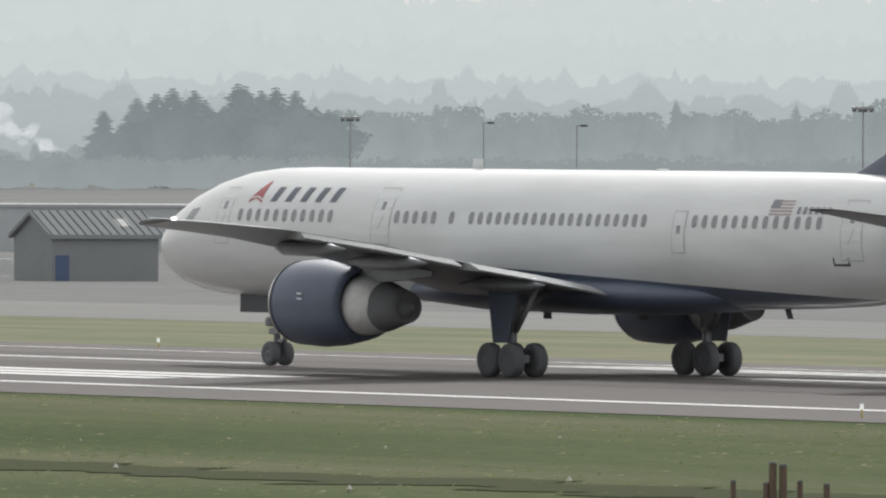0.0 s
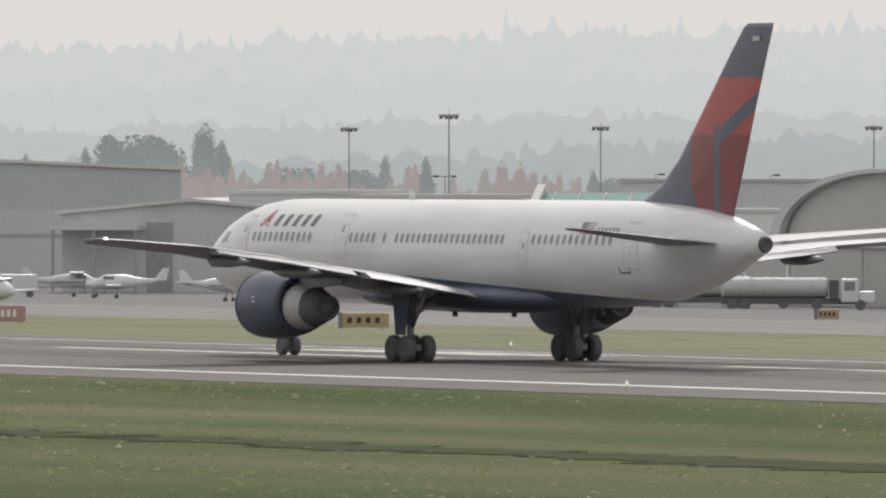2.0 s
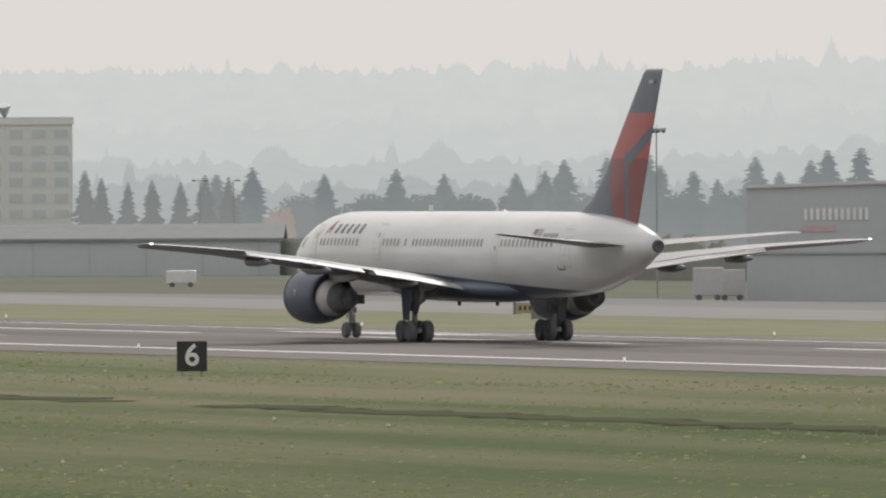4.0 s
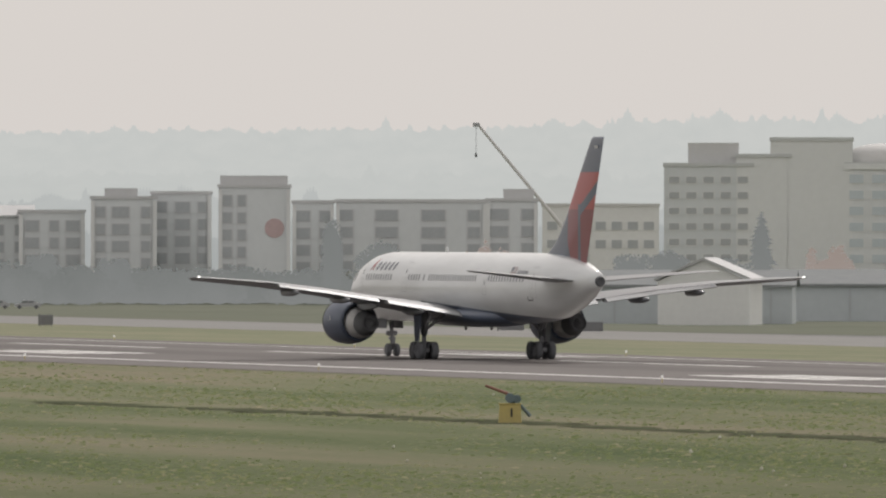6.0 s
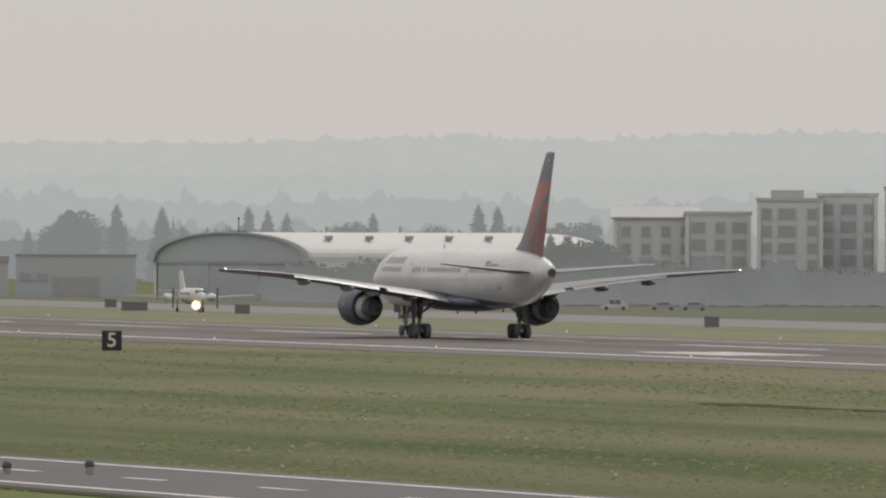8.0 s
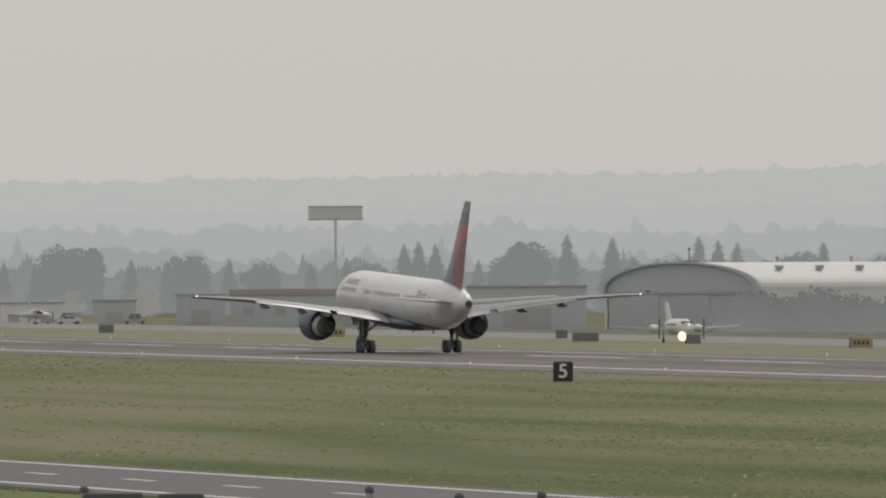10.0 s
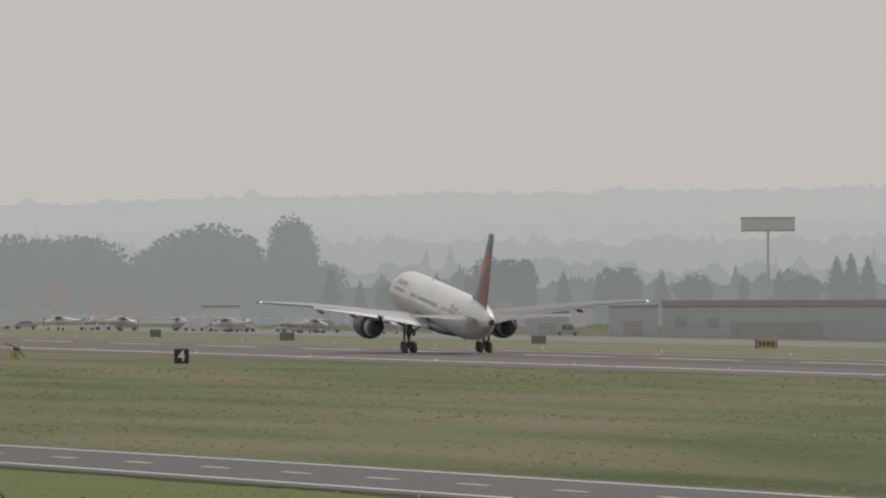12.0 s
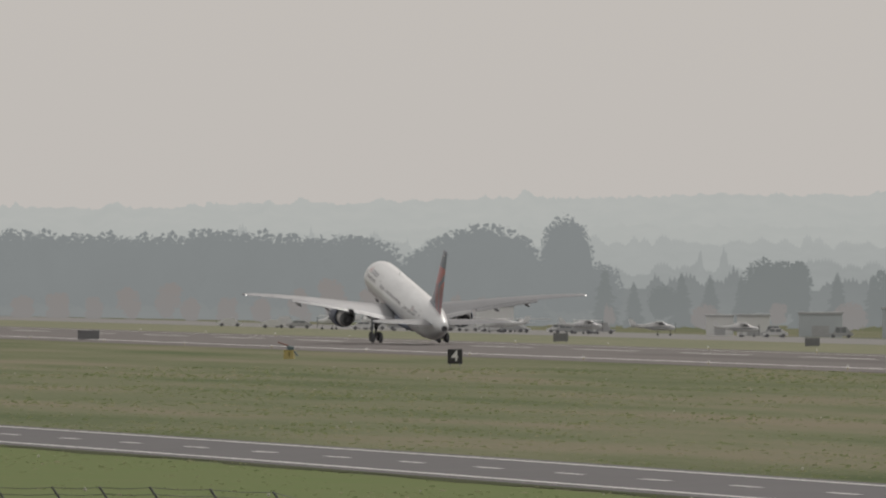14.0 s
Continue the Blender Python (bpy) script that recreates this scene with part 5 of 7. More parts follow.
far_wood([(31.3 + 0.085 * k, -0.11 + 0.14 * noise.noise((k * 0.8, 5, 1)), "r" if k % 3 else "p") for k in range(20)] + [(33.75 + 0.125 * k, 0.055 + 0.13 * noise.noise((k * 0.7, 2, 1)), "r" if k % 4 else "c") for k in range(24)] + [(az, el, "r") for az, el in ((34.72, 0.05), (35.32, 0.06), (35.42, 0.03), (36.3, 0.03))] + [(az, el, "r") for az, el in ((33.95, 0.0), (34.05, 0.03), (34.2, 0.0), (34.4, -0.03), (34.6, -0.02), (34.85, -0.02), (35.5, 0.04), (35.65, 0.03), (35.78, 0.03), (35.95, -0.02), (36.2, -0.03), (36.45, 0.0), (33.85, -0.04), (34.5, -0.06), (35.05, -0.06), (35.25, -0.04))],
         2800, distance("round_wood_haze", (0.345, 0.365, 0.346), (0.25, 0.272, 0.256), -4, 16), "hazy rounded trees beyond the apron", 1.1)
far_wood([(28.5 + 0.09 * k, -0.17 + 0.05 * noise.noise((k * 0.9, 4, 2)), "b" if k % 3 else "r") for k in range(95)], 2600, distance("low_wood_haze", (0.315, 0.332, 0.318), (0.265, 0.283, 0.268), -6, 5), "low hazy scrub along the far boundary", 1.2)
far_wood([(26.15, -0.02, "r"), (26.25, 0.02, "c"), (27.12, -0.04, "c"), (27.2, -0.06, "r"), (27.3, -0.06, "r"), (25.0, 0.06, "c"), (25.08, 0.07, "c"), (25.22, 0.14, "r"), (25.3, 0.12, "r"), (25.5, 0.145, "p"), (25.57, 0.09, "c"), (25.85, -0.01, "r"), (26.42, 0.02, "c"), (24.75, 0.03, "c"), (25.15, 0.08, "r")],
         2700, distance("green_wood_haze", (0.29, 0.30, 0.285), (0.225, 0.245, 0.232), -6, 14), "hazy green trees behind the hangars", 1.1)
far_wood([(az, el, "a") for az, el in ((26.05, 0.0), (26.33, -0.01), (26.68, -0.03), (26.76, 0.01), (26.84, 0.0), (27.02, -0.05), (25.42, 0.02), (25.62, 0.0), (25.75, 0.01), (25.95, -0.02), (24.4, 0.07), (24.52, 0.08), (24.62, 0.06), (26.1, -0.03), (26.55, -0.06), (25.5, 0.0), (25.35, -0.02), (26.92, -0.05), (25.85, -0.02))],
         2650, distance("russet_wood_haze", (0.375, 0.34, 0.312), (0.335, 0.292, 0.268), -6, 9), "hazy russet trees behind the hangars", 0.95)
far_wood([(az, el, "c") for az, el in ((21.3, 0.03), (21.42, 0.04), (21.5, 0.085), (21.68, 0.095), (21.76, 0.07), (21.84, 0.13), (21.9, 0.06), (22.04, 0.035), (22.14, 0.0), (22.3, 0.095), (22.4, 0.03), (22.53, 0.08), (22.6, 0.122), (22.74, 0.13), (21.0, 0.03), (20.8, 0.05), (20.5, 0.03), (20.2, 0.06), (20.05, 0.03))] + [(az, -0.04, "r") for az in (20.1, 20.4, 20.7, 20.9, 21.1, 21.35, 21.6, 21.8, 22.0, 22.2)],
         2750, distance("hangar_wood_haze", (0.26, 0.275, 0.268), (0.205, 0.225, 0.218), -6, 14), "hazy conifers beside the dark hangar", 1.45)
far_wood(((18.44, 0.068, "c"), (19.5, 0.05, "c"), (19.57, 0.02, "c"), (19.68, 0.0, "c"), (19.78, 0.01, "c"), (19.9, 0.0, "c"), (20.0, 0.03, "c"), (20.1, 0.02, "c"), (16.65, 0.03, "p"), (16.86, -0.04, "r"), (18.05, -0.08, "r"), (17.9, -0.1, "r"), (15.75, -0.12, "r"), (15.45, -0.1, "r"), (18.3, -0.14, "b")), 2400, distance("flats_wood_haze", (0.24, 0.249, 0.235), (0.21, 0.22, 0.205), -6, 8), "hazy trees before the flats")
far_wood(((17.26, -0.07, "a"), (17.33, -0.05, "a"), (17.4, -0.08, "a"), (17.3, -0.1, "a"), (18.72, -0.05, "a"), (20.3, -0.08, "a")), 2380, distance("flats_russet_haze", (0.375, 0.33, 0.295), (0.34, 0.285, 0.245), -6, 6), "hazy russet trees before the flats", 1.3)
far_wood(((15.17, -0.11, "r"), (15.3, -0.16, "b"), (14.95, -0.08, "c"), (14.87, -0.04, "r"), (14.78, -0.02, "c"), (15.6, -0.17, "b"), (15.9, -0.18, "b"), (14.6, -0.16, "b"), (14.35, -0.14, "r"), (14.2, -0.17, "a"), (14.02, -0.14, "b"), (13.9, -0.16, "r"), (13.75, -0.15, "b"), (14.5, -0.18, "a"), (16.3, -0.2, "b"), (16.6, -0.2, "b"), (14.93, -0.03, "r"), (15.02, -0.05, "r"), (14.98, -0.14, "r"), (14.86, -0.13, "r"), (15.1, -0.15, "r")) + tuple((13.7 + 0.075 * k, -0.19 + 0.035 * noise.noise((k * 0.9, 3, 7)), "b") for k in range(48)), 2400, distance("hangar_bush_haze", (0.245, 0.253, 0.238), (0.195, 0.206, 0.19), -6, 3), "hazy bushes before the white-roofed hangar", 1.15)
# Scrub layer glows by itself, with haze painted into its two tones.
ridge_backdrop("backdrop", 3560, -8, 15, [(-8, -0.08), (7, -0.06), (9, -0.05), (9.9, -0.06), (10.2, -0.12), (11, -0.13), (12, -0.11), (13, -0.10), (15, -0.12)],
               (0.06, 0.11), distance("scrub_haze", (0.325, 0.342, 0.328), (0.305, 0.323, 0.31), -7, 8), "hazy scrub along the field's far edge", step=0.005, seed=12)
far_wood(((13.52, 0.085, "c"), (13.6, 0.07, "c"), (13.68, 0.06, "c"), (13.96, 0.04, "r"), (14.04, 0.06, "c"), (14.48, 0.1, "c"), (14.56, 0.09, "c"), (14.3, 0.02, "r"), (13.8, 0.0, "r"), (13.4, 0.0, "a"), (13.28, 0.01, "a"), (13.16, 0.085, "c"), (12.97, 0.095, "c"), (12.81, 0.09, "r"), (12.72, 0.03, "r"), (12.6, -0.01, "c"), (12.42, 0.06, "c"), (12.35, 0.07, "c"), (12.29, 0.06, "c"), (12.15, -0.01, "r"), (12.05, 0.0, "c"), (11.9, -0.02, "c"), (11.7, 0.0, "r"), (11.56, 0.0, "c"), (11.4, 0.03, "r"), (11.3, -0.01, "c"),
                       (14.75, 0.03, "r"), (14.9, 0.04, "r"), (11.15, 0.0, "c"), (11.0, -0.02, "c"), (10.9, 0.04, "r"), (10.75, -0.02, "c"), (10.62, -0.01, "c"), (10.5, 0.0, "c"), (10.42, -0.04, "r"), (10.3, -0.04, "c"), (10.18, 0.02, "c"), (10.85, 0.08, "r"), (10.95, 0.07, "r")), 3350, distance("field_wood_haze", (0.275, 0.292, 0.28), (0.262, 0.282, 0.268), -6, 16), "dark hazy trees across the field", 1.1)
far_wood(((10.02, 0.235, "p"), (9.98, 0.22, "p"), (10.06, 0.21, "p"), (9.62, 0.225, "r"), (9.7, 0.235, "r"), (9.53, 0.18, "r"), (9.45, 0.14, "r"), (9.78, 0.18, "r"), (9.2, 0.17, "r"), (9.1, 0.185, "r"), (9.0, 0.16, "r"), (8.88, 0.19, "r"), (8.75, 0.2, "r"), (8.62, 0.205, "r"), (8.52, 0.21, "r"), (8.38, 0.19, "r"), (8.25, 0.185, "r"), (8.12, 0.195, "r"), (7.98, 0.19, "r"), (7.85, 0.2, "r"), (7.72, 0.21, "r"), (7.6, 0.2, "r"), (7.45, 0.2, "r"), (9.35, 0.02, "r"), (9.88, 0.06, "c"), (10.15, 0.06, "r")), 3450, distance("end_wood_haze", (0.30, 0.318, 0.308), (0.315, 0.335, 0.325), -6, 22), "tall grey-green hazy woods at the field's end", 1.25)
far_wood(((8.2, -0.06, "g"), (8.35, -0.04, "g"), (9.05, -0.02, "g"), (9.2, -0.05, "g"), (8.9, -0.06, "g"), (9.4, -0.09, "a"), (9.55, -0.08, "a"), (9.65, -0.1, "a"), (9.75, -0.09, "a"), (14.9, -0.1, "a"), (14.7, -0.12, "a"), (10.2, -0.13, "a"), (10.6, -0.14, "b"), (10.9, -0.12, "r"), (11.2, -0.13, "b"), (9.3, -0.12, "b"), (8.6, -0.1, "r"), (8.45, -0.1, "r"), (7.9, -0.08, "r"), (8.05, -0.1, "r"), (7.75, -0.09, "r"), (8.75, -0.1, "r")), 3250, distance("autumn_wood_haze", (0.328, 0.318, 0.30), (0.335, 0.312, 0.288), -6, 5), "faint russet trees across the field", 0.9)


def far_hedge():
    """The unbroken belt of scrub behind the apron: a bumpy bank of foliage."""
    rng = random.Random(3)
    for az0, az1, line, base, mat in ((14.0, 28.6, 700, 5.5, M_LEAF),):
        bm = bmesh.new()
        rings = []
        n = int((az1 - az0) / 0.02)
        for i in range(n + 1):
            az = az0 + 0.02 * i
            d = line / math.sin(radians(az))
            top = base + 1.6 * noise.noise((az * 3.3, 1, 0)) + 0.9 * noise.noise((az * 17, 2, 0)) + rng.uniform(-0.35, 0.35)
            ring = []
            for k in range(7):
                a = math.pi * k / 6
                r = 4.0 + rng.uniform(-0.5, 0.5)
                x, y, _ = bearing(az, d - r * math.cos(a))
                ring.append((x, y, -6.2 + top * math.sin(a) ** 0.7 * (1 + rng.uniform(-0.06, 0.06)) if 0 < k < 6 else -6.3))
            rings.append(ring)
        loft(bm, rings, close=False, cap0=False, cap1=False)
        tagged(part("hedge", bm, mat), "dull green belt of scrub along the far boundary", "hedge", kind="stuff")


far_hedge()

# prototypes that no place uses
for key, ob in PROTO.items():
    if key not in USED:
        for child in list(ob.children_recursive):
            bpy.data.objects.remove(child)
        bpy.data.objects.remove(ob)


# ---- masts, lamps and signs ----
def mast_light(az, dist, top_el, kind="tee"):
    x, y, _ = bearing(az, dist)
    gz = ground_z(x)
    h = 7.97 + dist * math.tan(radians(top_el)) - gz
    root = empty("mast_light" if kind == "tee" else "street_lamp", pose(x, y, gz, 0, 0, -az))
    r = 0.13 if kind == "tee" else 0.10
    part("pole", tubes(((0, 0, -0.2), (0, 0, h), r, r * 0.6), n=8), M_POLE, root)
    if kind == "tee":
        head = part("crossbar", boxes((-1.1, 1.1, -0.25, 0.25, h - 0.15, h + 0.15), bevel=0.04), M_POLE, root)
        for k in range(4):
            part("lamp_head", boxes((-1.05 + 0.55 * k, -0.65 + 0.55 * k, -0.4, 0.4, h - 0.38, h - 0.15), bevel=0.03), M_DARK_BOX, head)
        part("lightning_rod", tubes(((0, 0, h), (0, 0, h + 0.6), 0.03), n=5), M_POLE, root)
        return tagged(root, "tall grey apron mast with a bar of lamps", "mast light", "apron masts")
    if kind == "double":
        part("arm", boxes((-0.9, 0.9, -0.06, 0.06, h - 0.06, h + 0.06)), M_POLE, root)
        part("lamp_head", boxes((-1.3, -0.7, -0.2, 0.2, h - 0.1, h + 0.12), bevel=0.04), M_DARK_BOX, root)
        part("lamp_head", boxes((0.7, 1.3, -0.2, 0.2, h - 0.1, h + 0.12), bevel=0.04), M_DARK_BOX, root)
    else:
        part("arm", boxes((0.0, 0.6, -0.05, 0.05, h - 0.05, h + 0.05)), M_POLE, root)
        part("lamp_head", boxes((0.35, 1.05, -0.2, 0.2, h - 0.1, h + 0.12), bevel=0.04), M_DARK_BOX, root)
    return tagged(root, "slim grey car park lamp", "street lamp", "car park lamps")


for az, d, el in ((28.924, 1240, 0.302), (26.517, 1500, 0.184), (26.10, 1700, 0.13), (27.15, 1700, 0.134), (28.29, 1700, 0.135), (24.124, 1470, 0.23), (21.886, 1560, 0.204), (33.89, 1500, 0.0), (36.03, 1320, 0.05)):
    mast_light(az, d, el)
for az, d, el, k in ((32.363, 1260, -0.038, "one"), (31.42, 1300, -0.046, "one"), (30.874, 1340, -0.059, "one"), (27.38, 1560, -0.062, "one"), (27.58, 1560, -0.079, "one"), (27.86, 1560, -0.065, "one"), (34.447, 1340, -0.019, "one"), (34.836, 1350, -0.029, "one"), (31.69, 1330, -0.19, "one"), (31.856, 1330, -0.109, "double"), (26.50, 1540, -0.07, "double"), (30.646, 1330, -0.078, "double"), (30.79, 1420, -0.107, "one"), (32.33, 1330, -0.2, "one"), (19.98, 2200, 0.0, "double"), (20.12, 2200, 0.0, "one")):
    mast_light(az, d, el, k)
for az, y0 in ((23.70, 0), (23.90, 1), (24.01, 2)):
    root = empty("antenna_post", stand(az, 1130 + 6 * y0))
    part("pole", tubes(((0, 0, -0.1), (0, 0, 2.6), 0.08), n=8), M_DARK_BOX, root)
    part("head", boxes((-0.25, 0.45, -0.12, 0.12, 2.6, 2.85), bevel=0.04), M_DARK_BOX, root)
    tagged(root, "short black aerial post in the grass", "post", "aerial posts")


def edge_light(x, y):
    root = empty("edge_light", pose(x, y, ground_z(x)))
    part("stem", tubes(((0, 0, 0), (0, 0, 0.25), 0.03), n=8), M_YELLOW, root)
    part("lens", tubes(((0, 0, 0.25), (0, 0, 0.40), 0.06, 0.045), n=10), M_LENS_DIM, root, "lit white lens")
    return tagged(root, "small lit runway edge light on a stem", "edge light", "runway edge lights")


first = edge_light(215.44, 296.2)
for k in range(-2, 26):
    if k != -1:
        copy_thing(first, pose(215.44, 357.17 + 60.96 * k, 0))
for k in range(0, 26):
    copy_thing(first, pose(272.5, 357.17 + 60.96 * k, ground_z(272.5)))


def distance_sign(number, y):
    root = empty("distance_sign", pose(191.4, y, 0, 0, 0, -12 if y > 600 else -18))
    board = part("board", boxes((-0.62, 0.62, -0.1, 0.1, 0.18, 1.42), bevel=0.03), M_BLACK, root, "black board")
    for x in (-0.4, 0.4):
        part("leg", tubes(((x, 0, -0.05), (x, 0, 0.2), 0.05), n=8), M_POLE, root)
    cu = bpy.data.curves.new("numeral", "FONT")
    cu.body, cu.size, cu.align_x, cu.align_y, cu.extrude = number, 1.25, "CENTER", "CENTER", 0.01
    cu.offset = 0.02
    cu.materials.append(M_LETTER)
    tx = new("numeral", cu)
    tx.parent = board
    tx.matrix_local = pose(0, -0.115, 0.80, 90, 0, 0)
    return tagged(root, "black runway distance sign with a white " + number, "sign", "runway distance signs")


for number, y in (("6", 527.5), ("5", 832.3), ("4", 1137.1)):
    distance_sign(number, y)


def taxi_sign(az, dist, w, h, mat, word="", arrow=False, label="low amber taxiway sign in the verge"):
    root = empty("taxiway_sign", stand(az, dist))
    b = part("board", boxes((-w / 2, w / 2, -0.12, 0.12, 0.15, 0.15 + h), bevel=0.03), mat, root)
    part("end_panel", boxes((-w / 2 - 0.25, -w / 2 - 0.01, -0.14, 0.14, 0.1, 0.2 + h), bevel=0.03), M_SIGN_BACK, root)
    for x in (-w * 0.35, w * 0.35):
        part("leg", tubes(((x, 0, -0.05), (x, 0, 0.17), 0.05), n=8), M_POLE, root)
    if word:
        cu = bpy.data.curves.new("lettering", "FONT")
        cu.body, cu.size, cu.align_x, cu.align_y, cu.extrude, cu.offset = word, h * 0.95, "CENTER", "CENTER", 0.01, 0.015
        cu.materials.append(M_BLACK)
        tx = new("lettering", cu)
        tx.parent = b
        tx.matrix_local = pose(-w * 0.17, -0.135, 0.15 + h / 2, 90, 0, 0)
    if arrow:
        bm = boxes((w * 0.2, w * 0.4, -0.14, -0.125, 0.12 + h / 2, 0.2 + h / 2), (w * 0.34, w * 0.42, -0.14, -0.125, h / 2 - 0.02, 0.2 + h / 2), (w * 0.26, w * 0.42, -0.138, -0.124, h / 2 - 0.02, h / 2 + 0.06))
        bmesh.ops.rotate(bm, cent=(w * 0.3, 0, 0.15 + h / 2), matrix=Matrix.Rotation(radians(35), 3, "Y"), verts=bm.verts)
        part("arrow", bm, M_BLACK, b)
    if mat is M_ORANGE_SIGN and not word:
        for k in range(4):
            part("bar", boxes((-w * 0.4 + w * 0.2 * k, -w * 0.4 + w * 0.2 * k + w * 0.1, -0.135, -0.121, 0.15 + h * 0.3, 0.15 + h * 0.7)), M_BLACK, b)
    return tagged(root, label, "sign", "taxiway signs")


taxi_sign(30.73, 684, 1.75, 0.8, M_ORANGE_SIGN, "A5", True)
taxi_sign(26.17, 772, 2.6, 0.8, M_ORANGE_SIGN)
red = taxi_sign(24.68, 780, 1.9, 0.9, M_SIGN_RED, label="low red taxiway sign with pale bars")
for k in range(3):
    part("bar", boxes((-0.45 + 0.34 * k, -0.25 + 0.34 * k, -0.135, -0.121, 0.42, 0.82)), M_LETTER, [o for o in red.children if o.name.startswith("board")][0])
taxi_sign(28.1, 1010, 1.6, 0.7, M_ORANGE_SIGN)
taxi_sign(31.32, 1010, 2.0, 0.7, M_ORANGE_SIGN)
taxi_sign(16.75, 1330, 2.2, 0.9, M_ORANGE_SIGN)
taxi_sign(14.2, 1420, 2.2, 1.0, M_ORANGE_SIGN)
taxi_sign(12.0, 1620, 2.4, 1.0, M_ORANGE_SIGN)
taxi_sign(21.35, 1010, 1.8, 0.8, M_ORANGE_SIGN)
for az, d, w in ((17.40, 1450, 2.6), (17.71, 1450, 3.6), (13.05, 1540, 2.7), (8.03, 1560, 2.2), (11.05, 1700, 1.6), (21.45, 920, 2.4), (28.85, 1015, 3.4), (23.08, 1070, 2.6), (24.12, 1090, 4.0), (15.46, 1330, 1.2), (13.5, 1500, 1.4), (10.0, 1700, 1.6), (12.95, 1690, 1.2), (9.45, 1800, 1.2)):
    taxi_sign(az, d, w, 1.0, M_SIGN_BACK, label="dark back of a low taxiway sign")


def papi_unit(x, y, s=1.0):
    root = empty("marker_unit", pose(x, y, 0, 0, 0, -17))
    bm = bmesh.new()
    loft(bm, [[(-a, -a * 0.8, z), (a, -a * 0.8, z), (a, a * 0.8, z), (-a, a * 0.8, z)] for z, a in ((-0.05, 0.48), (0.1, 0.46), (0.72, 0.42), (0.76, 0.46), (0.80, 0.46))])
    part("base", bm, M_YELLOW, root, "faded yellow base")
    part("number_plate", boxes((0.02, 0.10, -0.39, -0.36, 0.25, 0.6)), M_BLACK, root)
    part("housing", tubes(((0.0, -0.3, 1.02), (0.0, 0.3, 1.02), 0.2), ((0.1, -0.1, 0.8), (0.1, 0.1, 1.0), 0.14), ((0.28, -0.2, 0.98), (0.28, 0.2, 0.98), 0.17), n=14), M_STEEL_BLUE, root, "blue-grey metal housing")
    bm = bmesh.new()
    tube(bm, (0.1, 0, 1.12), (-1.0, 0, 1.52), 0.07, 0.05, n=8)
    part("arm", bm, M_ARM, root, "dull brown-red raised arm")
    part("stay", tubes(((0.42, 0, 0.72), (0.82, 0, 0.28), 0.07), n=8), M_STEEL_BLUE, root)
    return tagged(root, "yellow field marker unit with a raised red arm", "marker", "field marker units")


papi_unit(165.8, 529.3)
papi_unit(191, 1225)


# ---- crane, billboard, flags ----
def crane():
    root = empty("crane", stand(17.5, 2650))
    part("boom", tubes(((9.5, 0, 8.5), (-11.1, 0, 33.4), 0.42, 0.26), n=8), M_ROOF_WHITE, root, "pale telescopic boom")
    part("boom_head", boxes((-12.2, -10.9, -0.4, 0.4, 33.1, 33.9), bevel=0.1), M_POLE, root)
    part("hook_line", tubes(((-11.6, 0, 33.2), (-11.6, 0, 28.0), 0.05), ((-11.6, 0, 28.0), (-11.6, 0, 27.2), 0.25), n=6), M_DARK_BOX, root)
    part("carrier", boxes((3, 13, -1.3, 1.3, 0, 2.4), (8.8, 10.4, -0.9, 0.9, 2.4, 8.7), bevel=0.1), M_WALL_GREY, root)
    tagged(root, "mobile crane with its pale boom raised", "crane")


crane()
root = empty("billboard", stand(12.004, 3000))
part("board", boxes((-5.9, 5.9, -0.4, 0.4, 22.2, 25.1), bevel=0.05), M_BILLBOARD, root, "blue-grey blank board")
part("pole", tubes(((0, 0, -0.3), (0, 0, 22.2), 0.28), n=12), M_BILLBOARD, root)
part("frame", boxes((-5.95, 5.95, -0.45, -0.41, 22.1, 22.35), (-5.95, 5.95, -0.45, -0.41, 24.95, 25.2)), M_POLE, root)
tagged(root, "blank blue-grey billboard on one tall pole", "billboard")


def flagpole(az, mat, wide):
    root = empty("flagpole", stand(az, 1330))
    part("pole", tubes(((0, 0, -0.1), (0, 0, 12.4), 0.07), n=8), M_POLE, root)
    bm = bmesh.new()
    grid = [[bm.verts.new((-k * wide, 0.12 * math.sin(k * 0.9 + j * 0.4), 11.0 + 0.2 * j - 0.07 * k)) for j in range(7)] for k in range(12)]
    for i in range(11):
        for j in range(6):
            bm.faces.new((grid[i][j], grid[i + 1][j], grid[i + 1][j + 1], grid[i][j + 1])).material_index = (j % 2) if i > 3 or j < 3 else 2
    part("flag", bm, [mat, M_LETTER if mat is M_RED else mat, M_FLAG_BLUE], root)
    tagged(root, "flag flying from a slim pole", "flagpole", "flagpoles")


for az, mat, wide in ((30.48, M_RED, 0.12), (30.60, M_FLAG_BLUE, 0.05), (30.70, M_FLAG_BLUE, 0.045)):
    flagpole(az, mat, wide)


# ---- vehicles and parked aircraft ----
M_CAR_WHITE = material("white_car_paint", (0.72, 0.73, 0.73), 0.35, scale=0.6)
# Dark paint and glass are lifted to grey, haze put into them.
M_CAR_DARK = material("haze_lifted_car_paint", (0.20, 0.21, 0.22), 0.35, scale=0.6)
M_CAR_SILVER = material("silver_car_paint", (0.45, 0.46, 0.47), 0.3, 0.3, scale=0.6)
M_CAR_GLASS = material("haze_paled_car_glass", (0.24, 0.255, 0.265), 0.2)
M_TANK = material("brushed_tank_metal", (0.52, 0.53, 0.53), 0.65, 0.1, scale=0.5)
M_GREEN = material("green_cab_paint", (0.15, 0.34, 0.27), 0.4)


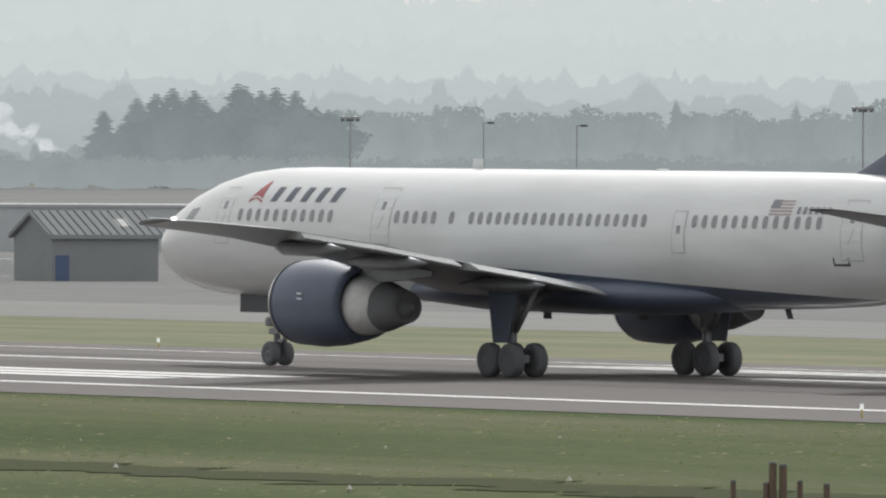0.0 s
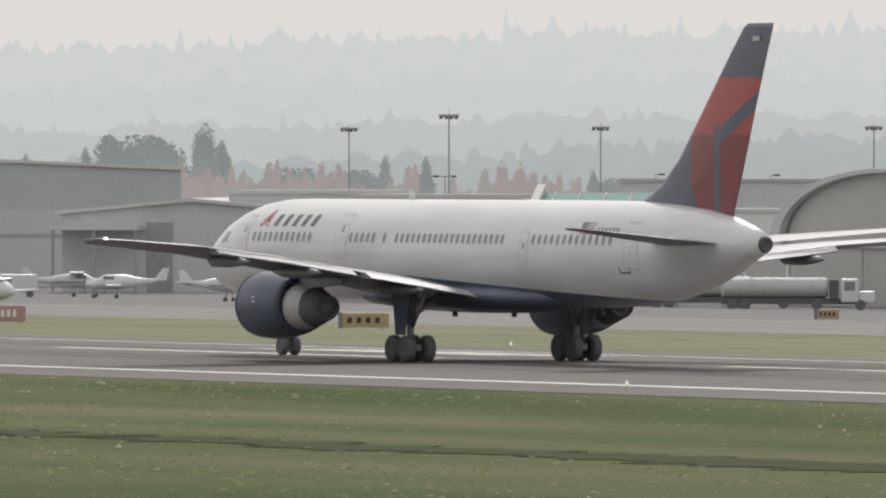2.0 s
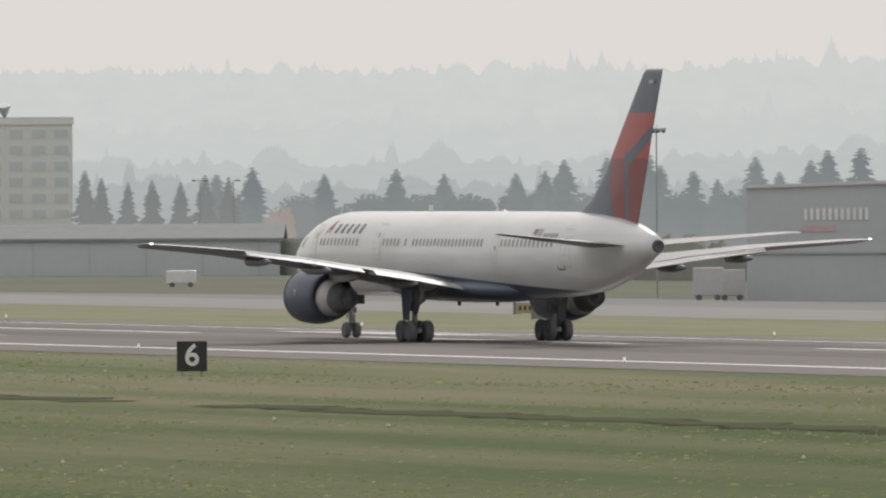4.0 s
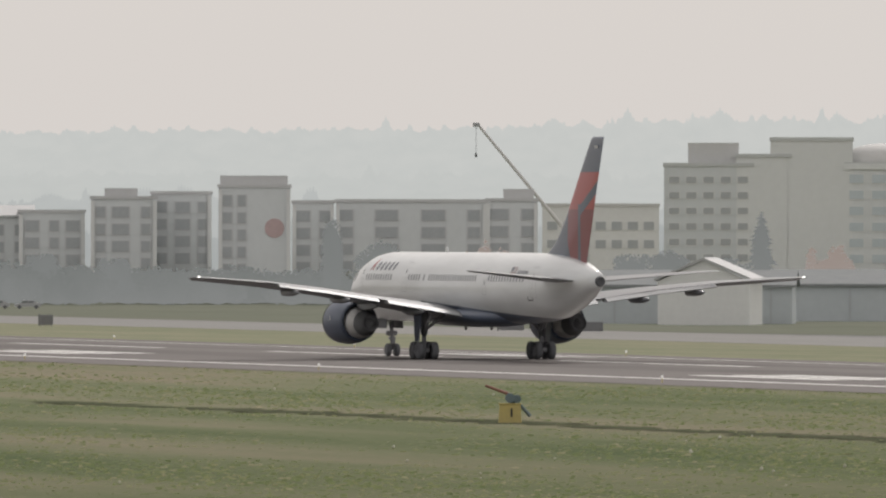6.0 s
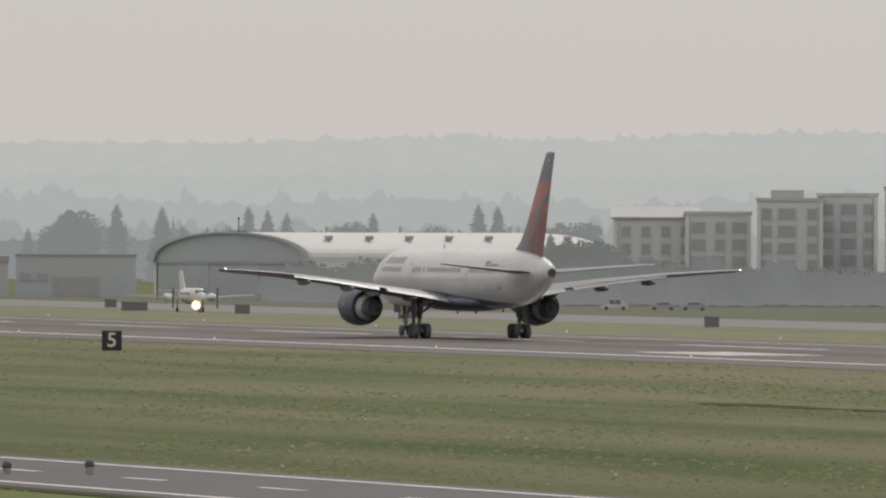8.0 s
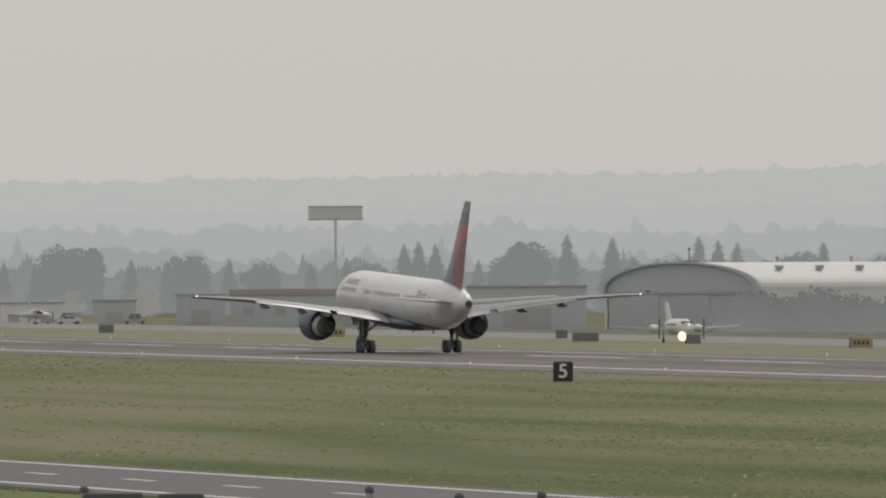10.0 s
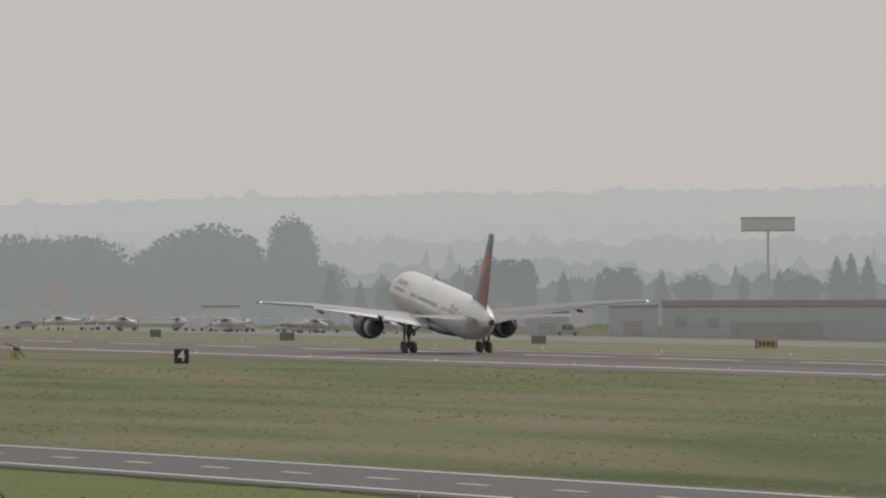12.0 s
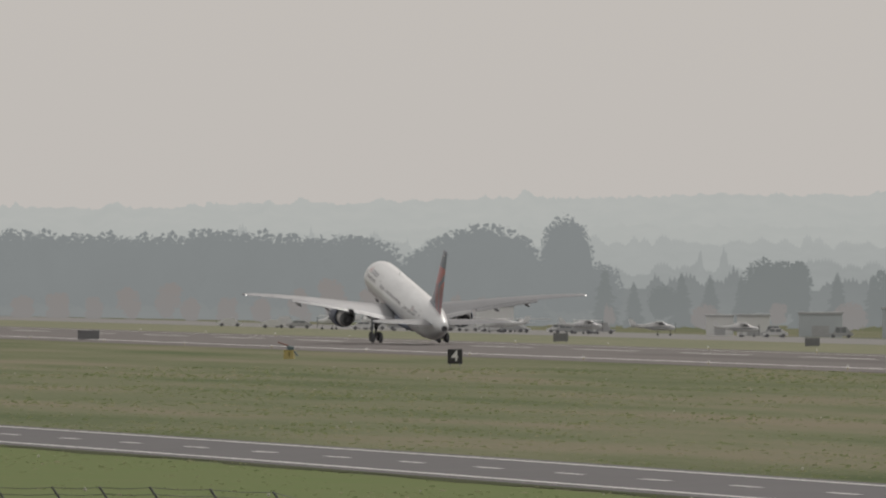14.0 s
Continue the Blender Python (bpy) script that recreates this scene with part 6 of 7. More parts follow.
def road_wheel(root, x, y, r):
    w = part("wheel", lathe([(-0.12, r * 0.5), (-0.12, r * 0.9), (-0.06, r), (0.06, r), (0.12, r * 0.9), (0.12, r * 0.5)], (0, 0, 0), 16, True, True), M_TYRE, root, m=pose(x, y, r))
    return w


def car(az, dist, mat, turn=0.0, tall=1.0, label="parked car"):
    root = empty("car", stand(az, dist, turn))
    bm = bmesh.new()
    prof = [(-2.2, 0.35), (-2.25, 0.75), (-1.35, 0.95), (-0.75, 1.45 * tall), (0.9, 1.48 * tall), (1.75, 1.0 + 0.25 * (tall - 1)), (2.2, 0.9), (2.25, 0.4)]
    loft(bm, [[(x, y, z) for x, z in prof] for y in (-0.85, -0.78, 0.78, 0.85)])
    bmesh.ops.recalc_face_normals(bm, faces=bm.faces)
    part("body", bm, mat, root)
    for x0, x1 in ((-0.95, -0.05), (0.05, 1.0)):
        part("side_window", boxes((x0, x1, -0.87, -0.83, 0.98, 1.36 * tall)), M_CAR_GLASS, root)
    for x in (-1.4, 1.4):
        for y in (-0.78, 0.78):
            road_wheel(root, x, y, 0.33)
    return tagged(root, label, "car", "parked cars")


for az, d, mat, tall, lab in ((30.18, 1190, M_CAR_DARK, 1.0, "dark parked car on the apron"), (30.34, 1186, M_CAR_WHITE, 1.0, "white parked car on the apron"), (30.5, 1192, M_CAR_DARK, 1.1, "dark parked car on the apron"), (30.64, 1180, M_CAR_WHITE, 1.35, "white parked van on the apron"), (30.86, 1186, M_CAR_SILVER, 1.35, "silver parked pickup on the apron"), (31.05, 1190, M_CAR_DARK, 1.0, "dark parked car on the apron"),
                              (31.2, 1186, M_CAR_WHITE, 1.0, "white parked car on the apron"), (31.38, 1190, M_CAR_SILVER, 1.0, "silver parked car on the apron"), (31.56, 1184, M_CAR_WHITE, 1.2, "white parked car on the apron"), (31.72, 1190, M_CAR_DARK, 1.1, "dark parked car on the apron"), (32.44, 1178, M_CAR_WHITE, 1.2, "white off-road car beside the shed"), (31.9, 1200, M_CAR_DARK, 1.0, "dark parked car on the apron"),
                              (15.05, 2266, M_CAR_WHITE, 1.3, "white off-road car before the hedge"), (15.38, 2290, M_CAR_SILVER, 1.0, "silver parked car before the hedge"), (15.25, 2290, M_CAR_SILVER, 1.0, "silver parked car before the hedge"), (23.93, 1300, M_CAR_WHITE, 1.2, "white parked car near the aerial posts")):
    car(az, d, mat, 0 if az < 32 else 180, tall, lab)
rng = random.Random(8)
for k in range(22):
    az = rng.choice((rng.uniform(8.7, 9.9), rng.uniform(8.3, 9.9), rng.uniform(9.9, 11.3)))
    car(az, rng.uniform(2380, 2480), rng.choice((M_CAR_WHITE, M_CAR_SILVER, M_CAR_WHITE, M_CAR_SILVER)), rng.choice((0, 180)), rng.choice((1.0, 1.1, 1.4)), "parked car on the far car park")


def fuel_truck(az, dist, cab, turn=0.0):
    root = empty("fuel_truck", stand(az, dist, turn))
    bm = bmesh.new()
    rings = []
    for x, s in ((-7.2, 0.8), (-7.0, 1.0), (2.4, 1.0), (2.6, 0.8)):
        rings.append([(x, 1.15 * s * math.cos(k * math.tau / 20), 2.05 + 0.95 * s * math.sin(k * math.tau / 20)) for k in range(20)])
    loft(bm, rings)
    part("tank", bm, M_TANK, root, "dull metal tank", smooth=False)
    part("chassis", boxes((-7.2, 6.2, -0.9, 0.9, 0.55, 1.1)), M_DARK_BOX, root)
    part("pump_cabinet", boxes((2.7, 3.6, -1.1, 1.1, 1.0, 2.8), bevel=0.05), M_DARK_BOX, root)
    c = part("cab", boxes((3.8, 5.4, -1.1, 1.1, 0.7, 2.9), (5.4, 6.9, -1.0, 1.0, 0.7, 1.75), bevel=0.12), cab, root, "truck cab")
    part("cab_window", boxes((4.1, 5.1, -1.13, -1.09, 1.8, 2.6)), M_CAR_GLASS, c)
    for x in (-6.2, -5.0, 1.6, 5.6):
        for y in (-0.9, 0.9):
            road_wheel(root, x, y, 0.5)
    for k in range(5):
        part("tank_band", boxes((-6.6 + 2.1 * k, -6.5 + 2.1 * k, -1.18, 1.18, 2.95, 3.06)), M_POLE, root)
    return tagged(root, "metal fuel tanker truck parked on the apron", "truck", "fuel trucks")


fuel_truck(27.98, 1262, M_CAR_WHITE)
fuel_truck(27.66, 1276, M_GREEN)


def light_aircraft(az, dist, turn=0.0, high=True, twin=False, scale=1.0):
    """A small parked propeller aeroplane; nose on +x."""
    root = empty("light_aircraft", stand(az, dist, turn))
    k = scale
    bm = bmesh.new()
    rings = []
    for x, w, zc, h in ((3.0, 0.12, 1.35, 0.12), (2.9, 0.36, 1.35, 0.34), (1.9, 0.55, 1.4, 0.5), (1.0, 0.6, 1.6, 0.72), (-0.8, 0.58, 1.6, 0.7), (-2.4, 0.32, 1.6, 0.36), (-4.6, 0.12, 1.72, 0.16)):
        rings.append([(x * k, w * k * math.cos(j * math.tau / 14), (zc + h * math.sin(j * math.tau / 14)) * k) for j in range(14)])
    loft(bm, rings)
    bmesh.ops.recalc_face_normals(bm, faces=bm.faces)
    part("fuselage", bm, M_CAR_WHITE, root, smooth=True)
    z = 2.3 if high else 1.2
    part("wing", boxes((-0.4 * k, 1.0 * k, -5.4 * k, 5.4 * k, z * k, (z + 0.16) * k), bevel=0.05), M_CAR_WHITE, root)
    part("tailplane", boxes((-4.7 * k, -3.9 * k, -1.6 * k, 1.6 * k, 1.75 * k, 1.83 * k)), M_CAR_WHITE, root)
    bm = bmesh.new()
    loft(bm, [[(x0 * k, y, z0 * k), (x1 * k, y, z0 * k), (x3 * k, y, z1 * k), (x2 * k, y, z1 * k)] for y, x0, x1, x2, x3, z0, z1 in ((-0.06, -4.7, -3.4, -5.0, -4.4, 1.75, 2.9), (0.06, -4.7, -3.4, -5.0, -4.4, 1.75, 2.9))])
    bmesh.ops.recalc_face_normals(bm, faces=bm.faces)
    part("fin", bm, M_CAR_WHITE, root)
    part("windscreen", boxes((0.2 * k, 1.25 * k, -0.57 * k, 0.57 * k, 1.75 * k, 2.15 * k), bevel=0.08), M_CAR_GLASS, root)
    part("stripe", boxes((-2.2 * k, 2.4 * k, -0.62 * k, -0.585 * k, 1.42 * k, 1.5 * k)), M_LOGO_NAVY, root)
    for x, y in ((2.2, 0), (0.0, -1.1), (0.0, 1.1)):
        part("gear_leg", tubes(((x * k, y * 0.5 * k, 1.1 * k), (x * k, y * k, 0.2 * k), 0.05 * k), n=6), M_GEAR, root)
        road_wheel(root, x * k, y * k, 0.2 * k)
    for y in ((-1.8, 1.8) if twin else (0,)):
        part("propeller", boxes(((3.0 if not twin else 1.9) * k, (3.08 if not twin else 1.98) * k, (y - 0.05) * k, (y + 0.05) * k, 0.45 * k, 2.2 * k)), M_DARK_BOX, root)
        if twin:
            part("engine", tubes(((-0.5 * k, y * k, (z - 0.1) * k), (1.9 * k, y * k, (z - 0.1) * k), 0.35 * k, 0.25 * k), n=12), M_CAR_WHITE, root)
    return tagged(root, "small white propeller aeroplane parked on the apron", "aircraft", "parked light aircraft")


for az, d, turn, high in ((28.80, 1228, 10, True), (29.02, 1235, 190, True), (29.30, 1228, 15, True), (29.66, 1232, 195, True), (29.48, 1260, 100, False), (25.13, 1300, 180, False), (25.6, 1260, 20, False), (23.75, 1290, 20, False), (24.95, 1330, 0, True), (27.18, 1300, 150, False)):
    light_aircraft(az, d, turn, high)
for az, d, turn in ((10.1, 2360, 20), (9.3, 2350, 10), (9.05, 2350, 200), (10.75, 2370, 10), (9.75, 2355, 170), (10.4, 2360, 0), (9.18, 2420, 95), (9.55, 2440, 120), (9.83, 2420, 100)):
    light_aircraft(az, d, turn, True, scale=1.0)


def business_jet(az, dist, turn, length=14.0, cabin=5, name="business_jet", tee=True, props=False, high=False):
    """A small twin jet; nose on +x."""
    root = empty(name, stand(az, dist, turn))
    L = length
    r = 0.062 * L
    zc = 0.125 * L
    bm = bmesh.new()
    rings = []
    for x, s, dz in ((0.5, 0.06, -0.25), (0.485, 0.3, -0.22), (0.44, 0.62, -0.12), (0.38, 0.88, -0.02), (0.32, 1.0, 0), (-0.15, 1.0, 0), (-0.32, 0.7, 0.18), (-0.48, 0.18, 0.42)):
        rings.append([(x * L, s * r * math.cos(j * math.tau / 20), zc + dz * r + s * r * math.sin(j * math.tau / 20)) for j in range(20)])
    loft(bm, rings)
    bmesh.ops.recalc_face_normals(bm, faces=bm.faces)
    hull = part("fuselage", bm, M_CAR_WHITE, root, "white fuselage", smooth=True)
    for k in range(cabin):
        x = L * (0.24 - 0.07 * k)
        for s in (-1, 1):
            part("cabin_window", boxes((x - 0.2, x + 0.2, s * r * 0.99 - 0.04, s * r * 0.99 + 0.04, zc + 0.12 * r, zc + 0.45 * r), bevel=0.02), M_CAR_GLASS, hull)
    part("windscreen", boxes((L * 0.375, L * 0.425, -0.62 * r, 0.62 * r, zc + 0.35 * r, zc + 0.75 * r), bevel=0.05), M_CAR_GLASS, hull)
    for s in (-1, 1):
        bm = bmesh.new()
        z = zc - 0.7 * r
        if props:
            z = zc + (0.85 if high else -0.4) * r
        loft(bm, [[(x0, s * y, zz), (x1, s * y, zz), (x1, s * y, zz + t), (x0, s * y, zz + t)] for y, x0, x1, zz, t in ((0.4 * r, -0.12 * L, 0.08 * L, z, 0.25), (0.5 * L, -0.14 * L, -0.07 * L, z + 0.03 * L, 0.08))])
        bmesh.ops.recalc_face_normals(bm, faces=bm.faces)
        part("wing", bm, M_CAR_WHITE, root)
        if props:
            e = part("engine", tubes(((-0.1 * L, s * 0.17 * L, z + 0.2), (0.16 * L, s * 0.17 * L, z + 0.15), 0.5, 0.32), n=14), M_CAR_WHITE, root)
            part("propeller", boxes((0.165 * L, 0.17 * L, s * 0.17 * L - 0.08, s * 0.17 * L + 0.08, z - 1.0, z + 1.3)), M_DARK_BOX, e)
        else:
            e = part("engine", tubes(((-0.33 * L, s * 1.75 * r, zc + 0.65 * r), (-0.12 * L, s * 1.75 * r, zc + 0.6 * r), 0.42 * r, 0.6 * r), n=16), M_CAR_WHITE, root)
            part("intake", tubes(((-0.1225 * L, s * 1.75 * r, zc + 0.6 * r), (-0.1195 * L, s * 1.75 * r, zc + 0.6 * r), 0.46 * r), n=16), M_DARK, e)
        zt = zc + (0.19 * L if tee else 0.6 * r)
        part("tailplane", boxes((-0.52 * L, -0.45 * L, 0 if s > 0 else -0.17 * L, 0.17 * L if s > 0 else 0, zt, zt + 0.1)), M_CAR_WHITE, root)
        part("gear_leg", tubes(((-0.06 * L, s * 1.6 * r, zc - 0.6 * r), (-0.06 * L, s * 1.6 * r, 0.25), 0.07), n=8), M_GEAR, root)
        road_wheel(root, -0.06 * L, s * 1.6 * r, 0.3)
    bm = bmesh.new()
    loft(bm, [[(-0.46 * L, y, zc + 0.3 * r), (-0.28 * L, y, zc + 0.8 * r), (-0.44 * L, y, zc + 0.19 * L), (-0.53 * L, y, zc + 0.19 * L)] for y in (-0.1, 0.1)])
    bmesh.ops.recalc_face_normals(bm, faces=bm.faces)
    part("fin", bm, M_CAR_WHITE, root)
    part("nose_leg", tubes(((0.37 * L, 0, zc - 0.7 * r), (0.37 * L, 0, 0.2), 0.06), n=8), M_GEAR, root)
    road_wheel(root, 0.37 * L, 0, 0.24)
    return root


tagged(business_jet(23.32, 1088, -58, 13.5), "white twin business jet with a tee tail parked on the apron", "aircraft", "parked business aircraft")
tagged(business_jet(24.46, 893, -58, 14.0), "white business jet standing beside the taxiway", "aircraft", "parked business aircraft")
tagged(business_jet(21.27, 1418, 0, 21.0, 6), "long white business jet parked on the apron", "aircraft", "parked business aircraft")
tagged(business_jet(26.22, 1383, 0, 16.0, 6, "commuter_aircraft", False, True), "white twin turboprop parked on the apron", "aircraft", "parked business aircraft")
tagged(business_jet(27.32, 1310, 0, 11.0, 4, "commuter_aircraft", False, True), "white twin turboprop parked on the apron", "aircraft", "parked business aircraft")
taxiing = tagged(business_jet(13.42, 1560, -80, 15.0, 6, "commuter_aircraft", False, True), "white twin turboprop taxiing with its lamp lit", "aircraft")
M_LANDING = glow("landing_lamp", (1.0, 0.72, 0.42), 2.8)
bm = bmesh.new()
bmesh.ops.create_uvsphere(bm, u_segments=16, v_segments=10, radius=0.5, matrix=Matrix.Translation((5.9, -0.5, 0.85)))
part("landing_lamp", bm, M_LANDING, taxiing, "bright amber landing lamp", smooth=True)

# service carts and boxes on the apron
for az, d, w, h, mat in ((24.72, 1290, 3.6, 2.2, M_CAR_WHITE), (22.1, 1500, 3.4, 3.6, M_TANK), (22.2, 1505, 2.8, 3.4, M_TANK), (25.9, 1240, 5.0, 2.0, M_WALL_GREY), (26.1, 1260, 6.0, 1.8, M_WALL_GREY), (24.455, 886, 2.6, 1.5, M_STEEL_BLUE), (19.9, 1800, 4.0, 2.2, M_CAR_WHITE), (32.9, 1300, 5, 2.2, M_DARK_BOX)):
    root = empty("service_trailer", stand(az, d))
    part("body", boxes((-w / 2, w / 2, -1, 1, 0.5, h), bevel=0.12), mat, root)
    for x in (-w * 0.3, w * 0.3):
        for y in (-0.9, 0.9):
            road_wheel(root, x, y, 0.35)
    tagged(root, "boxy service trailer standing on the apron", "trailer", "service trailers")


# ---- nearer posts, blocks, fence ----
M_RUST = material("rusty_brown_steel", (0.12, 0.085, 0.065), 0.8, 0, (0.16, 0.115, 0.085), 4.0)
for az, h, r in ((35.660, 0.80, 0.085), (35.703, 0.76, 0.085), (35.495, 0.42, 0.06), (35.632, 0.38, 0.06), (35.774, 0.42, 0.06), (35.885, 0.36, 0.07)):
    root = empty("bollard", stand(az, 286))
    part("post", tubes(((0, 0, -0.1), (0, 0, h), r, r * 0.95), n=12), M_RUST, root)
    part("cap", tubes(((0, 0, h), (0, 0, h + 0.04), r * 1.15, r * 0.8), n=12), M_DARK_BOX, root)
    tagged(root, "short rusty brown marker post in the grass", "post", "marker posts")
for az, d, h in ((12.14, 440, 0.50), (12.515, 438, 0.30), (12.86, 438, 0.34), (10.95, 452, 0.34)):
    root = empty("bollard", stand(az, d))
    part("post", tubes(((0, 0, -0.1), (0, 0, h), 0.13), n=14), M_POLE, root)
    bm = bmesh.new()
    bmesh.ops.create_uvsphere(bm, u_segments=14, v_segments=8, radius=0.16, matrix=Matrix.Translation((0, 0, h)))
    part("cap", bm, M_DARK_BOX, root, smooth=True)
    tagged(root, "domed grey bollard beside the service road", "bollard", "road bollards")
for az, d, w in ((11.07, 452, 1.95), (11.367, 450, 1.3), (11.29, 450, 0.5)):
    root = empty("kerb_block", stand(az, d))
    part("block", boxes((-w / 2, w / 2, -0.3, 0.3, -0.05, 0.26), bevel=0.06), M_DARK_BOX, root)
    tagged(root, "low dark rubber kerb block by the road", "kerb block", "kerb blocks")


def fence():
    root = empty("fence")
    tops = []
    for az, far in ((6.4, 337), (6.62, 337), (6.84, 337), (7.05, 337), (7.26, 337), (7.46, 337), (7.685, 337), (7.92, 337), (8.118, 337), (8.328, 337), (8.58, 334), (8.844, 330), (9.08, 312), (9.3, 292)):
        x, y, _ = bearing(az, far)
        part("post", tubes(((x, y, -0.1), (x, y, 2.25), 0.035), n=8), M_DARK_BOX, root)
        part("outrigger", tubes(((x, y, 2.25), (x - 0.28, y, 2.66), 0.028), n=6), M_DARK_BOX, root)
        tops.append(((x, y, 2.25), (x - 0.28, y, 2.66)))
    for f in (0.1, 0.55, 0.95):
        rows = []
        for (a, b), (c, d) in zip(tops, tops[1:]):
            p = Vector(a).lerp(Vector(b), f)
            q = Vector(c).lerp(Vector(d), f)
            mid = (p + q) / 2 - Vector((0, 0, 0.03))
            rows += [(p, mid, 0.008), (mid, q, 0.008)]
        part("wire", tubes(*rows, n=4), M_DARK_BOX, root)
    tagged(root, "dark wire fence with slanting barbed outriggers", "fence")


fence()


# ---- distant steam and a bird ----
def steam():
    m = bpy.data.materials.new("thin_steam")
    m.use_nodes = True
    n, l = m.node_tree.nodes, m.node_tree.links
    clear, mix, air = n.new("ShaderNodeBsdfTransparent"), n.new("ShaderNodeMixShader"), n.new("ShaderNodeEmission")
    n.remove(n["Principled BSDF"])
    # Puffs glow: the steam's daylight whiteness is put into emission.
    air.inputs["Color"].default_value = (0.86, 0.85, 0.81, 1)
    mix.inputs[0].default_value = 0.12
    l.new(clear.outputs[0], mix.inputs[1])
    l.new(air.outputs[0], mix.inputs[2])
    l.new(mix.outputs[0], n["Material Output"].inputs["Surface"])
    rng = random.Random(4)
    bm = bmesh.new()
    for k in range(36):
        f = (k + rng.random()) / 36
        az = 32.76 - 0.42 * f + rng.gauss(0, 0.02)
        el = -0.185 + 0.2 * f + rng.gauss(0, 0.006 + 0.022 * f)
        p = bearing(az, 3300 + rng.uniform(-30, 30))
        s = rng.uniform(0.7, 1.6) * (0.4 + 1.3 * f)
        bmesh.ops.create_icosphere(bm, subdivisions=2, radius=1, matrix=Matrix.Translation((p[0], p[1], 7.97 + 3300 * math.tan(radians(el)))) @ Matrix.Diagonal((s * 1.7, s, s * 0.95, 1)))
    tagged(part("steam", bm, m, smooth=True), "white steam drifting in the far distance", "steam", kind="stuff")


steam()


def bird():
    root = empty("bird")
    bm = bmesh.new()
    bmesh.ops.create_uvsphere(bm, u_segments=10, v_segments=6, radius=1, matrix=Matrix.Diagonal((0.016, 0.045, 0.016, 1)))
    part("body", bm, M_DARK_BOX, root)
    for s in (-1, 1):
        bm = bmesh.new()
        loft(bm, [[(s * x, y0, z), (s * x, y1, z), (s * x, y1, z + 0.006), (s * x, y0, z + 0.006)] for x, y0, y1, z in ((0.01, -0.02, 0.02, 0.005), (0.04, -0.02, 0.015, 0.015), (0.075, -0.02, -0.01, 0.01))])
        bmesh.ops.recalc_face_normals(bm, faces=bm.faces)
        part("wing", bm, M_DARK_BOX, root)
    return tagged(root, "small dark bird in flight", "bird")


swallow = bird()


# ---- grass ----
def blade_material():
    """Backlit grass: each tuft between fresh green and straw."""
    m = bpy.data.materials.new("grass_blades")
    m.use_nodes = True
    n, l = m.node_tree.nodes, m.node_tree.links
    n.remove(n["Principled BSDF"])
    geo, tone = n.new("ShaderNodeNewGeometry"), n.new("ShaderNodeValToRGB")
    e = tone.color_ramp.elements
    e[0].color, e[1].color = (0.205, 0.25, 0.12, 1), (0.43, 0.405, 0.285, 1)
    e.new(0.45).color = (0.265, 0.305, 0.152, 1)
    e.new(0.85).color = (0.335, 0.345, 0.20, 1)
    l.new(geo.outputs["Random Per Island"], tone.inputs["Fac"])
    front, back, mix = n.new("ShaderNodeBsdfDiffuse"), n.new("ShaderNodeBsdfTranslucent"), n.new("ShaderNodeMixShader")
    mix.inputs[0].default_value = 0.45
    l.new(tone.outputs[0], front.inputs["Color"])
    l.new(tone.outputs[0], back.inputs["Color"])
    l.new(front.outputs[0], mix.inputs[1])
    l.new(back.outputs[0], mix.inputs[2])
    l.new(mix.outputs[0], n["Material Output"].inputs["Surface"])
    return m


M_BLADES = blade_material()
M_DAISY = material("pale_seed_heads", (0.60, 0.58, 0.50), 0.9)


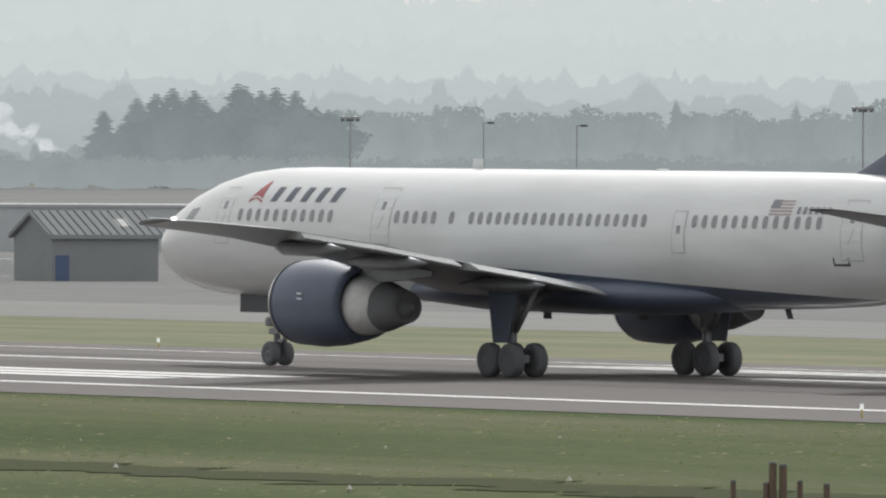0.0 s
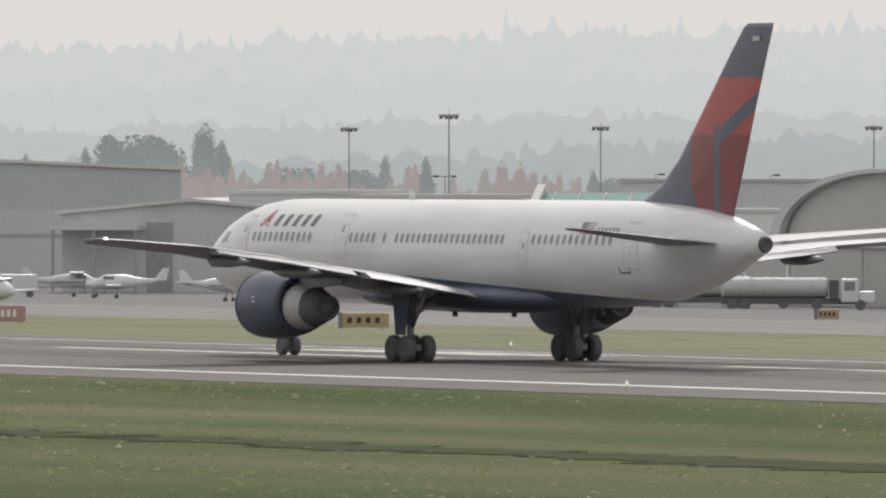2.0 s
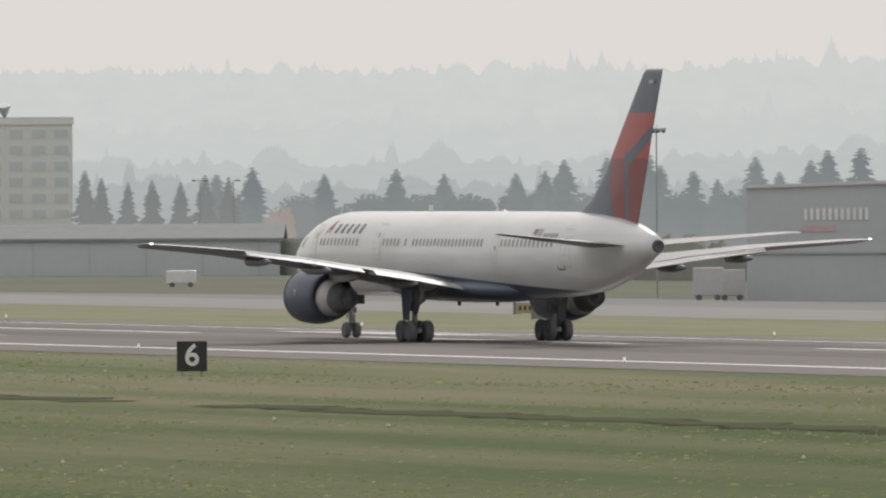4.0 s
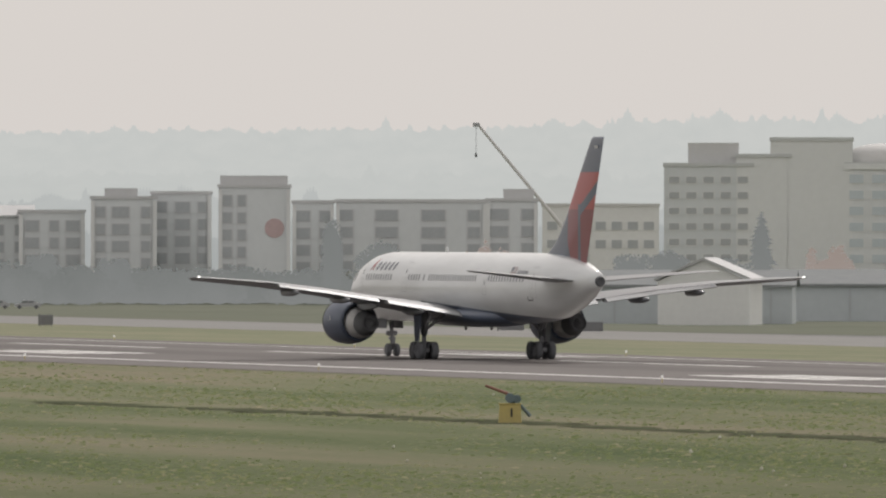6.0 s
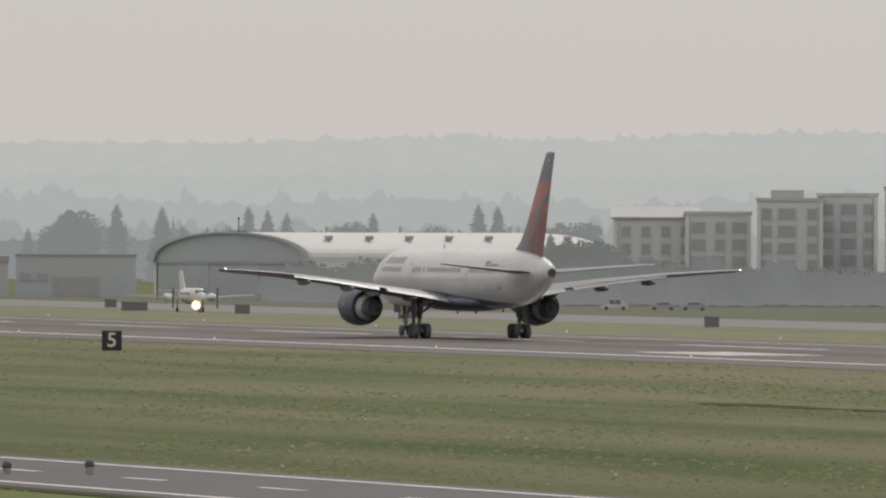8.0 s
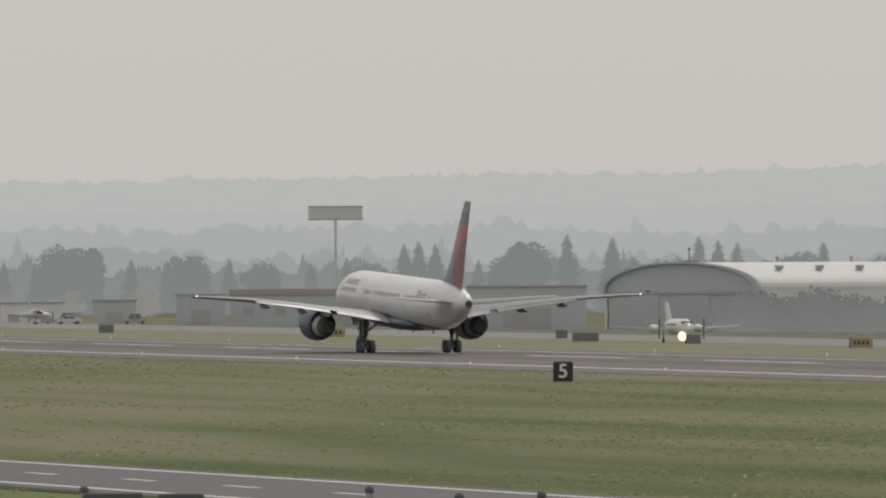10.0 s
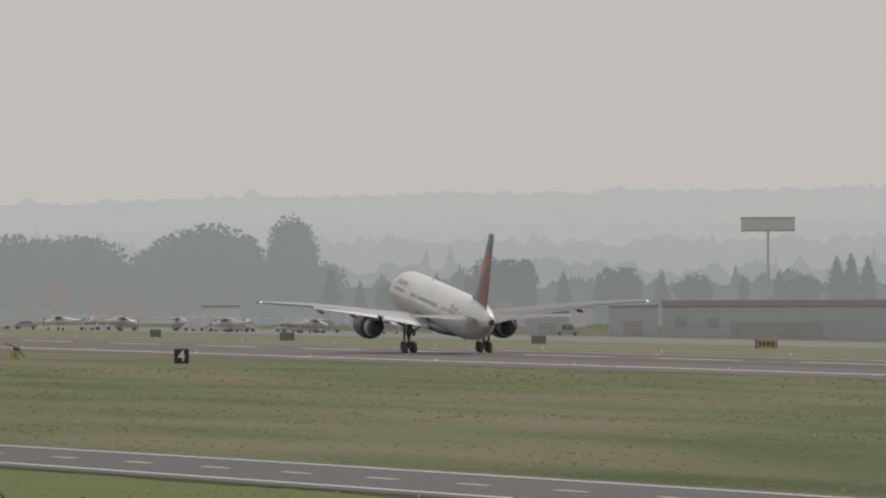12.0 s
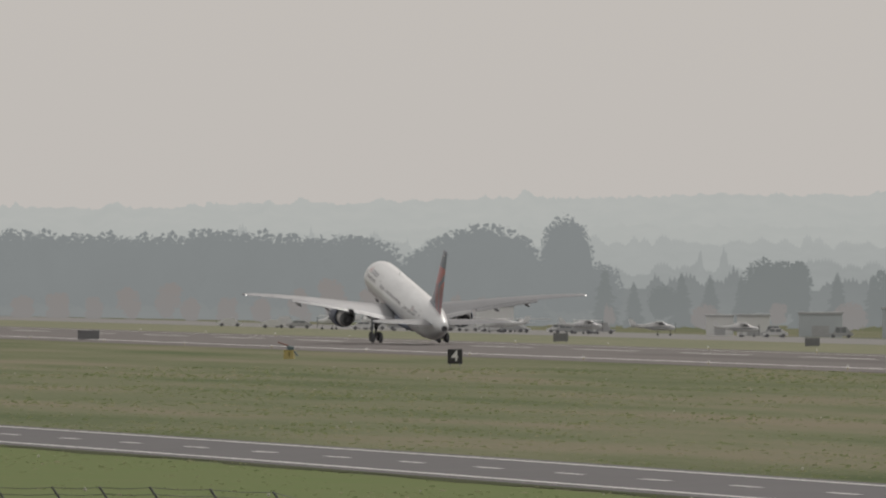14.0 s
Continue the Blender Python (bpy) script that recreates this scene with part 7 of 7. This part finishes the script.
def grass_tufts():
    rng = np.random.default_rng(5)
    near, far = 150000, 90000
    az = np.radians(np.concatenate((rng.uniform(13.0, 37.0, near), rng.uniform(6.5, 19.0, far))))
    d = np.concatenate((225 + (rng.random(near) ** 1.7) * 480, 330 + (rng.random(far) ** 1.5) * 800))
    n = near + far
    x, y = d * np.sin(az), d * np.cos(az)
    road = 93.0 + road_shift(y)
    patch = np.array([noise.noise((a * 0.07, b * 0.02, 0.0)) + 0.6 * noise.noise((a * 0.3, b * 0.1, 4.0)) for a, b in zip(x, y)])
    keep = (x < 211.5) & ((x < road - 0.6) | (x > road + 14.6)) & ((x < 166.6 - 0.008 * (y - 150)) | (x > 171.9 - 0.008 * (y - 150)) | (rng.random(n) < 0.3)) & (rng.random(n) < 0.55 + 0.9 * patch)
    x, y, d, patch = x[keep], y[keep], d[keep], patch[keep]
    n = len(x)
    h = (0.018 + 0.05 * rng.random(n) ** 2.5) * (1 + 0.8 * patch) * (0.75 + d / 1200)
    verts, faces = np.zeros((n, 4, 3)), []
    th = rng.uniform(-0.6, 0.6, n)
    w = rng.uniform(0.04, 0.26, n) * (0.6 + d / 600)
    for k, (dx, top) in enumerate(((-0.5, 0), (0.5, 0), (0.3, 1), (-0.25, 0.8))):
        verts[:, k, 0] = x + dx * w * np.cos(th)
        verts[:, k, 1] = y + dx * w * np.sin(th)
        verts[:, k, 2] = h * top * rng.uniform(0.6, 1.1, n) - 0.01
    faces = [(4 * i, 4 * i + 1, 4 * i + 2, 4 * i + 3) for i in range(n)]
    me = bpy.data.meshes.new("grass")
    me.from_pydata([tuple(v) for v in verts.reshape(-1, 3)], [], faces)
    me.materials.append(M_BLADES)
    tagged(new("grass", me), "uneven tufts of green and straw-coloured grass", "grass", kind="stuff")
    pick = rng.choice(n, 220, replace=False)
    vs, fs = [], []
    for i in pick:
        s = rng.uniform(0.03, 0.09)
        c = np.array((x[i], y[i], h[i] + 0.03))
        k = len(vs)
        vs += [tuple(c + np.array(o) * s) for o in ((1, 0, 0), (-1, 0, 0), (0, 1, 0), (0, -1, 0), (0, 0, 1.2), (0, 0, -1))]
        fs += [(k + a, k + b, k + cc) for a, b, cc in ((0, 2, 4), (2, 1, 4), (1, 3, 4), (3, 0, 4), (2, 0, 5), (1, 2, 5), (3, 1, 5), (0, 3, 5))]
    me = bpy.data.meshes.new("seed_heads")
    me.from_pydata(vs, [], fs)
    me.materials.append(M_DAISY)
    tagged(new("seed_heads", me), "pale seed heads scattered in the grass", "seed heads", kind="stuff")


grass_tufts()


def motions():
    nose = [(0, 0), (9.0, 0.0), (9.5, 1.0), (10.0, 1.6), (10.5, 2.2), (11.0, 3.0), (11.5, 3.7), (12.0, 4.6), (12.5, 5.7), (13.0, 6.7), (13.5, 7.4), (14.0, 7.9)]
    lift = [(0, 0.03), (11.0, 0.03), (12.5, 0.10), (14.0, 0.25)]
    bend = [(0, 0), (10.5, 0), (11.5, 0.5), (12.5, 1.6), (14.0, 2.7)]
    walk(plane, [(t, pose(243.06, y, ramp(lift, t), ramp(nose, t), 0, 0)) for t, y in ROLL])
    # the wings flex upwards as they take the weight
    for ob in plane.children:
        if ob.name.startswith("wing"):
            side = -1 if ob.data.vertices[0].co.x < 0 else 1
            root = Matrix.Translation((side * 1.9, 0, 2.8))
            walk(ob, [(t, root @ pose(0, 0, 0, 0, -side * ramp(bend, t), 0) @ root.inverted()) for t, _ in ROLL])
    # the turboprop creeps along the taxiway
    base = [taxiing.matrix_world.translation.copy(), taxiing.matrix_world.to_euler().z]
    rows = []
    for t, az in ((0.0, 12.57), (9.3, 13.375), (10.0, 13.43), (10.5, 13.49), (14.0, 13.77)):
        x, y, _ = bearing(az, 1560 - 4 * (t - 9.5))
        rows.append((t, Matrix.Translation((x, y, ground_z(x))) @ Matrix.Rotation(base[1], 4, "Z")))
    walk(taxiing, rows)
    # the bird drops across the view and leaves it
    flight = [(0.0, bearing(11.2, 260, 60)), (9.0, bearing(11.5, 255, 15.4)), (9.3, bearing(11.728, 250, 11.96)), (9.5, bearing(11.816, 250, 9.81)), (9.7, bearing(11.95, 250, 8.2)), (10.3, bearing(15.5, 252, 7.2)), (14.0, bearing(34.0, 300, 9.0))]
    walk(swallow, [(t, pose(*p, 0, 0, -60)) for t, p in flight])

motions()
